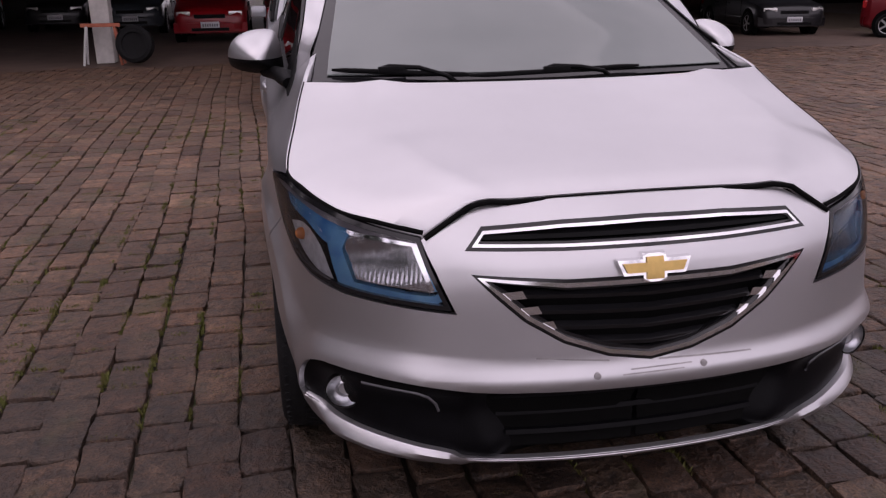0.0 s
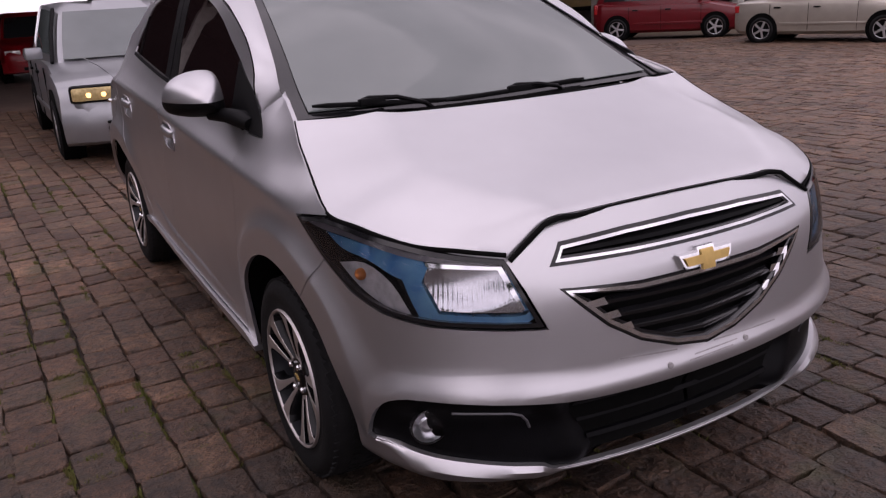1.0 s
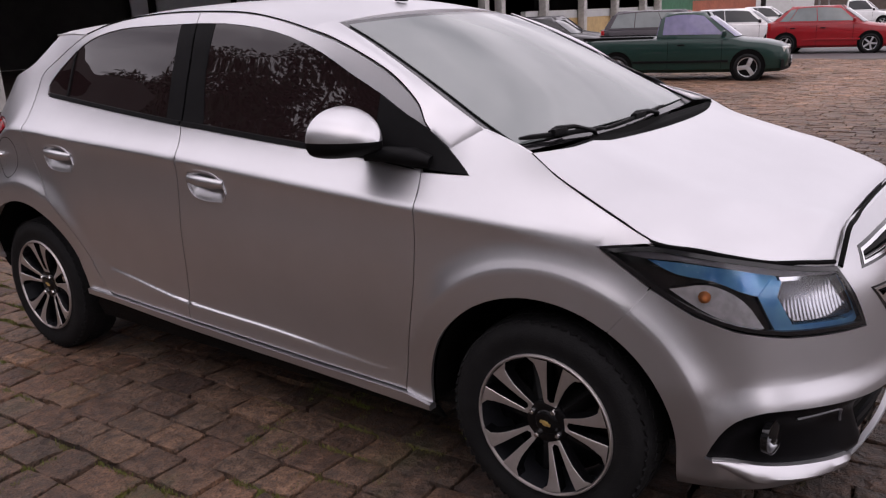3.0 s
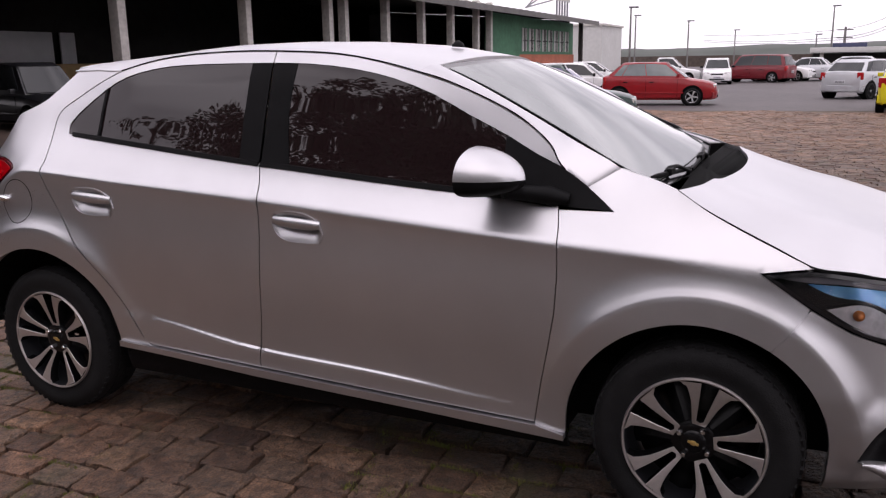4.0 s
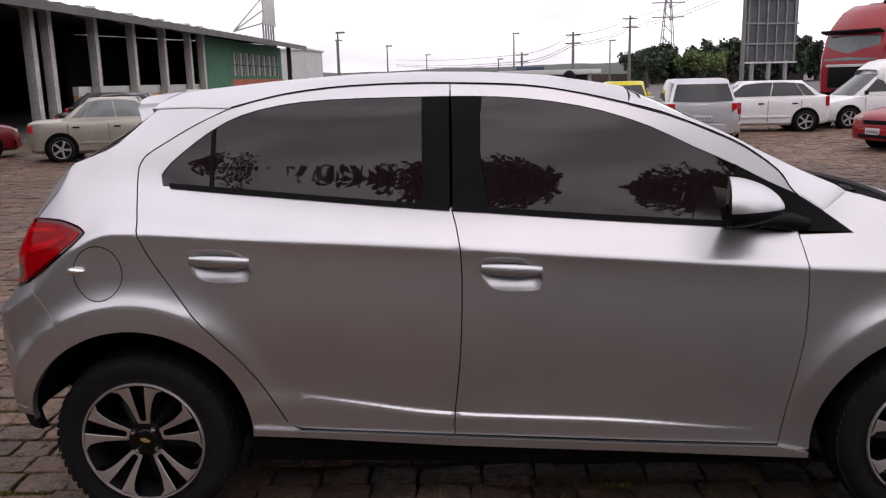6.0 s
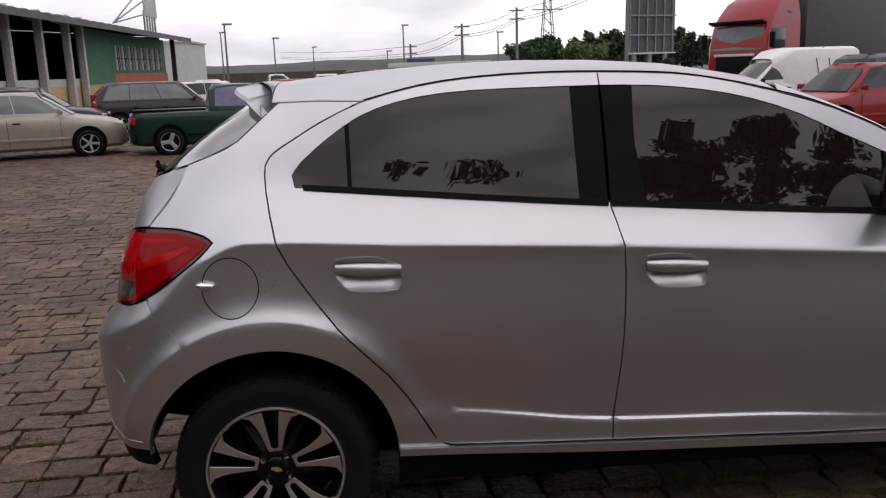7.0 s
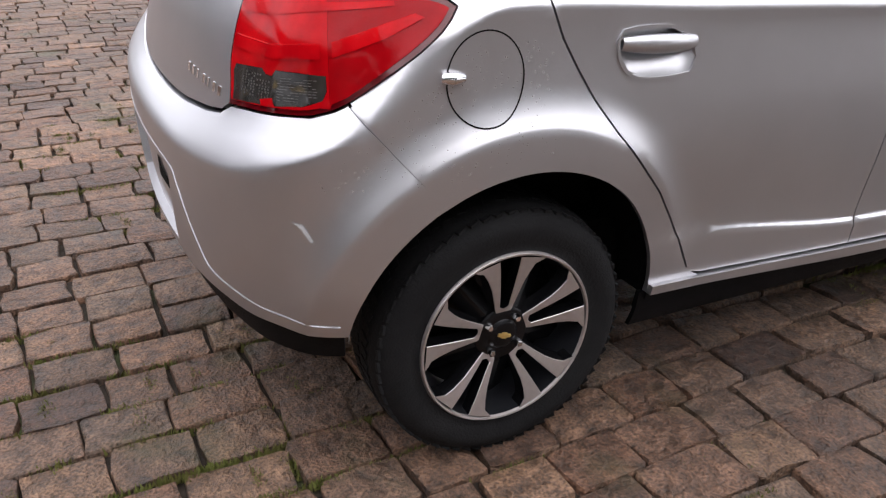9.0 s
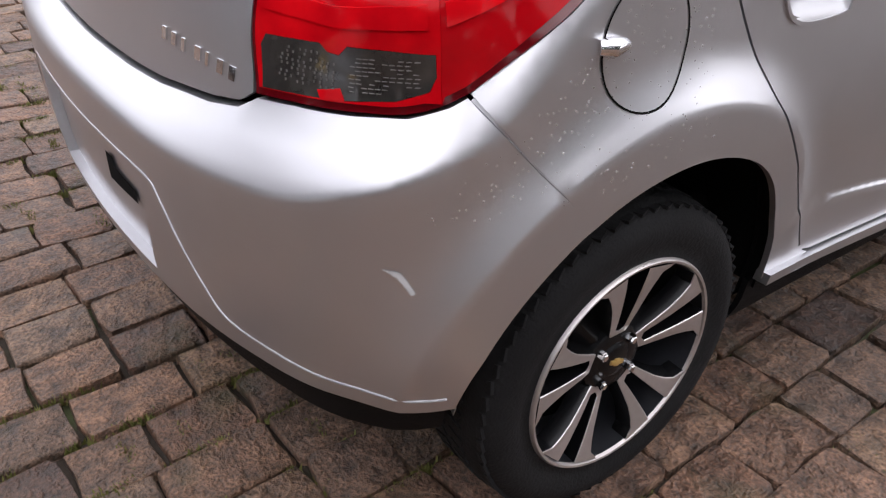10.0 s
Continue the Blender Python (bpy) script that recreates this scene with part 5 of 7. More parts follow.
# wheels
def road_wheel(parent, phase):
    """Black alloy wheel with five pairs of machined spokes; the face looks along -x."""
    w = part("wheel", lathe([(0.085, 0.05), (0.090, 0.10), (0.10, 0.15), (0.11, 0.178)], 40), RIM_BLACK, parent, "black and machined alloy wheel with a worn tyre")
    prof = [(0.022, 0.204), (0.002, 0.2065), (0.004, 0.213), (0.0, 0.228), (-0.006, 0.250), (-0.002, 0.272), (0.012, 0.288), (0.024, 0.295), (0.040, 0.2985), (0.10, 0.3000), (0.155, 0.2985), (0.172, 0.293), (0.185, 0.27), (0.18, 0.23), (0.165, 0.207)]
    bm = lathe(prof, 64)
    part("tyre", bm, RUBBER, w, "black rubber tyre")
    bm = bmesh.new()
    for k in range(64):
        a = 2 * math.pi * k / 64
        for x, d, tw in ((0.030, 0.040, 0.35), (0.075, 0.035, -0.35), (0.120, 0.035, 0.3), (0.160, 0.03, -0.3)):
            m = Matrix.Rotation(a + x * 3, 4, "X") @ Matrix.Translation((x, 0, 0.2990 if 0.04 < x < 0.15 else 0.2915)) @ Matrix.Rotation(tw, 4, "Z") @ Matrix.Diagonal((d, 0.020, 0.006, 1))
            bmesh.ops.create_cube(bm, size=1, matrix=m)
    part("tread", bm, RUBBER, w, "tyre tread blocks", 20)
    part("rim_lip", lathe([(0.002, 0.1965), (-0.004, 0.1985), (-0.005, 0.2025), (-0.001, 0.2055), (0.014, 0.2070), (0.03, 0.2070)], 72), MACHINED, w, "machined rim edge")
    part("barrel", lathe([(0.002, 0.1963), (0.030, 0.1930), (0.075, 0.1820), (0.16, 0.1800)], 48), BARREL, w, "dark inner barrel of the rim")
    # half of a spoke pair: distance along the spoke, then half widths of the slot and of the pair
    arms = [(0.056, 0.0, 0.0185), (0.064, 0.0, 0.0215), (0.070, 0.0105, 0.0230), (0.095, 0.0130, 0.0295), (0.125, 0.0165, 0.0380), (0.150, 0.0195, 0.0490), (0.170, 0.0220, 0.0615), (0.184, 0.0240, 0.0750), (0.1925, 0.0250, 0.0850)]
    for k in range(5):
        ca, sa = math.cos(radians(phase + 72 * k)), math.sin(radians(phase + 72 * k))

        def at(along, across, x):
            return (x, -(along * sa + across * ca), along * ca - across * sa)
        for sg in (-1, 1):
            bm = bmesh.new()
            cols = []
            for r, a, b in arms:
                x = -0.003 + 0.024 * max(0.0, (0.2 - r) / 0.14) ** 1.4
                far = lambda c: r if r < 0.18 else (math.sqrt(max(0.0, (r + 0.006) ** 2 - c * c)) if c > 0.05 else r + 0.003)
                e = 0.0012
                cols.append([bm.verts.new(at(r, sg * a, x + 0.034)), bm.verts.new(at(r, sg * a, x + 0.0015)), bm.verts.new(at(r, sg * (a + (e if a else 0)), x)), bm.verts.new(at(far(b), sg * (b - e), x)), bm.verts.new(at(far(b), sg * b, x + 0.0015)), bm.verts.new(at(far(b) * 0.985, sg * (b + 0.004), x + 0.034))])
            for p, q in zip(cols, cols[1:]):
                for i in range(5):
                    f = bm.faces.new((p[i], p[i + 1], q[i + 1], q[i]))
                    f.material_index = 0 if 1 <= i <= 3 else 1
            for end in (cols[0], cols[-1]):
                f = bm.faces.new(end)
                f.material_index = 1
            bmesh.ops.recalc_face_normals(bm, faces=bm.faces)
            part("spoke", bm, [MACHINED, RIM_BLACK], w, "machined spoke", 30)
        bm = bmesh.new()
        ang = radians(phase + 72 * k + 36)
        rows = []
        for x, r, d in ((0.026, 0.052, 30), (0.034, 0.075, 24), (0.046, 0.11, 17), (0.060, 0.15, 13), (0.072, 0.183, 11)):
            rows.append([(x + 0.012 * abs(q), -r * math.sin(ang + radians(d * q)), r * math.cos(ang + radians(d * q))) for q in (-1, -0.5, 0, 0.5, 1)])
        part("dish_web", grid_sheet(rows), RIM_BLACK, w, "gloss black web between the spokes")
    part("hub", lathe([(0.040, 0.068), (0.027, 0.064), (0.022, 0.056), (0.023, 0.036), (0.019, 0.031), (0.017, 0.026), (0.0165, 0.0)], 36), RIM_BLACK, w, "black hub and flush cap")
    for k in range(4):
        a = radians(phase + 21 + 90 * k)
        bm = lathe([(0.024, 0.0085), (0.012, 0.0085), (0.008, 0.006), (0.008, 0.0)], 6)
        bmesh.ops.translate(bm, vec=(0.0, -0.0475 * math.sin(a), 0.0475 * math.cos(a)), verts=bm.verts)
        part("wheel_nut", bm, CHROME, w, "bright wheel nut")
    bm = bmesh.new()
    for sx, sy in ((0.032, 0.008), (0.013, 0.014)):
        box(bm, (0.0155, 0, 0), (0.004, sx, sy), Matrix.Rotation(radians(15), 4, "X"), 0.001)
    part("cap_badge", bm, GOLD, w, "small gold cap badge")
    return w


first = road_wheel(car, 12)
first.matrix_basis = pose(-0.842, 0.0, 0.302)
for y, sg, ph in ((2.528, -1, -85), (0.0, 1, 30), (2.528, 1, 50)):
    w2 = copy_thing(first, pose(sg * 0.842, y, 0.302, ph, 0, 0 if sg < 0 else 180))
    w2.parent = car
    for piece in w2.children:
        if piece.name.startswith("cap_badge"):
            piece.matrix_basis = pose(0, 0, 0, -ph)


# ---- ground, road and paving ----
def stone_material():
    m = bpy.data.materials.new("paving_stone")
    m.use_nodes = True
    n, l = m.node_tree.nodes, m.node_tree.links
    b = n["Principled BSDF"]
    info, geo, co = n.new("ShaderNodeObjectInfo"), n.new("ShaderNodeNewGeometry"), n.new("ShaderNodeTexCoord")
    add, fr = n.new("ShaderNodeMath"), n.new("ShaderNodeMath")
    fr.operation = "FRACT"
    l.new(info.outputs["Random"], add.inputs[0])
    l.new(geo.outputs["Random Per Island"], add.inputs[1])
    l.new(add.outputs[0], fr.inputs[0])
    tone = n.new("ShaderNodeValToRGB")
    e = tone.color_ramp.elements
    e[0].position, e[0].color = 0.0, (0.070, 0.037, 0.024, 1)
    e[1].position, e[1].color = 1.0, (0.130, 0.078, 0.049, 1)
    for p, c in ((0.18, (0.110, 0.060, 0.036)), (0.36, (0.104, 0.065, 0.042)), (0.52, (0.134, 0.072, 0.042)), (0.66, (0.090, 0.053, 0.034)), (0.80, (0.151, 0.088, 0.052)), (0.9, (0.110, 0.054, 0.031))):
        k = e.new(p)
        k.color = (*c, 1)
    l.new(fr.outputs[0], tone.inputs["Fac"])
    grain, blot, wide = n.new("ShaderNodeTexNoise"), n.new("ShaderNodeTexNoise"), n.new("ShaderNodeTexNoise")
    grain.inputs["Scale"].default_value, grain.inputs["Detail"].default_value = 130.0, 5.0
    blot.inputs["Scale"].default_value, blot.inputs["Detail"].default_value = 22.0, 7.0
    wide.inputs["Scale"].default_value, wide.inputs["Detail"].default_value = 0.9, 4.0
    for t in (grain, blot, wide):
        l.new(geo.outputs["Position"], t.inputs["Vector"])
    fac = []
    for t, lo, hi in ((grain, 0.35, 1.65), (blot, 0.40, 1.60), (wide, 0.75, 1.25)):
        r = n.new("ShaderNodeMapRange")
        r.inputs["From Min"].default_value, r.inputs["From Max"].default_value = 0.30, 0.70
        r.inputs["To Min"].default_value, r.inputs["To Max"].default_value = lo, hi
        l.new(t.outputs["Fac"], r.inputs["Value"])
        fac.append(r)
    spread = n.new("ShaderNodeMapRange")
    scat = n.new("ShaderNodeMath")
    scat.operation, scat.inputs[1].default_value = "MULTIPLY", 7.13
    wrap = n.new("ShaderNodeMath")
    wrap.operation = "FRACT"
    l.new(fr.outputs[0], scat.inputs[0])
    l.new(scat.outputs[0], wrap.inputs[0])
    spread.inputs["To Min"].default_value, spread.inputs["To Max"].default_value = 0.80, 1.28
    l.new(wrap.outputs[0], spread.inputs["Value"])
    m3 = n.new("ShaderNodeMath")
    m3.operation = "MULTIPLY"
    m1, m2 = n.new("ShaderNodeMath"), n.new("ShaderNodeMath")
    m1.operation = m2.operation = "MULTIPLY"
    l.new(fac[0].outputs["Result"], m1.inputs[0])
    l.new(fac[1].outputs["Result"], m1.inputs[1])
    l.new(m1.outputs[0], m2.inputs[0])
    l.new(fac[2].outputs["Result"], m2.inputs[1])
    mul = n.new("ShaderNodeVectorMath")
    mul.operation = "SCALE"
    l.new(tone.outputs["Color"], mul.inputs[0])
    # shade round the car's front, put into the stones as a ragged darkening
    place, ymap, ragged, front_shade, m4 = (n.new("ShaderNode" + q) for q in ("SeparateXYZ", "Math", "TexNoise", "MapRange", "Math"))
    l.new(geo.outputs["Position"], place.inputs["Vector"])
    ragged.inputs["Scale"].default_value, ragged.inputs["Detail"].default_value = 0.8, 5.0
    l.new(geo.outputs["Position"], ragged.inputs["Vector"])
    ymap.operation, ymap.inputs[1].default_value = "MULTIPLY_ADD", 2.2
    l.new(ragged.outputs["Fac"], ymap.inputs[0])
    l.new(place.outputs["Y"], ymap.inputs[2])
    front_shade.interpolation_type = "SMOOTHSTEP"
    front_shade.inputs["From Min"].default_value, front_shade.inputs["From Max"].default_value, front_shade.inputs["To Min"].default_value, front_shade.inputs["To Max"].default_value = 0.9, 3.6, 0.41, 0.97
    l.new(ymap.outputs[0], front_shade.inputs["Value"])
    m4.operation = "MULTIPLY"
    # dusty and paler towards the asphalt
    dust_x, dust_y, dust, dusty = (n.new("ShaderNode" + q) for q in ("MapRange", "MapRange", "Math", "Math"))
    dust_x.inputs["From Min"].default_value, dust_x.inputs["From Max"].default_value = 5.0, 12.0
    dust_y.inputs["From Min"].default_value, dust_y.inputs["From Max"].default_value = 7.0, 2.0
    l.new(place.outputs["X"], dust_x.inputs["Value"])
    l.new(place.outputs["Y"], dust_y.inputs["Value"])
    dust.operation = "MULTIPLY"
    l.new(dust_x.outputs["Result"], dust.inputs[0])
    l.new(dust_y.outputs["Result"], dust.inputs[1])
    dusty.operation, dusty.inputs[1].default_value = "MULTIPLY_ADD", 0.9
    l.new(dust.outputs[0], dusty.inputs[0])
    l.new(front_shade.outputs["Result"], dusty.inputs[2])
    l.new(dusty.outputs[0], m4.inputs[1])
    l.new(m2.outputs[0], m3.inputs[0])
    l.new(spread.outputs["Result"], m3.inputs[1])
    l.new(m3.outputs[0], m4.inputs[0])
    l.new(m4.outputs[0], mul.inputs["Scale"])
    moss, mramp, mix = n.new("ShaderNodeTexNoise"), n.new("ShaderNodeMapRange"), n.new("ShaderNodeMix")
    moss.inputs["Scale"].default_value, moss.inputs["Detail"].default_value = 3.1, 8.0
    l.new(geo.outputs["Position"], moss.inputs["Vector"])
    mramp.inputs["From Min"].default_value, mramp.inputs["From Max"].default_value, mramp.inputs["To Max"].default_value = 0.57, 0.72, 0.65
    l.new(moss.outputs["Fac"], mramp.inputs["Value"])
    mix.data_type = "RGBA"
    mix.inputs["B"].default_value = (0.050, 0.050, 0.018, 1)
    l.new(mramp.outputs["Result"], mix.inputs["Factor"])
    l.new(mul.outputs["Vector"], mix.inputs["A"])
    l.new(mix.outputs["Result"], b.inputs["Base Color"])
    rr = n.new("ShaderNodeMapRange")
    rr.inputs["To Min"].default_value, rr.inputs["To Max"].default_value = 0.42, 0.80
    l.new(blot.outputs["Fac"], rr.inputs["Value"])
    l.new(rr.outputs["Result"], b.inputs["Roughness"])
    k1, k2 = n.new("ShaderNodeBump"), n.new("ShaderNodeBump")
    k1.inputs["Strength"].default_value, k1.inputs["Distance"].default_value = 1.0, 0.015
    k2.inputs["Strength"].default_value, k2.inputs["Distance"].default_value = 0.9, 0.009
    chip, add2 = n.new("ShaderNodeTexVoronoi"), n.new("ShaderNodeMath")
    chip.inputs["Scale"].default_value, chip.inputs["Randomness"].default_value = 38.0, 1.0
    l.new(geo.outputs["Position"], chip.inputs["Vector"])
    add2.operation = "MULTIPLY_ADD"
    add2.inputs[1].default_value = 0.45
    l.new(chip.outputs["Distance"], add2.inputs[0])
    l.new(blot.outputs["Fac"], add2.inputs[2])
    l.new(add2.outputs[0], k1.inputs["Height"])
    l.new(grain.outputs["Fac"], k2.inputs["Height"])
    l.new(k1.outputs["Normal"], k2.inputs["Normal"])
    l.new(k2.outputs["Normal"], b.inputs["Normal"])
    return m


def ground_material():
    """Soil and moss in the joints near by, worn paving colour far off."""
    m = bpy.data.materials.new("joint_soil")
    m.use_nodes = True
    n, l = m.node_tree.nodes, m.node_tree.links
    b = n["Principled BSDF"]
    b.inputs["Roughness"].default_value = 0.9
    geo = n.new("ShaderNodeNewGeometry")
    a, c = n.new("ShaderNodeTexNoise"), n.new("ShaderNodeTexNoise")
    a.inputs["Scale"].default_value, a.inputs["Detail"].default_value = 1.9, 6.0
    c.inputs["Scale"].default_value, c.inputs["Detail"].default_value = 45.0, 5.0
    for t in (a, c):
        l.new(geo.outputs["Position"], t.inputs["Vector"])
    soil, moss, mix = n.new("ShaderNodeMix"), n.new("ShaderNodeMapRange"), n.new("ShaderNodeMix")
    soil.data_type = mix.data_type = "RGBA"
    soil.inputs["A"].default_value, soil.inputs["B"].default_value = (0.010, 0.0065, 0.004, 1), (0.034, 0.022, 0.012, 1)
    mix.inputs["B"].default_value = (0.045, 0.058, 0.014, 1)
    l.new(c.outputs["Fac"], soil.inputs["Factor"])
    moss.inputs["From Min"].default_value, moss.inputs["From Max"].default_value = 0.54, 0.64
    l.new(a.outputs["Fac"], moss.inputs["Value"])
    l.new(soil.outputs["Result"], mix.inputs["A"])
    l.new(moss.outputs["Result"], mix.inputs["Factor"])
    place, sand_x, sand = (n.new("ShaderNode" + q) for q in ("SeparateXYZ", "MapRange", "Mix"))
    l.new(geo.outputs["Position"], place.inputs["Vector"])
    sand_x.inputs["From Min"].default_value, sand_x.inputs["From Max"].default_value, sand_x.inputs["To Max"].default_value = 4.0, 10.0, 0.8
    l.new(place.outputs["X"], sand_x.inputs["Value"])
    sand.data_type = "RGBA"
    sand.inputs["B"].default_value = (0.105, 0.072, 0.046, 1)
    l.new(mix.outputs["Result"], sand.inputs["A"])
    l.new(sand_x.outputs["Result"], sand.inputs["Factor"])
    l.new(sand.outputs["Result"], b.inputs["Base Color"])
    k = n.new("ShaderNodeBump")
    k.inputs["Strength"].default_value, k.inputs["Distance"].default_value = 0.6, 0.01
    l.new(c.outputs["Fac"], k.inputs["Height"])
    l.new(k.outputs["Normal"], b.inputs["Normal"])
    return m


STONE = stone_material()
SOIL = ground_material()
bm = bmesh.new()
bmesh.ops.create_grid(bm, x_segments=60, y_segments=60, size=1500, matrix=Matrix.Translation((0, 0, -0.020)))
tagged(mesh_object("ground", bm, SOIL), "dark soil and moss in the joints of the paving", "ground", kind="structure")

ASPHALT = material("worn_asphalt", (0.105, 0.092, 0.092), 0.7, 0, 0.30, 3.0, 0.3, 40, second=(0.070, 0.062, 0.062))
rows = []
for j in range(70):
    y = -160 + 5 * j
    x = 20.2 + 0.8 * noise.noise((0.3 * y, 0, 0)) - 0.05 * y
    rows.append([(x, y, -0.016), (x + 0.15, y, -0.004), (40, y, 0.0), (130, y, 0.0), (420, y, 0.0)])
tagged(mesh_object("road", grid_sheet(rows), ASPHALT), "grey worn asphalt yard beyond the stone paving", "asphalt", kind="structure")
FLOOR = material("shed_floor", (0.10, 0.066, 0.05), 0.75, 0, 0.3, 2.5, 0.25, 35)
rows = [[(x, y, -0.004 + 0.004 * noise.noise((x, y, 0))) for x in np.linspace(-45, 13.0, 40)] for y in np.linspace(11.6, 45, 24)]
tagged(mesh_object("pavement", grid_sheet(rows), FLOOR), "smooth brown earth and concrete under the shed roof", "floor", kind="structure")

paving = thing("paving", "brown and grey cut stone setts laid in rows with mossy joints", "paving", kind="structure")
COURSE, TILT = 0.152, radians(1.7)


def sett_mesh(w, d, rng, corners=True):
    """One sett: worn top, rounded shoulders, rough outline."""
    v, f = [], []
    base = [(-w, -d), (w, -d), (w, d), (-w, d)]
    if corners:
        c = 0.008
        base = [(-w + c, -d), (0, -d), (w - c, -d), (w, -d + c), (w, 0), (w, d - c), (w - c, d), (0, d), (-w + c, d), (-w, d - c), (-w, 0), (-w, -d + c)]
    n = len(base)
    kx = rng.uniform(0.96, 1.04)
    base = [(kx * x + rng.uniform(-0.006, 0.006), y + rng.uniform(-0.007, 0.007)) for x, y in base]
    tx, ty = rng.uniform(-0.035, 0.035), rng.uniform(-0.035, 0.035)
    for ins, z in ((1.01, -0.045), (1.0, -0.007), (0.984, -0.0012), (0.94, 0.0)):
        for x, y in base:
            v.append((x * ins, y * ins, z + (tx * x + ty * y if z > -0.04 else 0) + (rng.uniform(-0.003, 0.003) if z > -0.02 else 0)))
    for r in range(3):
        for k in range(n):
            f.append((r * n + k, r * n + (k + 1) % n, (r + 1) * n + (k + 1) % n, (r + 1) * n + k))
    f.append(tuple(3 * n + k for k in range(n)))
    return v, f


rng = random.Random(5)
shared = []
for k in range(24):
    v, f = sett_mesh(0.0712, 0.0900, rng)
    me = bpy.data.meshes.new("sett")
    me.from_pydata(v, [], f)
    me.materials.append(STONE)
    me.shade_smooth()
    me.set_sharp_from_angle(angle=radians(50))
    shared.append(me)
ct, st = math.cos(TILT), math.sin(TILT)
near_v, near_f, far_v, far_f = [], [], [], []
setts = 0
for i in range(-92, 142):
    x = i * COURSE
    y = -12.0 + rng.uniform(0, 0.2)
    shift = rng.uniform(-0.006, 0.006)
    while y < 12.2:
        d = 0.0975 * rng.choice((0.82, 0.92, 1.0, 1.0, 1.08, 1.2))
        yc = y + d
        y += 2 * d + 0.002
        wave = 0.02 * math.sin(yc * 0.5 + 1.0) + 0.010 * math.sin(yc * 1.7 + i * 0.3)
        px, py = ct * (x + shift + wave) - st * yc, st * x + ct * yc
        if px > 19.6 - 0.05 * py + 0.4 * math.sin(py * 2) or py > 11.9 + 0.15 * math.sin(px * 3):
            continue
        h = 0.004 + rng.uniform(-0.004, 0.004) + 0.006 * noise.noise((px * 0.6, py * 0.6, 2.0))
        a = TILT + rng.uniform(-0.045, 0.045)
        if -1.75 < px < -0.80 and -1.0 < py < 4.2 and setts < 300:
            ob = new("sett", shared[rng.randrange(24)])
            ob.matrix_basis = Matrix.LocRotScale((px, py, h), Euler((rng.uniform(-0.012, 0.012), rng.uniform(-0.012, 0.012), a)), (1, (d - 0.0040) / 0.0900, 1))
            ob.parent = paving
            setts += 1
            continue
        close = -5 < px < 4.5 and -4 < py < 8
        v, f = sett_mesh(0.0712, d - 0.0040, rng, close)
        V, F = (near_v, near_f) if close else (far_v, far_f)
        k = len(V)
        ca, sa = math.cos(a), math.sin(a)
        V += [(px + ca * q[0] - sa * q[1], py + sa * q[0] + ca * q[1], h + q[2]) for q in v]
        F += [tuple(k + j for j in t) for t in f]
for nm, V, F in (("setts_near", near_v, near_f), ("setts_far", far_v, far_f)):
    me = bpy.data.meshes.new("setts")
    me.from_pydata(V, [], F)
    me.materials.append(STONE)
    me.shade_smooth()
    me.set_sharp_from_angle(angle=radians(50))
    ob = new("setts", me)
    ob.parent = paving
    tagged(ob, kind="stuff")

# moss and grass in the joints
GRASS = material("joint_grass", (0.115, 0.140, 0.024), 0.7, 0, 0.5, 60, second=(0.13, 0.110, 0.030))
v, f = [], []
for k in range(4600):
    px, py = rng.uniform(-3.6, 2.4), rng.uniform(-3.0, 6.5)
    if noise.noise((px * 0.9, py * 0.9, 7.0)) + 0.5 * noise.noise((px * 3, py * 3, 3.0)) < 0.02:
        continue
    cross = rng.random() < 0.3
    i = round((ct * px + st * py) / COURSE) + (0.0 if cross else rng.choice((-0.5, 0.5)))
    u0, w0 = i * COURSE, -st * px + ct * py
    long = rng.uniform(0.010, 0.045)
    for q in range(int(30 + 900 * long)):
        u = u0 + rng.gauss(0, 0.020 if cross else 0.006)
        w = w0 + rng.gauss(0, 0.008 if cross else long)
        bx, by = ct * u - st * w, st * u + ct * w
        a, h = rng.uniform(0, 6.28), rng.uniform(0.010, 0.024)
        n0 = len(v)
        v += [(bx - 0.005 * math.cos(a), by - 0.005 * math.sin(a), -0.013), (bx + 0.005 * math.cos(a), by + 0.005 * math.sin(a), -0.013), (bx + rng.uniform(-0.008, 0.008), by + rng.uniform(-0.008, 0.008), -0.010 + h)]
        f.append((n0, n0 + 1, n0 + 2))
me = bpy.data.meshes.new("joint_grass")
me.from_pydata(v, [], f)
me.materials.append(GRASS)
tagged(new("joint_grass", me), "short green moss and grass in the paving joints", "grass", kind="stuff")


# ---- parked cars ----
WHEEL_SILVER = material("wheel_silver", (0.50, 0.50, 0.51), 0.35, 0.7, 0.1, 40)
CAR_GLASS = material("car_glass", (0.018, 0.021, 0.023), 0.04, 0, 0.0, spec=0.45)
PALE_GLASS = material("pale_glass", (0.10, 0.12, 0.12), 0.03, 0, 0.1, 4, spec=0.9)
CLEAR_LAMP = material("clear_lamp", (0.62, 0.62, 0.60), 0.12, 0.4, 0.2, 40)
RED_LAMP = material("red_lamp", (0.35, 0.01, 0.012), 0.12, 0, 0.2, 40)
PLATE = material("plate_grey", (0.55, 0.56, 0.58), 0.5, 0, 0.05, 40)
PLATE_BARS = material("plate_bars", (0.12, 0.12, 0.13), 0.5, 0, 0.1, 40)
_paints = {}


def paint(name, c, metal=0.0):
    if name not in _paints:
        _paints[name] = material(name + "_paint", c, 0.34, metal, 0.06, 5, coat=0.35, spec=0.35)
    return _paints[name]


_wheel_data = {}


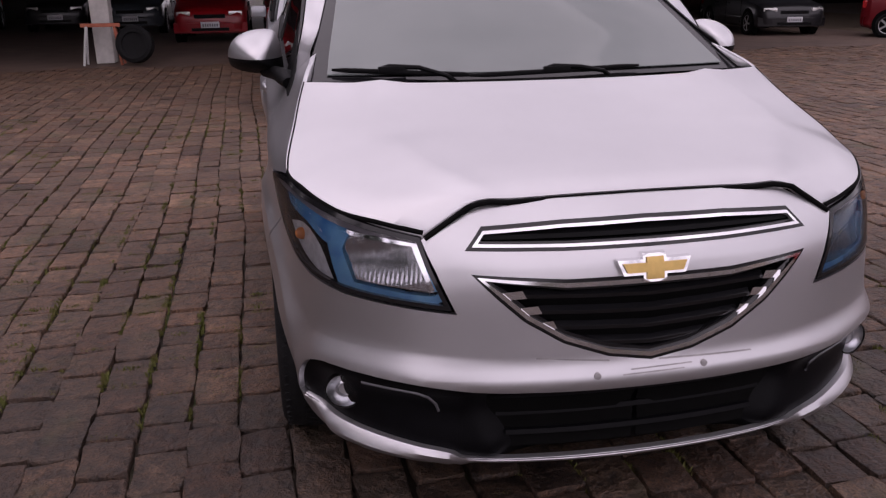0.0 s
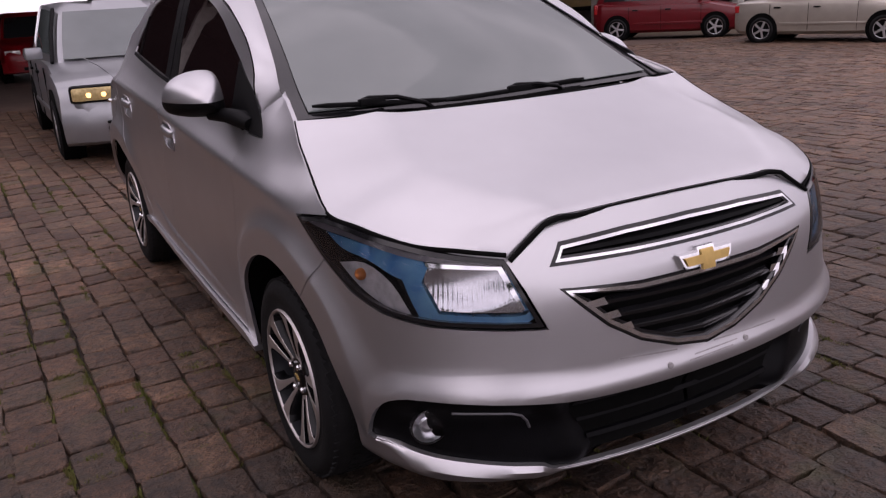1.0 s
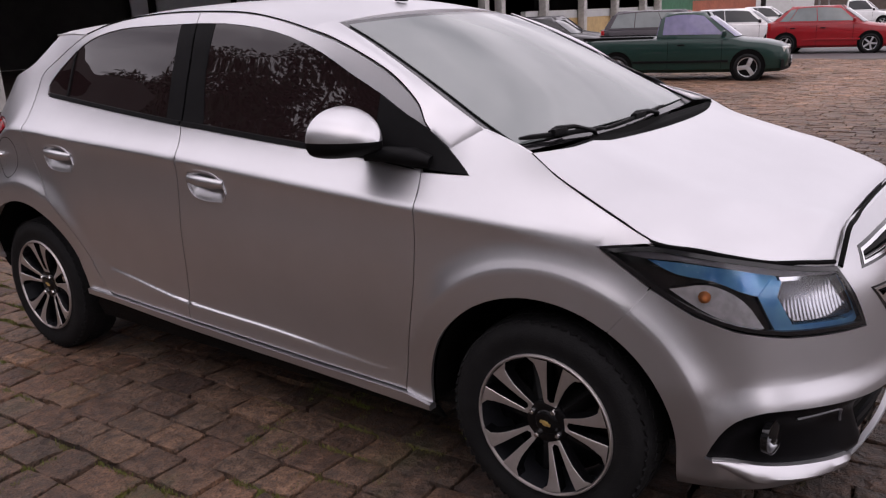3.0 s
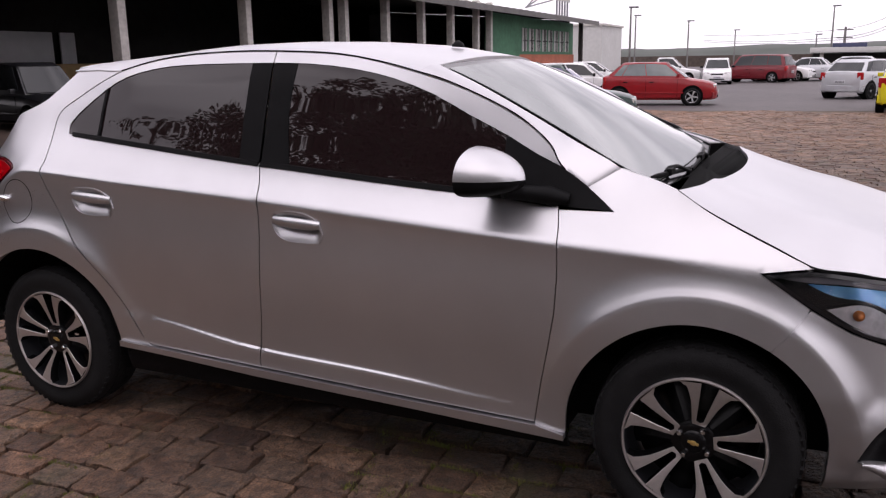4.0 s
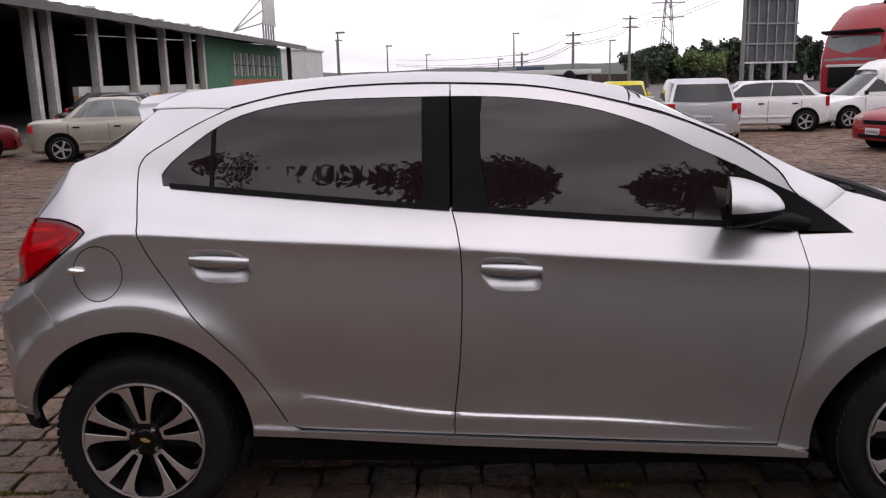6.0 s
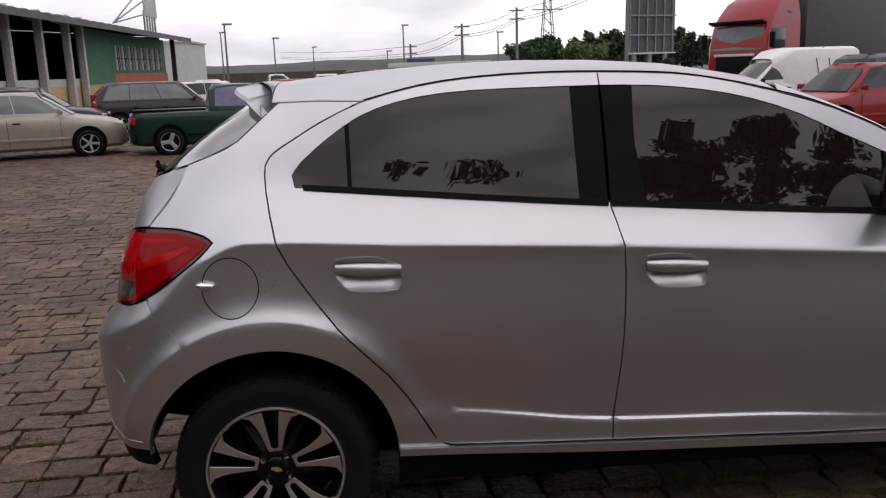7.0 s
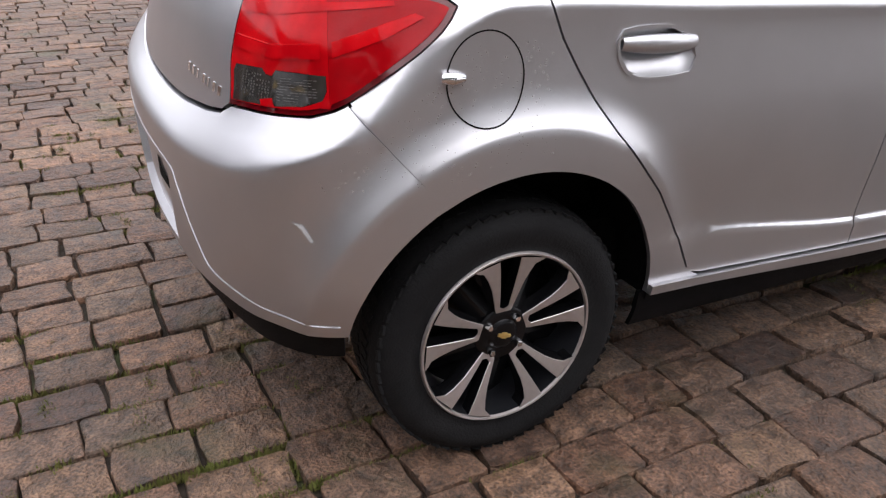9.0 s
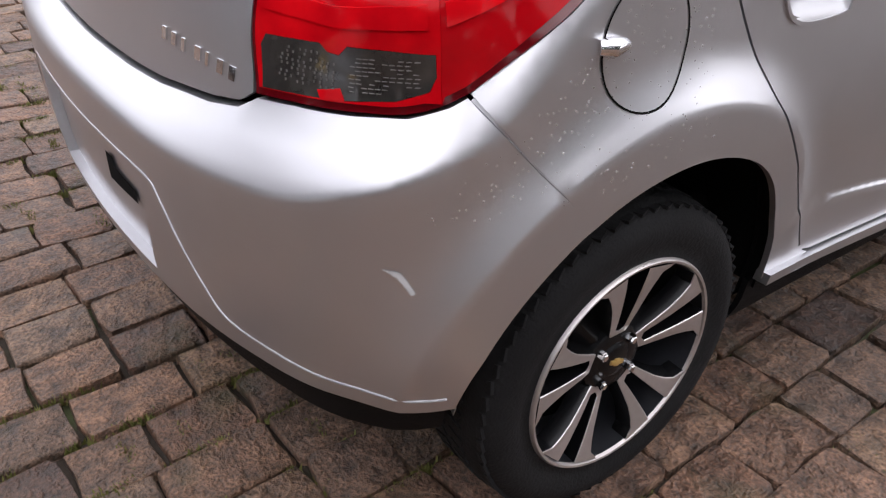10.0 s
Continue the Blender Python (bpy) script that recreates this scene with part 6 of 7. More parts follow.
def small_wheel(parent, x, y, r, w, side, style):
    """Wheel of a parked car: tyre, disc and five or three thick spokes."""
    tyre = part("wheel", lathe([(0.03, r * 0.66), (0.0, r * 0.70), (-0.008, r * 0.82), (0.012, r * 0.96), (0.03, r), (w - 0.03, r), (w, r * 0.9), (w, r * 0.6)], 28), RUBBER, parent)
    part("rim", lathe([(0.05, 0.0), (0.05, r * 0.55), (0.012, r * 0.62), (0.006, r * 0.68), (0.02, r * 0.69)], 28), WHEEL_SILVER if style != "steel" else RUBBER, tyre, "silver wheel rim" if style != "steel" else "")
    n = {"three": 3, "five": 5, "seven": 7, "steel": 6}[style]
    for k in range(n):
        a = 2 * math.pi * k / n + 0.4
        bm = box(bmesh.new(), (0.022, 0, r * 0.36), (0.035, r * (0.30 if n == 3 else 0.17), r * 0.55), None, 0.008)
        bmesh.ops.transform(bm, matrix=Matrix.Rotation(a, 4, "X"), verts=bm.verts)
        part("spoke", bm, WHEEL_SILVER if style != "steel" else RUBBER, tyre)
    part("hub", lathe([(0.03, r * 0.16), (0.0, r * 0.14), (-0.002, 0.0)], 16), WHEEL_SILVER, tyre)
    tyre.matrix_basis = pose(x, y, r - 0.002, 0, 0, 0 if side < 0 else 180)
    return tyre


def parked_car(label, colour, where, heading, L=3.9, W=1.66, H=1.45, kind="hatch", metal=0.0, glass=None, rim="five", category="car", front=0.78, hood=0.98, belt=0.93, rear_h=0.98, plate_front=True, lamp=None, bumper=None, group="", pillar=None):
    """A parked car. Local front is towards -y; the origin is under its middle."""
    ob = thing({"pickup": "pickup_truck", "van": "panel_van"}.get(kind, "parked_car"), label, category, pose(where[0], where[1], 0, 0, 0, heading) @ Matrix.Scale(0.88 if where[0] > 10 else 1.0, 4), group)
    pm, glass, w = paint(colour[0], colour[1], metal), glass or CAR_GLASS, W / 2
    f, r = -L / 2, L / 2
    wb = 0.635 * L
    ya, yb = f + front, f + front + wb
    cabin = {"hatch": (hood, hood + 0.62, L - 0.62, L - 0.14), "sedan": (hood + 0.05, hood + 0.72, L - 1.25, L - 0.72), "wagon": (hood, hood + 0.62, L - 0.42, L - 0.10),
             "mpv": (hood - 0.12, hood + 0.72, L - 0.40, L - 0.06), "pickup": (hood + 0.05, hood + 0.70, hood + 1.62, hood + 1.72), "van": (hood - 0.05, hood + 0.72, hood + 1.5, hood + 1.56),
             "suv": (hood, hood + 0.5, L - 0.35, L - 0.12)}[kind]
    c0, c1, c2, c3 = (f + c for c in cabin)
    deck = belt - 0.03
    tail = {"sedan": belt - 0.02, "pickup": belt - 0.02, "van": belt}.get(kind, rear_h)
    stations = [(f, 0.30, 0.58, 0.76), (f + 0.05, 0.22, 0.66, 0.86), (f + 0.16, 0.19, 0.73, 0.94), (f + 0.45, 0.18, 0.80, 0.985), (c0 - 0.15, 0.18, deck - 0.05, 1.0), (c0 + 0.05, 0.18, deck, 1.0), (0, 0.18, belt, 1.0), (c3 - 0.2, 0.18, (belt + tail) / 2, 1.0),
                (r - 0.30, 0.20, tail, 0.985), (r - 0.12, 0.22, tail - 0.01, 0.95), (r - 0.03, 0.26, tail - 0.04, 0.88), (r, 0.32, tail - 0.22, 0.80)]
    rows = []
    for y, zb, zt, k in stations:
        hw = w * k
        half = [(hw * 0.86, zb), (hw * 0.97, zb + 0.07), (hw * 0.995, (zb + zt) * 0.42), (hw, (zb + zt) * 0.55), (hw * 0.985, zt - 0.11), (hw * 0.955, zt - 0.035), (hw * 0.86, zt), (hw * 0.45, zt + 0.022), (0, zt + 0.030)]
        rows.append([(x, y, z) for x, z in half] + [(-x, y, z) for x, z in reversed(half[:-1])])
    bm = grid_sheet(rows)
    for row_i in (0, len(rows) - 1):
        bm.verts.ensure_lookup_table()
        n = len(rows[0])
        bm.faces.new([bm.verts[row_i * n + k] for k in range(n)])
    bmesh.ops.recalc_face_normals(bm, faces=bm.faces)
    body = part("body", bm, pm, ob, sharp=32)
    # cabin
    wbelt, wroof = w * 0.945, w * 0.76

    def cab(v, fy, side=None):
        """Point on the cabin side: v height share, fy length share."""
        e = v ** 1.25
        y0, y1 = c0 + (c1 - c0) * v, c3 + (c2 - c3) * v
        z = belt - 0.05 + (H - belt + 0.05) * v - 0.075 * v * abs(2 * fy - 1) ** 2.5 + 0.03 * (1 - v) * fy
        hw = wbelt + (wroof - wbelt) * e
        taper = 1 - 0.10 * abs(2 * fy - 1) ** 3
        return hw * taper, y0 + (y1 - y0) * fy, z
    rows = []
    for v in (0, 0.2, 0.4, 0.6, 0.8, 0.92, 0.98):
        ring = []
        for k in range(9):
            x, y, z = cab(min(v, 0.985), k / 8)
            ring.append((-x, y, z - (0.02 * abs(2 * k / 8 - 1) ** 2 if v > 0.9 else 0)))
        hwf, yf, zf = cab(min(v, 0.985), 0)
        hwr, yr, zr = cab(min(v, 0.985), 1)
        bow = 0.07
        front_pts = [(-hwf * c, yf - bow * (1 - c * c), zf - (0.02 if v > 0.9 else 0)) for c in (-0.5, 0, 0.5)]
        rear_pts = [(hwr * c, yr + 0.05 * (1 - c * c), zr - (0.02 if v > 0.9 else 0)) for c in (-0.5, 0, 0.5)]
        ring = ring + rear_pts + [(-x, y, z) for x, y, z in reversed(ring)] + [(-p[0], p[1], p[2]) for p in front_pts]
        rows.append(ring + ring[:1])
    bm = grid_sheet(rows)
    bmesh.ops.remove_doubles(bm, verts=bm.verts, dist=0.0005)
    top = [e for e in bm.edges if e.is_boundary and all(v.co.z > H - 0.16 for v in e.verts)]
    r2 = bmesh.ops.extrude_edge_only(bm, edges=top)
    vs = [g for g in r2["geom"] if isinstance(g, bmesh.types.BMVert)]
    for v in vs:
        v.co.x *= 0.80
        v.co.y = (c1 + c2) / 2 + (v.co.y - (c1 + c2) / 2) * 0.88
        v.co.z = H + 0.004 - 0.03 * ((v.co.y - (c1 + c2) / 2) / (c2 - c1)) ** 2
    bmesh.ops.contextual_create(bm, geom=vs)
    bmesh.ops.recalc_face_normals(bm, faces=bm.faces)
    roof = part("cabin", bm, pillar or pm, ob, sharp=40)
    if kind in ("pickup", "van"):
        spans = [(0.10, 0.92)]
    elif kind in ("wagon", "mpv", "suv"):
        spans = [(0.06, 0.375), (0.385, 0.68), (0.69, 0.94)]
    else:
        spans = [(0.06, 0.48), (0.49, 0.81), (0.82, 0.93)]
    for sg in (-1, 1):
        for a, b in spans:
            g = []
            for v in (0.16, 0.40, 0.60, 0.80, 0.91):
                row = []
                for k in range(5):
                    fy = a + (b - a) * k / 4
                    x, y, z = cab(v, fy)
                    row.append((sg * (x + 0.006), y, z))
                g.append(row)
            part("window", grid_sheet(g, 0.01, (-sg, 0, 0)), glass, roof)
    for nm, fy, bow, y_out in (("windscreen", 0, -0.07, -0.010), ("rear_window", 1, 0.05, 0.010)):
        if kind == "van" and fy == 1:
            continue
        g = []
        for v in ((0.07, 0.4, 0.65, 0.94) if fy == 0 else (0.16, 0.4, 0.65, 0.90)):
            x, y, z = cab(v, fy)
            g.append([(x * c * 0.93, y + bow * (1 - c * c) + 2.2 * y_out, z + 0.008) for c in np.linspace(-1, 1, 9)])
        part(nm, grid_sheet(g, 0.01, (0, -1 if fy else 1, 0)), glass, roof)
    # trim
    bmp = bumper or pm
    for nm, y0, sgn, z0, z1 in (("front_bumper", f, -1, 0.24, 0.46), ("rear_bumper", r, 1, 0.28, 0.50)):
        g = []
        for c in np.linspace(-1, 1, 15):
            y = y0 + sgn * (0.035 - 0.16 * abs(c) ** 3.5)
            g.append([(c * w * 0.985, y - sgn * 0.06, z0 - 0.03), (c * w * 0.985, y, z0), (c * w * 0.985, y, z1 - 0.03), (c * w * 0.97, y - sgn * 0.05, z1)])
        part(nm, grid_sheet(g), bmp, ob)
    part("grille", box(bmesh.new(), (0, f + 0.022, 0.575), (W * 0.42, 0.05, 0.09), None, 0.015), BLACK_PLASTIC, ob, "black grille")
    part("lower_grille", box(bmesh.new(), (0, f - 0.030, 0.30), (W * 0.5, 0.03, 0.07), None, 0.01), BLACK_PLASTIC, ob, "black lower grille")
    for sg in (-1, 1):
        part("headlight", box(bmesh.new(), (sg * w * 0.68, f + 0.085, 0.63), (W * 0.19, 0.10, 0.12), Matrix.Rotation(radians(14 * sg), 4, "Z"), 0.03), lamp or CLEAR_LAMP, ob, "clear headlight")
        tall = kind in ("wagon", "mpv", "suv", "hatch", "van")
        part("tail_light", box(bmesh.new(), (sg * w * 0.84, r - 0.075, tail - 0.16), (W * 0.13, 0.10, 0.26 if tall else 0.16), Matrix.Rotation(radians(-16 * sg), 4, "Z"), 0.02), RED_LAMP, ob, "red tail light")
        x, y, z = cab(0.14, 0.03)
        m = part("door_mirror", box(bmesh.new(), (sg * (w + 0.06), y + 0.10, belt + 0.06), (0.17, 0.09, 0.12), Matrix.Rotation(radians(-12 * sg), 4, "Z"), 0.03), pm if colour[0] != "white" else BLACK_PLASTIC, ob)
        # door seams, handles, side moulding
        for y in ([c0 + 0.28, c0 + 0.28 + (1.02 if kind not in ("pickup", "van") else 1.12)] + ([min(c3 - 0.12, c0 + 2.15)] if kind not in ("pickup", "van") else [])):
            part("door_seam", box(bmesh.new(), (sg * (w * 0.995), y, 0.56), (0.012, 0.008, 0.58)), DARK_VOID, ob, "dark door seam")
        for y in ([c0 + 1.12] + ([c0 + 1.98] if kind not in ("pickup", "van") else [])):
            part("door_handle", box(bmesh.new(), (sg * (w + 0.004), y, belt - 0.16), (0.03, 0.15, 0.032), None, 0.01), BLACK_PLASTIC, ob)
        part("side_moulding", box(bmesh.new(), (sg * (w + 0.002), 0, 0.42), (0.022, wb - 0.75, 0.05), None, 0.008), bmp if bumper else pm, ob)
        for y in (ya, yb):
            # near-black ring and disc stand for the shaded hollow of the arch
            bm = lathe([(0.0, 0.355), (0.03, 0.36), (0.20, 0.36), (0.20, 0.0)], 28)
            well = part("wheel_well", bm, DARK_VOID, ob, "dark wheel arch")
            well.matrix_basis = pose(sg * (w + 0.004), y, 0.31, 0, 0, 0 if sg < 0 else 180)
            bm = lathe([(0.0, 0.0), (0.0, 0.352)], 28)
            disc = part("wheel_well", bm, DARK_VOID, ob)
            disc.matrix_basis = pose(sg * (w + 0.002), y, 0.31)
            small_wheel(ob, sg * (w + 0.012), y, 0.292, 0.18, sg, rim)
    for y, sgn, z in ((f - 0.045, -1, 0.40), (r + 0.045, 1, 0.62 if kind not in ("sedan",) else 0.50)):
        if sgn < 0 and not plate_front:
            continue
        pl = part("number_plate", box(bmesh.new(), (0, y, z), (0.40, 0.012, 0.13), None, 0.004), PLATE, ob, "grey number plate")
        for k in range(7):
            part("plate_bar", box(bmesh.new(), (-0.15 + 0.05 * k, y + sgn * 0.008, z - 0.01), (0.028, 0.003, 0.06)), PLATE_BARS, pl)
    if kind == "pickup":
        for sg in (-1, 1):
            part("bed_rail", box(bmesh.new(), (sg * w * 0.93, (c3 + r) / 2, belt + 0.012), (0.06, r - c3 - 0.1, 0.05), None, 0.015), BLACK_PLASTIC, ob, "black bed rail")
        part("bed_cover", box(bmesh.new(), (0, (c3 + r) / 2, belt - 0.005), (W * 0.82, r - c3 - 0.15, 0.03), None, 0.01), BLACK_PLASTIC, ob, "dark bed cover")
    if kind == "van":
        g = []
        for y, k, zt in ((c1 - 0.1, 0.80, H + 0.0), (c1 + 0.25, 0.95, H + 0.22), (c1 + 0.6, 0.98, H + 0.30), (r - 0.15, 0.98, H + 0.30), (r - 0.02, 0.95, H + 0.24)):
            half = [(w * k, belt - 0.1), (w * k, zt - 0.22), (w * k * 0.93, zt - 0.06), (w * k * 0.78, zt), (0, zt + 0.02)]
            g.append([(x, y, z) for x, z in half] + [(-x, y, z) for x, z in reversed(half[:-1])])
        bm = grid_sheet(g)
        bm.verts.ensure_lookup_table()
        n = len(g[0])
        bm.faces.new([bm.verts[(len(g) - 1) * n + k] for k in range(n)])
        bmesh.ops.recalc_face_normals(bm, faces=bm.faces)
        part("cargo_box", bm, pm, ob, sharp=40)
        for sg in (-1, 1):
            for y in (c2 + 0.35, c2 + 0.75):
                part("strap", tube([(sg * w * 0.99, y + 0.25, 0.75), (sg * w * 0.99, y + 0.05, H - 0.05), (sg * w * 0.80, y - 0.05, H + 0.30)], 0.012, 6), BLACK_PLASTIC, ob, "black strap")
    return ob


RED, WHITE, BLACKC, SILV, BEIGE, GREEN = ("red", (0.25, 0.005, 0.009)), ("white", (0.72, 0.72, 0.72)), ("black", (0.010, 0.010, 0.012)), ("silver_grey", (0.33, 0.34, 0.355)), ("beige", (0.40, 0.37, 0.32)), ("dark_green", (0.004, 0.027, 0.021))


LIT_BULB = material("lit_amber_bulb", (0.8, 0.5, 0.15), 0.3, 0, 0.0)
LIT_BULB.node_tree.nodes["Principled BSDF"].inputs["Emission Color"].default_value = (1.0, 0.66, 0.22, 1)
LIT_BULB.node_tree.nodes["Principled BSDF"].inputs["Emission Strength"].default_value = 2.2


def ahead(dx, dy):
    """Heading whose front looks along (dx, dy)."""
    return math.degrees(math.atan2(dx, -dy))


near_car = parked_car("silver hatchback with amber-lit headlights parked close behind", SILV, (-0.02, 7.95), 0, 4.15, 1.72, 1.47, "hatch", 0.6, PALE_GLASS, "five", front=0.82, lamp=material("amber_headlight", (0.62, 0.48, 0.22), 0.15, 0.3, 0.3, 40))
f = -4.15 / 2
rows = []
for c in np.linspace(-1, 1, 21):
    y0 = f - 0.008 + 0.150 * abs(c) ** 3.5
    rows.append([(c * 0.862 * k, y0 + dy, z - 0.035 * c * c * (1 if z > 0.6 else 0)) for dy, z, k in ((0.50, 0.850, 0.985), (0.22, 0.800, 0.985), (0.07, 0.745, 0.98), (0.0, 0.665, 0.98), (-0.012, 0.575, 0.985), (-0.040, 0.520, 0.99), (-0.062, 0.44, 1.0), (-0.060, 0.33, 1.0), (-0.020, 0.225, 0.99), (0.06, 0.19, 0.97))])
part("front_end", grid_sheet(rows), near_car.children[0].data.materials[0], near_car)
part("grille_mesh", box(bmesh.new(), (0, f - 0.010, 0.610), (0.62, 0.05, 0.105), None, 0.02), BLACK_PLASTIC, near_car, "black grille between the headlights")
for zz in (0.585, 0.635):
    part("grille_bar", tube([(-0.30, f - 0.034, zz), (0, f - 0.044, zz), (0.30, f - 0.034, zz)], 0.008, 6), CHROME, near_car, "thin chrome grille bar")
for zz in (0.29, 0.345, 0.40):
    part("bumper_slot", box(bmesh.new(), (0, f - 0.058, zz), (1.00, 0.016, 0.026), None, 0.004), BLACK_PLASTIC, near_car, "dark slot in the bumper")
for sg in (-1, 1):
    tilt = Matrix.Rotation(radians(9 * sg), 4, "Z")
    rim = part("lamp_frame", box(bmesh.new(), (sg * 0.555, f + 0.045, 0.655), (0.42, 0.15, 0.150), tilt, 0.03), BLACK_PLASTIC, near_car, "dark edge of the headlight")
    part("lamp_lens", box(bmesh.new(), (sg * 0.555, f + 0.037, 0.655), (0.395, 0.15, 0.125), tilt, 0.03), bpy.data.materials["amber_headlight"], near_car, "pale amber headlight lens")
    for dx, dy in ((0.49, -0.036), (0.615, -0.017)):
        bm = bmesh.new()
        bmesh.ops.create_uvsphere(bm, u_segments=12, v_segments=8, radius=0.026, matrix=Matrix.Translation((sg * dx, f + dy, 0.648)))
        part("lamp_bulb", bm, LIT_BULB, near_car, "lit amber bulb")
    part("hood_crease", tube([(sg * 0.34, f + 0.06, 0.748), (sg * 0.42, f + 0.50, 0.860), (sg * 0.50, f + 0.92, 0.925)], 0.006, 6), near_car.children[0].data.materials[0], near_car)
    part("screen_edge", tube([(sg * 0.78, f + 1.02, 0.90), (sg * 0.72, f + 1.30, 1.17), (sg * 0.64, f + 1.60, 1.40)], 0.020, 6), BLACK_PLASTIC, near_car, "dark windscreen edge")
parked_car("red hatchback parked nose-out under the shed", RED, (-2.15, 19.0), 0, 3.8, 1.62, 1.44, rim="steel")
parked_car("red car with an open look parked beside the red hatchback", RED, (-0.15, 19.6), 0, 3.9, 1.65, 1.45)
parked_car("white car standing outside beyond the shed", WHITE, (0.9, 41.0), 84, 4.0, 1.66, 1.35)
parked_car("black car parked deep under the shed roof", BLACKC, (-6.9, 25.2), 4, 4.0, 1.66, 1.42, "sedan")
parked_car("dark blue-grey car parked in the shed shade", ("slate", (0.05, 0.06, 0.07)), (-4.45, 23.2), 0, 4.0, 1.66, 1.42)
parked_car("pale car parked at the shed's far end", SILV, (-9.6, 24.5), 6, 4.0, 1.66, 1.42, metal=0.5)
parked_car("black off-road car parked nose-out in the shade", BLACKC, (10.9, 16.6), -8, 4.3, 1.78, 1.70, "suv")
parked_car("dark car parked at the back of the shed", ("wine", (0.05, 0.012, 0.014)), (14.5, 25.8), 180, 4.1, 1.7, 1.5, "wagon")
# this red is darkened to hold the shade by the shed
parked_car("red compact minivan beside the shed post, shade in its dark paint", ("shaded_red", (0.13, 0.003, 0.007)), (13.35, 13.05), ahead(0.62, -0.80), 4.0, 1.70, 1.62, "mpv")
parked_car("beige saloon with silver wheels and black side mouldings", BEIGE, (13.5, 8.75), ahead(0.31, -0.95), 4.05, 1.62, 1.40, "sedan", 0.5, PALE_GLASS, bumper=None)
parked_car("dark green pickup with three-spoke silver wheels", GREEN, (13.72, 4.86), ahead(0.20, -0.98), 4.35, 1.66, 1.45, "pickup", 0.2, material("violet_glass", (0.10, 0.09, 0.20), 0.05, 0, 0.2, 6, spec=0.8), "three", bumper=BLACK_PLASTIC, rear_h=0.92)
parked_car("dark wagon parked behind the green pickup", ("dark_plum", (0.020, 0.014, 0.020)), (20.4, 7.7), ahead(0.25, -0.97), 4.2, 1.7, 1.50, "wagon", glass=PALE_GLASS)
parked_car("black saloon in the row before the shed", BLACKC, (18.4, 10.6), ahead(0.2, -1), 4.3, 1.7, 1.42, "sedan")
parked_car("black hatchback in the row before the shed", BLACKC, (21.8, 12.2), ahead(0.2, -1), 4.0, 1.7, 1.44)
parked_car("white hatchback with dark glass", WHITE, (24.2, 6.9), ahead(0.15, -1), 4.0, 1.68, 1.42)
parked_car("red five-door hatchback on the asphalt edge", RED, (22.6, 3.9), ahead(0.10, -1), 3.75, 1.60, 1.42, rim="five", glass=PALE_GLASS)
parked_car("white saloon in the far row", WHITE, (33.0, 8.6), ahead(0.2, -1), 4.1, 1.68, 1.42, "sedan")
parked_car("maroon hatchback in the far row", ("maroon", (0.16, 0.012, 0.018)), (31.0, 11.2), ahead(0.2, -1), 3.9, 1.66, 1.42)
parked_car("white pickup with dark windows in the far row", WHITE, (44.0, 7.2), ahead(0.15, -1), 4.6, 1.7, 1.55, "pickup")
parked_car("silver minivan seen from its back with a tall rear window", ("bright_silver", (0.50, 0.51, 0.53)), (15.4, -3.25), ahead(1.0, -0.12), 4.15, 1.72, 1.50, "mpv", 0.6, CAR_GLASS, front=0.80)
parked_car("yellow hatchback with dark rear glass", ("yellow", (0.60, 0.52, 0.01)), (20.7, -2.6), ahead(1.0, -0.12), 3.6, 1.58, 1.42, glass=CAR_GLASS, rim="steel")
parked_car("silver three-door hatchback on the asphalt", ("pale_silver", (0.52, 0.53, 0.55)), (27.7, -2.0), ahead(0.85, -0.52), 3.8, 1.65, 1.40, metal=0.5, rim="steel")
parked_car("small white car facing the paving", WHITE, (42.5, 4.2), ahead(-1, -0.1), 3.7, 1.62, 1.48)
parked_car("maroon off-road pickup across the yard", ("maroon", (0.16, 0.012, 0.018)), (45.2, 2.5), ahead(0.35, 1), 4.5, 1.75, 1.65, "suv")
parked_car("white car in the distant row", WHITE, (47.0, 1.2), ahead(-0.3, -1), 3.9, 1.66, 1.45)
parked_car("pale silver saloon in the distant row", ("pale_silver", (0.52, 0.53, 0.55)), (47.5, -0.1), ahead(0.1, 1), 4.2, 1.68, 1.42, "sedan")
parked_car("pale silver hatchback in the distant row", ("pale_silver", (0.52, 0.53, 0.55)), (48.5, -2.1), ahead(0.1, 1), 4.0, 1.68, 1.45)
parked_car("white hatchback with a sloping bonnet", WHITE, (17.6, -5.2), ahead(0.12, 1), 3.9, 1.70, 1.37, "hatch", glass=CAR_GLASS)
parked_car("white panel van with black straps over its box", WHITE, (18.4, -8.8), ahead(-0.05, 1), 4.3, 1.75, 1.60, "van")
parked_car("red hatchback parked before the white van", RED, (12.1, -7.2), ahead(-0.25, 1), 3.9, 1.66, 1.47)
parked_car("dark grey off-road car at the row's end", ("slate", (0.05, 0.06, 0.07)), (14.2, -8.9), ahead(-0.3, 1), 4.3, 1.78, 1.66, "suv")

# ---- shed ----
CONCRETE = material("pale_concrete", (0.50, 0.48, 0.45), 0.85, 0, 0.18, 9, 0.3, 60)
SHEET_ROOF = material("dark_roof_sheet", (0.10, 0.095, 0.09), 0.6, 0.2, 0.25, 4, 0.2, 25)
YELLOW_WALL = material("ochre_render", (0.52, 0.36, 0.17), 0.85, 0, 0.15, 5, 0.2, 50)
WHITE_WALL = material("white_render", (0.50, 0.50, 0.485), 0.85, 0, 0.08, 3, 0.2, 50)
GREEN_WALL = material("green_render", (0.055, 0.17, 0.095), 0.8, 0, 0.2, 4, 0.15, 40)
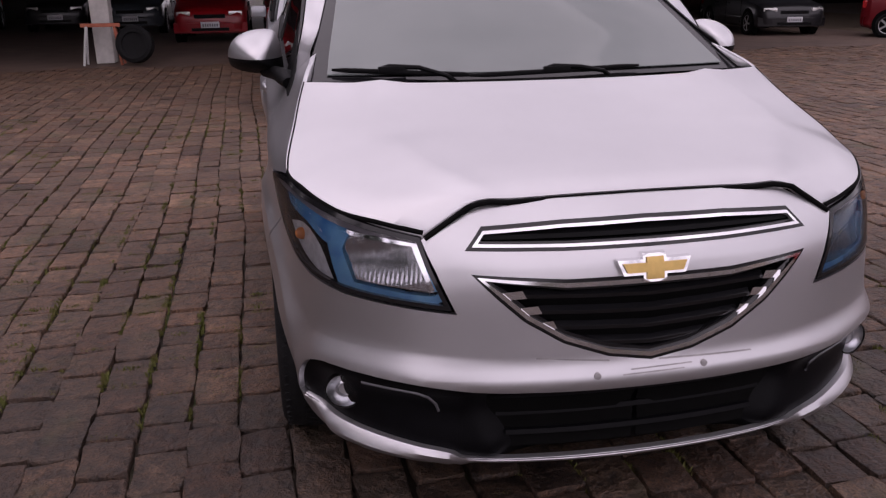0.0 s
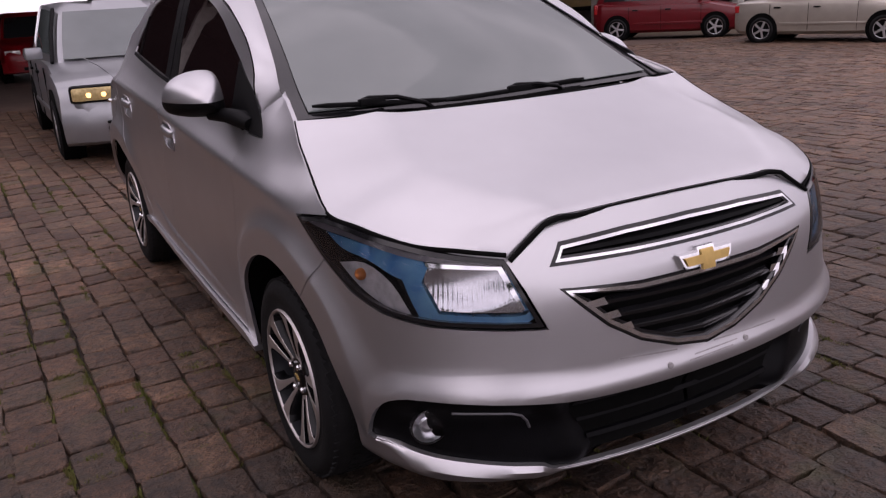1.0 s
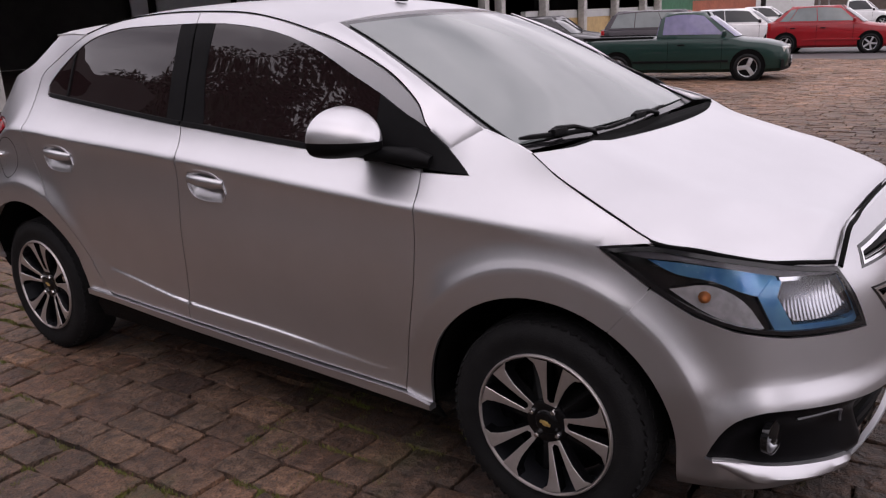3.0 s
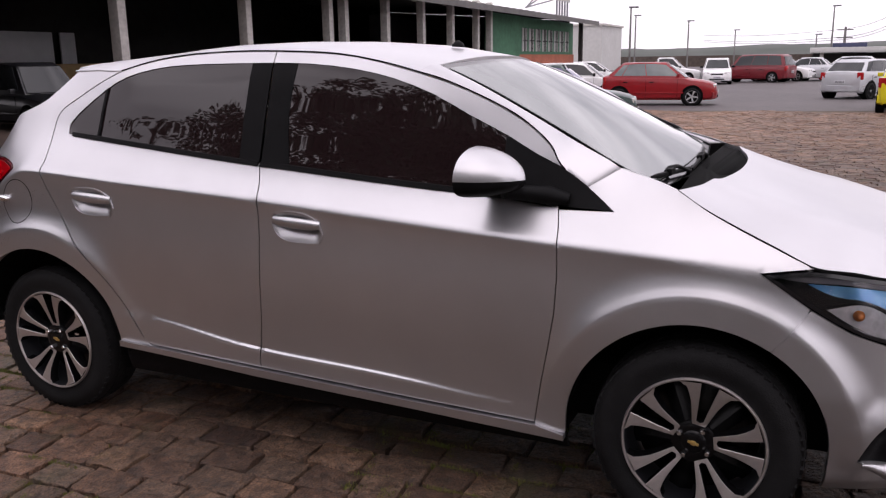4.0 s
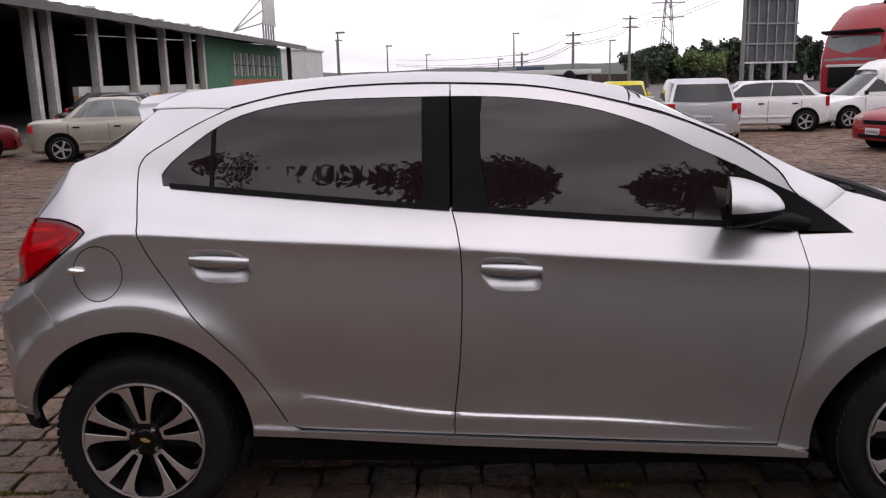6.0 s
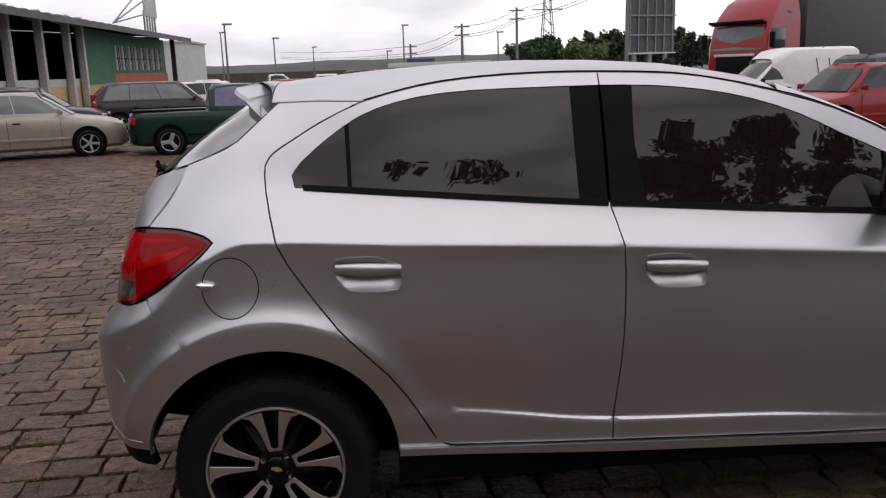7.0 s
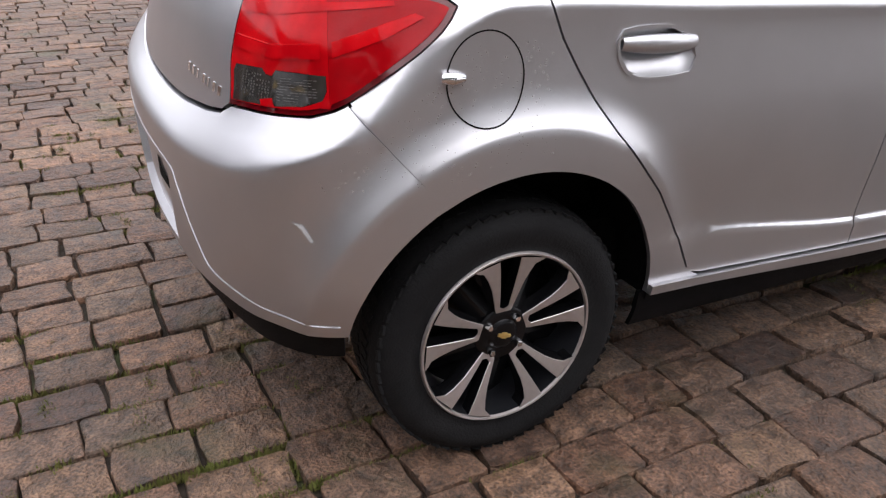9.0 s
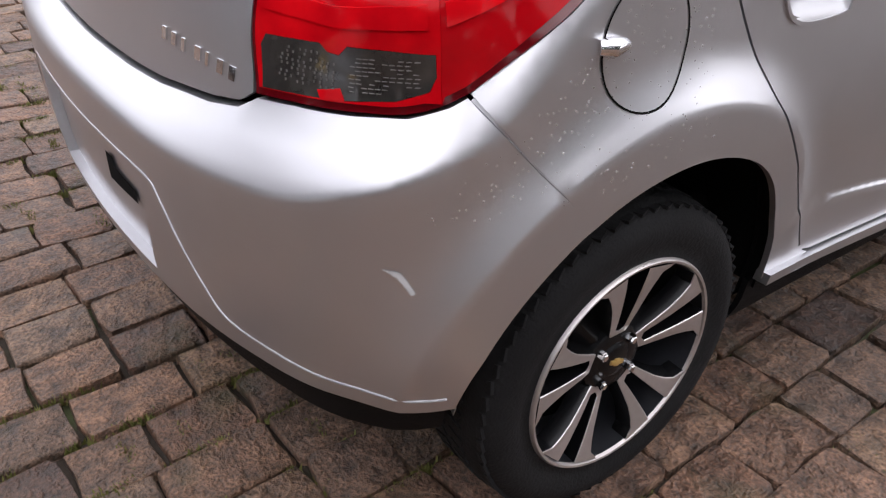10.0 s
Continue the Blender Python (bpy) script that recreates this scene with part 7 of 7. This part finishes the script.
BRICK_RED = material("red_wall_band", (0.42, 0.13, 0.075), 0.85, 0, 0.25, 8, 0.3, 60)
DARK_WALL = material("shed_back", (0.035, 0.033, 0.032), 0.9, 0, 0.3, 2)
STEEL = material("grey_steel", (0.22, 0.22, 0.23), 0.5, 0.6, 0.15, 20)


def shed_roof(name, x0, x1, y0, y1, z0, z1):
    """Corrugated roof sheet with a fascia."""
    rows = []
    n = int((x1 - x0) / 0.6)
    for j, (y, z) in enumerate(((y0, z0 - 0.28), (y0, z0), ((y0 + y1) / 2, (z0 + z1) / 2), (y1, z1), (y1, z1 - 0.3))):
        rows.append([(x0 + (x1 - x0) * k / n, y, z + (0.05 if k % 2 else 0) * (1 if 0 < j < 4 else 0)) for k in range(n + 1)])
    return tagged(mesh_object(name, grid_sheet(rows), SHEET_ROOF), "dark sheet roof of the long open shed", "roof", kind="structure")


POSTS = [(-12.4, 12.9), (-3.62, 12.9), (5.2, 15.2), (14.4, 17.0), (20.0, 17.0), (25.2, 17.0), (26.4, 17.0), (30.0, 17.0), (33.7, 17.0), (37.3, 17.0), (40.9, 17.0), (43.0, 17.0)]
for k, (x, y) in enumerate(POSTS):
    post = thing("shed_post", "pale concrete post holding the shed roof", "post", pose(x, y, 0), "posts along the shed")
    z = 4.6
    part("shaft", box(bmesh.new(), (0, 0, z / 2), (0.30, 0.34, z), None, 0.02), CONCRETE, post)
    part("bracket", box(bmesh.new(), (0, 0.30, z - 0.25), (0.24, 0.7, 0.4), Matrix.Rotation(radians(20), 4, "X"), 0.02), CONCRETE, post)
shed_roof("roof_1", 9.0, 62.8, 15.2, 40.0, 4.15, 6.0)
shed_roof("roof_2", -14.5, 9.0, 10.6, 40.0, 4.25, 6.2)
# near-black wall colour holds the shade inside the open shed
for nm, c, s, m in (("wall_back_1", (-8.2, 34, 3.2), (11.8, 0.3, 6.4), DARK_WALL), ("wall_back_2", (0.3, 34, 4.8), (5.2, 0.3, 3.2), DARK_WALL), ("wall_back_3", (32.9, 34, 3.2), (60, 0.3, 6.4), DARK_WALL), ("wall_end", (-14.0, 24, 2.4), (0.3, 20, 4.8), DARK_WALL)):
    tagged(mesh_object(nm, box(bmesh.new(), c, s), m), "shed wall in near-black, with the inside shade in its colour", "wall", kind="structure")
# low wall between the far posts
for nm, z, h, m in (("wall_low", 0.55, 1.1, YELLOW_WALL), ("wall_band", 1.28, 0.36, WHITE_WALL)):
    tagged(mesh_object(nm, box(bmesh.new(), (36.0, 17.35, z), (14.4, 0.2 if h > 1 else 0.24, h)), m), "low rendered wall closing the shed bays", "wall", kind="structure")
tagged(mesh_object("wall_inner", box(bmesh.new(), (24, 31.0, 0.9), (14, 0.2, 1.2)), YELLOW_WALL), "ochre wall strip deep inside the shed", "wall", kind="structure")
# pale solid panels stand for daylight coming through the back wall
for x, y, wdt in ((21.3, 33.4, 0.9), (22.8, 33.4, 1.1), (25.0, 33.4, 3.4), (27.6, 33.4, 0.9)):
    tagged(mesh_object("window_back", box(bmesh.new(), (x, y, 1.9), (wdt, 0.1, 2.2), None, 0.02), material("daylight_paint", (0.75, 0.76, 0.78), 0.6, 0, 0.05, 2) if "daylight_paint" not in bpy.data.materials else bpy.data.materials["daylight_paint"]), "pale panel painted as daylight through the shed's back wall", "window", kind="structure")
# green end building
green = thing("green_building", "green building with a red base band and barred windows", "building", pose(0, 0, 0))
part("wall", box(bmesh.new(), (46.1, 17.25, 2.05), (5.6, 0.3, 4.1)), GREEN_WALL, green)
# inner and end walls are added near-black to keep the bays dark
part("inner_wall", box(bmesh.new(), (53.0, 25.0, 2.1), (19.0, 0.3, 4.2)), DARK_WALL, green, "added wall coloured as the shade inside the shed")
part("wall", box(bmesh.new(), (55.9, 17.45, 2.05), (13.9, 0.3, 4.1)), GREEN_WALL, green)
part("end_wall", grid_sheet([[(62.7, 17.6, 0), (62.7, 34.0, 0)], [(62.7, 17.6, 4.31), (62.7, 34.0, 5.56)]], 0.3, (1, 0, 0)), DARK_WALL, green, "added end wall coloured as the shade inside the shed")
part("base_band", box(bmesh.new(), (55.9, 17.27, 0.85), (13.9, 0.12, 1.7)), BRICK_RED, green, "red painted base band")
part("base_band", box(bmesh.new(), (46.1, 17.06, 0.55), (5.6, 0.12, 1.1)), YELLOW_WALL, green, "ochre painted base band")
for k in range(8):
    win = part("window", box(bmesh.new(), (50.4 + k * 1.50, 17.29, 2.65), (0.95, 0.10, 1.5), None, 0.01), WHITE_WALL, green, "pale narrow window")
    for j in (-0.15, 0.15):
        part("bar", box(bmesh.new(), (50.4 + k * 1.50 + j, 17.22, 2.65), (0.05, 0.05, 1.5)), DARK_WALL, win)
    part("bar", box(bmesh.new(), (50.4 + k * 1.50, 17.21, 2.6), (0.95, 0.05, 0.07)), DARK_WALL, win)
part("gable_post", box(bmesh.new(), (62.6, 16.6, 2.05), (0.3, 0.3, 4.2)), DARK_WALL, green, "dark corner post")
sign = thing("roof_sign", "pale sign panel on a steel frame above the roof", "sign", pose(0, 0, 0))
part("panel", box(bmesh.new(), (61.0, 17.6, 6.9), (3.4, 0.15, 2.4), None, 0.02), WHITE_WALL, sign)
for k in range(5):
    part("leg", box(bmesh.new(), (59.5 + 0.75 * k, 17.7, 5.0), (0.12, 0.12, 2.2)), STEEL, sign)
for k in range(3):
    part("stay", tube([(59.5, 17.7, 7.6 - k * 0.9), (53.5, 18.2, 4.9)], 0.05, 6), STEEL, sign)
wb = thing("white_building", "plain white flat-roofed building", "building", pose(0, 0, 0))
part("wall", box(bmesh.new(), (92, 24.5, 2.4), (10, 8, 4.8)), WHITE_WALL, wb)
part("roof", box(bmesh.new(), (92, 24.5, 4.9), (10.4, 8.4, 0.2)), CONCRETE, wb)
tagged(mesh_object("wall_far", box(bmesh.new(), (120, 10, 0.75), (0.4, 110, 1.5)), material("fence_brown", (0.075, 0.058, 0.048), 0.9, 0, 0.3, 3)), "low dark boundary wall across the yard", "wall", kind="structure")

# stand and old tyre by the first post
stand = thing("trestle", "red and white metal trestle beside the concrete post", "trestle", pose(-3.6, 12.55, 0))
for sg in (-1, 1):
    for q in (-1, 1):
        part("leg", tube([(sg * 0.22, q * 0.02, 0.62), (sg * 0.30, q * 0.16, 0.0)], 0.022, 6), WHITE_WALL if sg < 0 else BRICK_RED, stand)
    part("brace", tube([(sg * 0.27, -0.1, 0.3), (sg * 0.27, 0.1, 0.3)], 0.015, 6), WHITE_WALL, stand)
part("beam", box(bmesh.new(), (0, 0, 0.64), (0.62, 0.06, 0.06), None, 0.01), BRICK_RED, stand)
old = thing("old_tyre", "worn black tyre lying against the post", "tyre", pose(-3.05, 12.15, 0.05, 0, 14, 78))
part("carcass", lathe([(-0.09, 0.19), (-0.10, 0.25), (-0.07, 0.30), (0.07, 0.30), (0.10, 0.25), (0.09, 0.19), (0.05, 0.20), (-0.05, 0.20)], 32, closed=True), RUBBER, old).matrix_basis = pose(0, 0, 0.30)
part("rim", lathe([(-0.05, 0.0), (-0.04, 0.12), (-0.06, 0.19), (0.05, 0.19)], 28), RUBBER, old).matrix_basis = pose(0, 0, 0.30)

# ---- distance: truck, billboard, poles, trees, hills ----
truck = thing("lorry", "red cab-over lorry with a dark box trailer", "lorry", pose(28.6, -13.0, 0, 0, 0, ahead(-0.55, 0.84)))
TRED = paint("red", (0.25, 0.005, 0.009))
rows = []
for z, f0, wd in ((0.6, -1.2, 1.22), (1.3, -1.25, 1.24), (1.9, -1.22, 1.24), (2.6, -1.0, 1.22), (3.0, -0.75, 1.2), (3.5, -0.3, 1.1), (3.75, 0.2, 1.0)):
    rows.append([(-wd, 1.2, z), (-wd, f0 + 0.12, z), (-wd * 0.9, f0, z), (0, f0 - 0.08, z), (wd * 0.9, f0, z), (wd, f0 + 0.12, z), (wd, 1.2, z)])
part("cab", grid_sheet(rows), TRED, truck)
part("windscreen", grid_sheet([[(-1.05, -1.24, 1.75), (0, -1.33, 1.75), (1.05, -1.24, 1.75)], [(-1.02, -1.02, 2.62), (0, -1.12, 2.62), (1.02, -1.02, 2.62)]], 0.01, (0, 1, 0)), PALE_GLASS, truck, "pale windscreen")
part("visor", box(bmesh.new(), (0, -1.20, 2.75), (2.3, 0.35, 0.08), Matrix.Rotation(radians(-15), 4, "X"), 0.02), BLACK_PLASTIC, truck, "dark sun visor")
part("grille", box(bmesh.new(), (0, -1.34, 1.15), (1.5, 0.08, 0.75), None, 0.03), BLACK_PLASTIC, truck, "black grille")
part("grille_frame", box(bmesh.new(), (0, -1.33, 1.56), (1.7, 0.10, 0.10), None, 0.03), WHITE_WALL, truck, "pale grille edge")
for sg in (-1, 1):
    part("side_window", box(bmesh.new(), (sg * 1.235, -0.35, 2.15), (0.03, 0.95, 0.75), None, 0.02), CAR_GLASS, truck)
    part("top_window", box(bmesh.new(), (sg * 1.16, 0.55, 3.0), (0.06, 0.5, 0.35), None, 0.02), CAR_GLASS, truck)
    part("mirror", box(bmesh.new(), (sg * 1.45, -1.15, 2.1), (0.18, 0.12, 0.55), None, 0.03), BLACK_PLASTIC, truck, "black mirror")
    for y in (-0.6, 2.4, 6.6, 7.8):
        part("wheel", lathe([(0.0, 0.0), (0.0, 0.3), (-0.02, 0.45), (0.04, 0.5), (0.28, 0.5)], 24), RUBBER, truck).matrix_basis = pose(sg * 1.22, y, 0.5, 0, 0, 0 if sg < 0 else 180)
part("horn", tube([(0.3, 0.2, 3.78), (0.3, 0.9, 3.80)], 0.10, 8), BLACK_PLASTIC, truck)
part("trailer", box(bmesh.new(), (0, 5.4, 2.45), (2.5, 7.6, 2.9), None, 0.05), material("trailer_dark", (0.032, 0.034, 0.038), 0.6, 0, 0.15, 3), truck, "dark trailer box")
part("chassis", box(bmesh.new(), (0, 4.5, 0.85), (1.0, 9.0, 0.25)), STEEL, truck)
for k in range(3):
    part("trailer_bar", box(bmesh.new(), (-1.262, 3.0 + 0.15 * k, 2.75 - 0.22 * k), (0.01, 1.3 - 0.35 * k, 0.08)), PLATE, truck, "pale bars on the trailer side")

bill = thing("billboard", "back of a large dark billboard on steel legs", "billboard", pose(67, -22.2, 0, 0, 0, -72))
part("panel", box(bmesh.new(), (0, 0, 4.6), (5.0, 0.15, 5.0)), material("billboard_back", (0.075, 0.078, 0.082), 0.7, 0.2, 0.2, 3), bill)
for k in range(6):
    part("rib", box(bmesh.new(), (-2.2 + 0.88 * k, -0.14, 4.6), (0.10, 0.12, 5.0)), STEEL, bill)
for z in (2.1, 3.6, 5.2, 7.1):
    part("rail", box(bmesh.new(), (0, -0.2, z), (5.1, 0.10, 0.12)), STEEL if z > 2.5 else WHITE_WALL, bill)
for x in (-1.6, 0.0, 1.6):
    part("leg", box(bmesh.new(), (x, 0.0, 1.1), (0.25, 0.25, 2.3)), STEEL, bill)

WOOD_POLE = material("concrete_pole", (0.16, 0.155, 0.15), 0.85, 0, 0.2, 8)
pole_tops = []
for x, y, h, arms in ((80, -7.6, 5.6, 1), (80, -13.1, 7.0, 1), (58, -17.3, 8.4, 1), (80, -1.8, 5.6, 0), (80, -11.2, 4.7, 0), (95, -3.3, 4.2, 1), (95, -0.6, 3.5, 0), (85, 16.6, 5.6, 0), (85, 11.3, 4.9, 0), (110, 8.8, 4.6, 0), (60, 12.2, 5.0, 0)):
    p = thing("utility_pole" if arms else "light_pole", "grey concrete utility pole carrying wires" if arms else "slim grey yard light pole", "pole", pose(x, y, 0))
    part("shaft", tube([(0, 0, 0), (0, 0, h)], [0.17, 0.11] if arms else [0.09, 0.06], 8), WOOD_POLE, p)
    if arms:
        for z in (h - 0.3, h - 1.1):
            part("crossarm", box(bmesh.new(), (0, 0, z), (0.12, 1.5, 0.12)), WOOD_POLE, p)
        pole_tops.append((x, y, h))
    else:
        part("lamp_head", box(bmesh.new(), (0, -0.2, h), (0.22, 0.7, 0.14), None, 0.03), STEEL, p)
WIRE = material("cable_dark", (0.03, 0.03, 0.03), 0.6, 0, 0.0)
line = [(140, 16, 5.0), (95, -3.3, 4.2), (80, -7.6, 5.6), (80, -13.1, 7.0), (58, -17.3, 8.4), (50, -40, 9.5)]
for k, (a, b) in enumerate(zip(line, line[1:])):
    for dz in (-0.25, -1.05, -1.3):
        pts = [(a[0] + (b[0] - a[0]) * t, a[1] + (b[1] - a[1]) * t, a[2] + (b[2] - a[2]) * t + dz - 0.35 * math.sin(math.pi * t)) for t in np.linspace(0, 1, 9)]
        w = mesh_object("wire", tube(pts, 0.022, 4), WIRE)
        tagged(w, "dark overhead wire sagging between the poles", "wire", "overhead wires")
pylon = thing("pylon", "distant lattice power pylon", "pylon", pose(210, -45, 0))
for sx in (-1, 1):
    for sy in (-1, 1):
        part("leg", tube([(sx * 2.0, sy * 2.0, 0), (sx * 0.4, sy * 0.4, 22)], 0.14, 5), STEEL, pylon)
for z in range(2, 22, 3):
    k = 2.0 - 1.6 * z / 22
    part("brace", tube([(-k, -k, z), (k, k, z + 2.5)], 0.09, 4), STEEL, pylon)
    part("brace", tube([(k, -k, z), (-k, k, z + 2.5)], 0.09, 4), STEEL, pylon)
for z in (15, 18.5):
    part("crossarm", tube([(0, -4, z), (0, 4, z)], 0.16, 5), STEEL, pylon)

canopy = thing("canopy", "pale flat canopy roof over a dark forecourt", "canopy", pose(74, -4.6, 0))
part("deck", box(bmesh.new(), (0, 0, 1.75), (6, 9.0, 0.40), None, 0.04), WHITE_WALL, canopy)
# dark box paints the shade below the deck
part("back", box(bmesh.new(), (2.5, 0, 0.75), (0.3, 8.6, 1.5)), DARK_WALL, canopy, "dark panel for the shade under the canopy")
part("sign", box(bmesh.new(), (1.0, 1.5, 1.92), (0.3, 2.6, 0.8), None, 0.03), material("navy_panel", (0.02, 0.028, 0.07), 0.5, 0, 0.1, 3), canopy, "dark blue sign panel")
for y in (-3.6, 3.6):
    part("column", box(bmesh.new(), (-2.2, y, 0.78), (0.3, 0.3, 1.56)), CONCRETE, canopy)

BARK = material("bark", (0.075, 0.06, 0.048), 0.9, 0, 0.3, 20, 0.6, 40)


def leaf_material(name, a, b):
    m = material(name, a, 0.65, 0, 0.4, 1.2, second=b)
    return m


LEAF_DARK = leaf_material("dark_leaves", (0.035, 0.060, 0.026), (0.016, 0.030, 0.014))
LEAF_LIGHT = leaf_material("light_leaves", (0.11, 0.15, 0.035), (0.055, 0.085, 0.022))


def tree(label, x, y, h, spread, leaf, seed, clumps=34, leaves=60, size=0.22, trunk=0.30, low=0.55):
    """Tapered trunk, limbs and a ragged crown of many small leaves."""
    r = random.Random(seed)
    ob = thing("tree", label, "tree", pose(x, y, 0))
    bm = tube([(0, 0, 0), (0.1, 0.05, h * 0.25), (-0.05, 0.1, h * 0.5), (0.05, 0, h * 0.8)], [trunk, trunk * 0.8, trunk * 0.55, trunk * 0.15], 8)
    ends = []
    for k in range(9):
        a, z = r.uniform(0, 6.28), h * r.uniform(0.35, 0.7)
        e = (math.cos(a) * spread * r.uniform(0.5, 0.95), math.sin(a) * spread * r.uniform(0.5, 0.95), z + h * r.uniform(0.08, 0.28))
        tube([(0, 0, z * 0.85), (e[0] * 0.5, e[1] * 0.5, (z + e[2]) / 2), e], [trunk * 0.35, trunk * 0.2, trunk * 0.06], 6, bm)
        ends.append(e)
    part("trunk", bm, BARK, ob)
    v, f = [], []
    for k in range(clumps):
        if k < len(ends) * 2:
            c = ends[k % len(ends)]
        else:
            a, q = r.uniform(0, 6.28), r.random() ** 0.6
            c = (math.cos(a) * spread * q, math.sin(a) * spread * q, h * (low + (0.97 - low) * r.random() * (1 - 0.5 * q)))
        cr = spread * r.uniform(0.16, 0.34)
        for j in range(leaves):
            d = Vector((r.gauss(0, 1), r.gauss(0, 1), r.gauss(0, 0.75)))
            p = Vector(c) + d.normalized() * cr * r.random() ** 0.4
            n = Vector((r.gauss(0, 1), r.gauss(0, 1), r.gauss(0, 1))).normalized()
            t = n.orthogonal().normalized() * size * r.uniform(0.6, 1.3)
            b = n.cross(t).normalized() * size * r.uniform(0.3, 0.7)
            i = len(v)
            v += [tuple(p - t), tuple(p - b), tuple(p + t), tuple(p + b)]
            f.append((i, i + 1, i + 2, i + 3))
    me = bpy.data.meshes.new("crown")
    me.from_pydata(v, [], f)
    me.materials.append(leaf)
    o = new("crown", me)
    o.parent = ob
    return ob


k = 0
for y in np.arange(-60, -19, 2.5):
    k += 1
    tree("dark leafy tree in the row beyond the yard", 112 + 4 * math.sin(k * 2.1), y, 4.9 + 0.9 * math.sin(k * 1.7), 3.1, LEAF_DARK, 40 + k, 46, 50, 0.34, 0.30, 0.22)
tree("light green bushy tree beside the road", 92, -23.5, 3.9, 2.6, LEAF_LIGHT, 7, 40, 70, 0.22)
tree("small dark tree beside the pole", 84, -15.6, 3.6, 1.6, LEAF_DARK, 8, 24, 50, 0.2)
for k, y in enumerate((-30.0, -27.0)):
    tree("dark leafy tree in the row beyond the yard", 96, y, 5.0, 2.6, LEAF_DARK, 60 + k, 36, 60, 0.28)
# trees behind the camera, seen only in windows; last four added to darken reflections
for k, (x, y, h, s) in enumerate(((-18, 6.8, 12.5, 3.8), (-17.5, 2.4, 12.6, 3.4), (-18.2, -5.2, 11.7, 3.0), (-19, 12.5, 14.5, 4.6), (-20, 19.0, 15.5, 5.0), (-20.5, 26.5, 15.5, 5.0), (-20, 34.0, 15.0, 5.0), (-18, -9.9, 13.0, 3.2), (-20, -16, 11.0, 4.4), (-27, -3, 8.0, 4.6), (-28, 4, 8.0, 4.6), (-9, -27, 10.0, 5.0), (-26, -24, 11.0, 5.0))):
    tree("leafy tree across the paving, out of view, for reflections", x, y, h, s, LEAF_DARK, 90 + k, 64, 170, 0.17)

# the haze of distance is mixed into this grey-green
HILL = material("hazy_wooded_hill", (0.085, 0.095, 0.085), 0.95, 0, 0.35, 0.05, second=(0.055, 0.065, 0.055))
rows = []
for j, (dx, s) in enumerate(((0, 0.0), (30, 0.55), (70, 0.9), (140, 1.0), (260, 0.0))):
    row = []
    for k in range(120):
        a = radians(62 - 124 * k / 119)
        base = 9 + 5 * noise.noise((a * 2.4, 0, 1)) + 2.2 * noise.noise((a * 9, 0, 3)) + 0.9 * noise.noise((a * 40, j, 3))
        rr = 520 + dx
        row.append((rr * math.cos(a), rr * math.sin(a), max(0.0, base) * s - (0.5 if j in (0, 4) else 0)))
    rows.append(row)
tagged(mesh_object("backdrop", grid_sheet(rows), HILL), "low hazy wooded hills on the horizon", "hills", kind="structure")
# unseen hedge row, added to block the low sky beside the car
for k, y in enumerate(np.arange(-24, 25, 5.5)):
    tree("unseen low leafy tree, added to darken the car's side", -25 + 1.5 * math.sin(k * 2.3), y, 7.6 + 0.8 * math.sin(k * 1.3), 3.6, LEAF_DARK, 120 + k, 50, 60, 0.34, 0.30, 0.15)
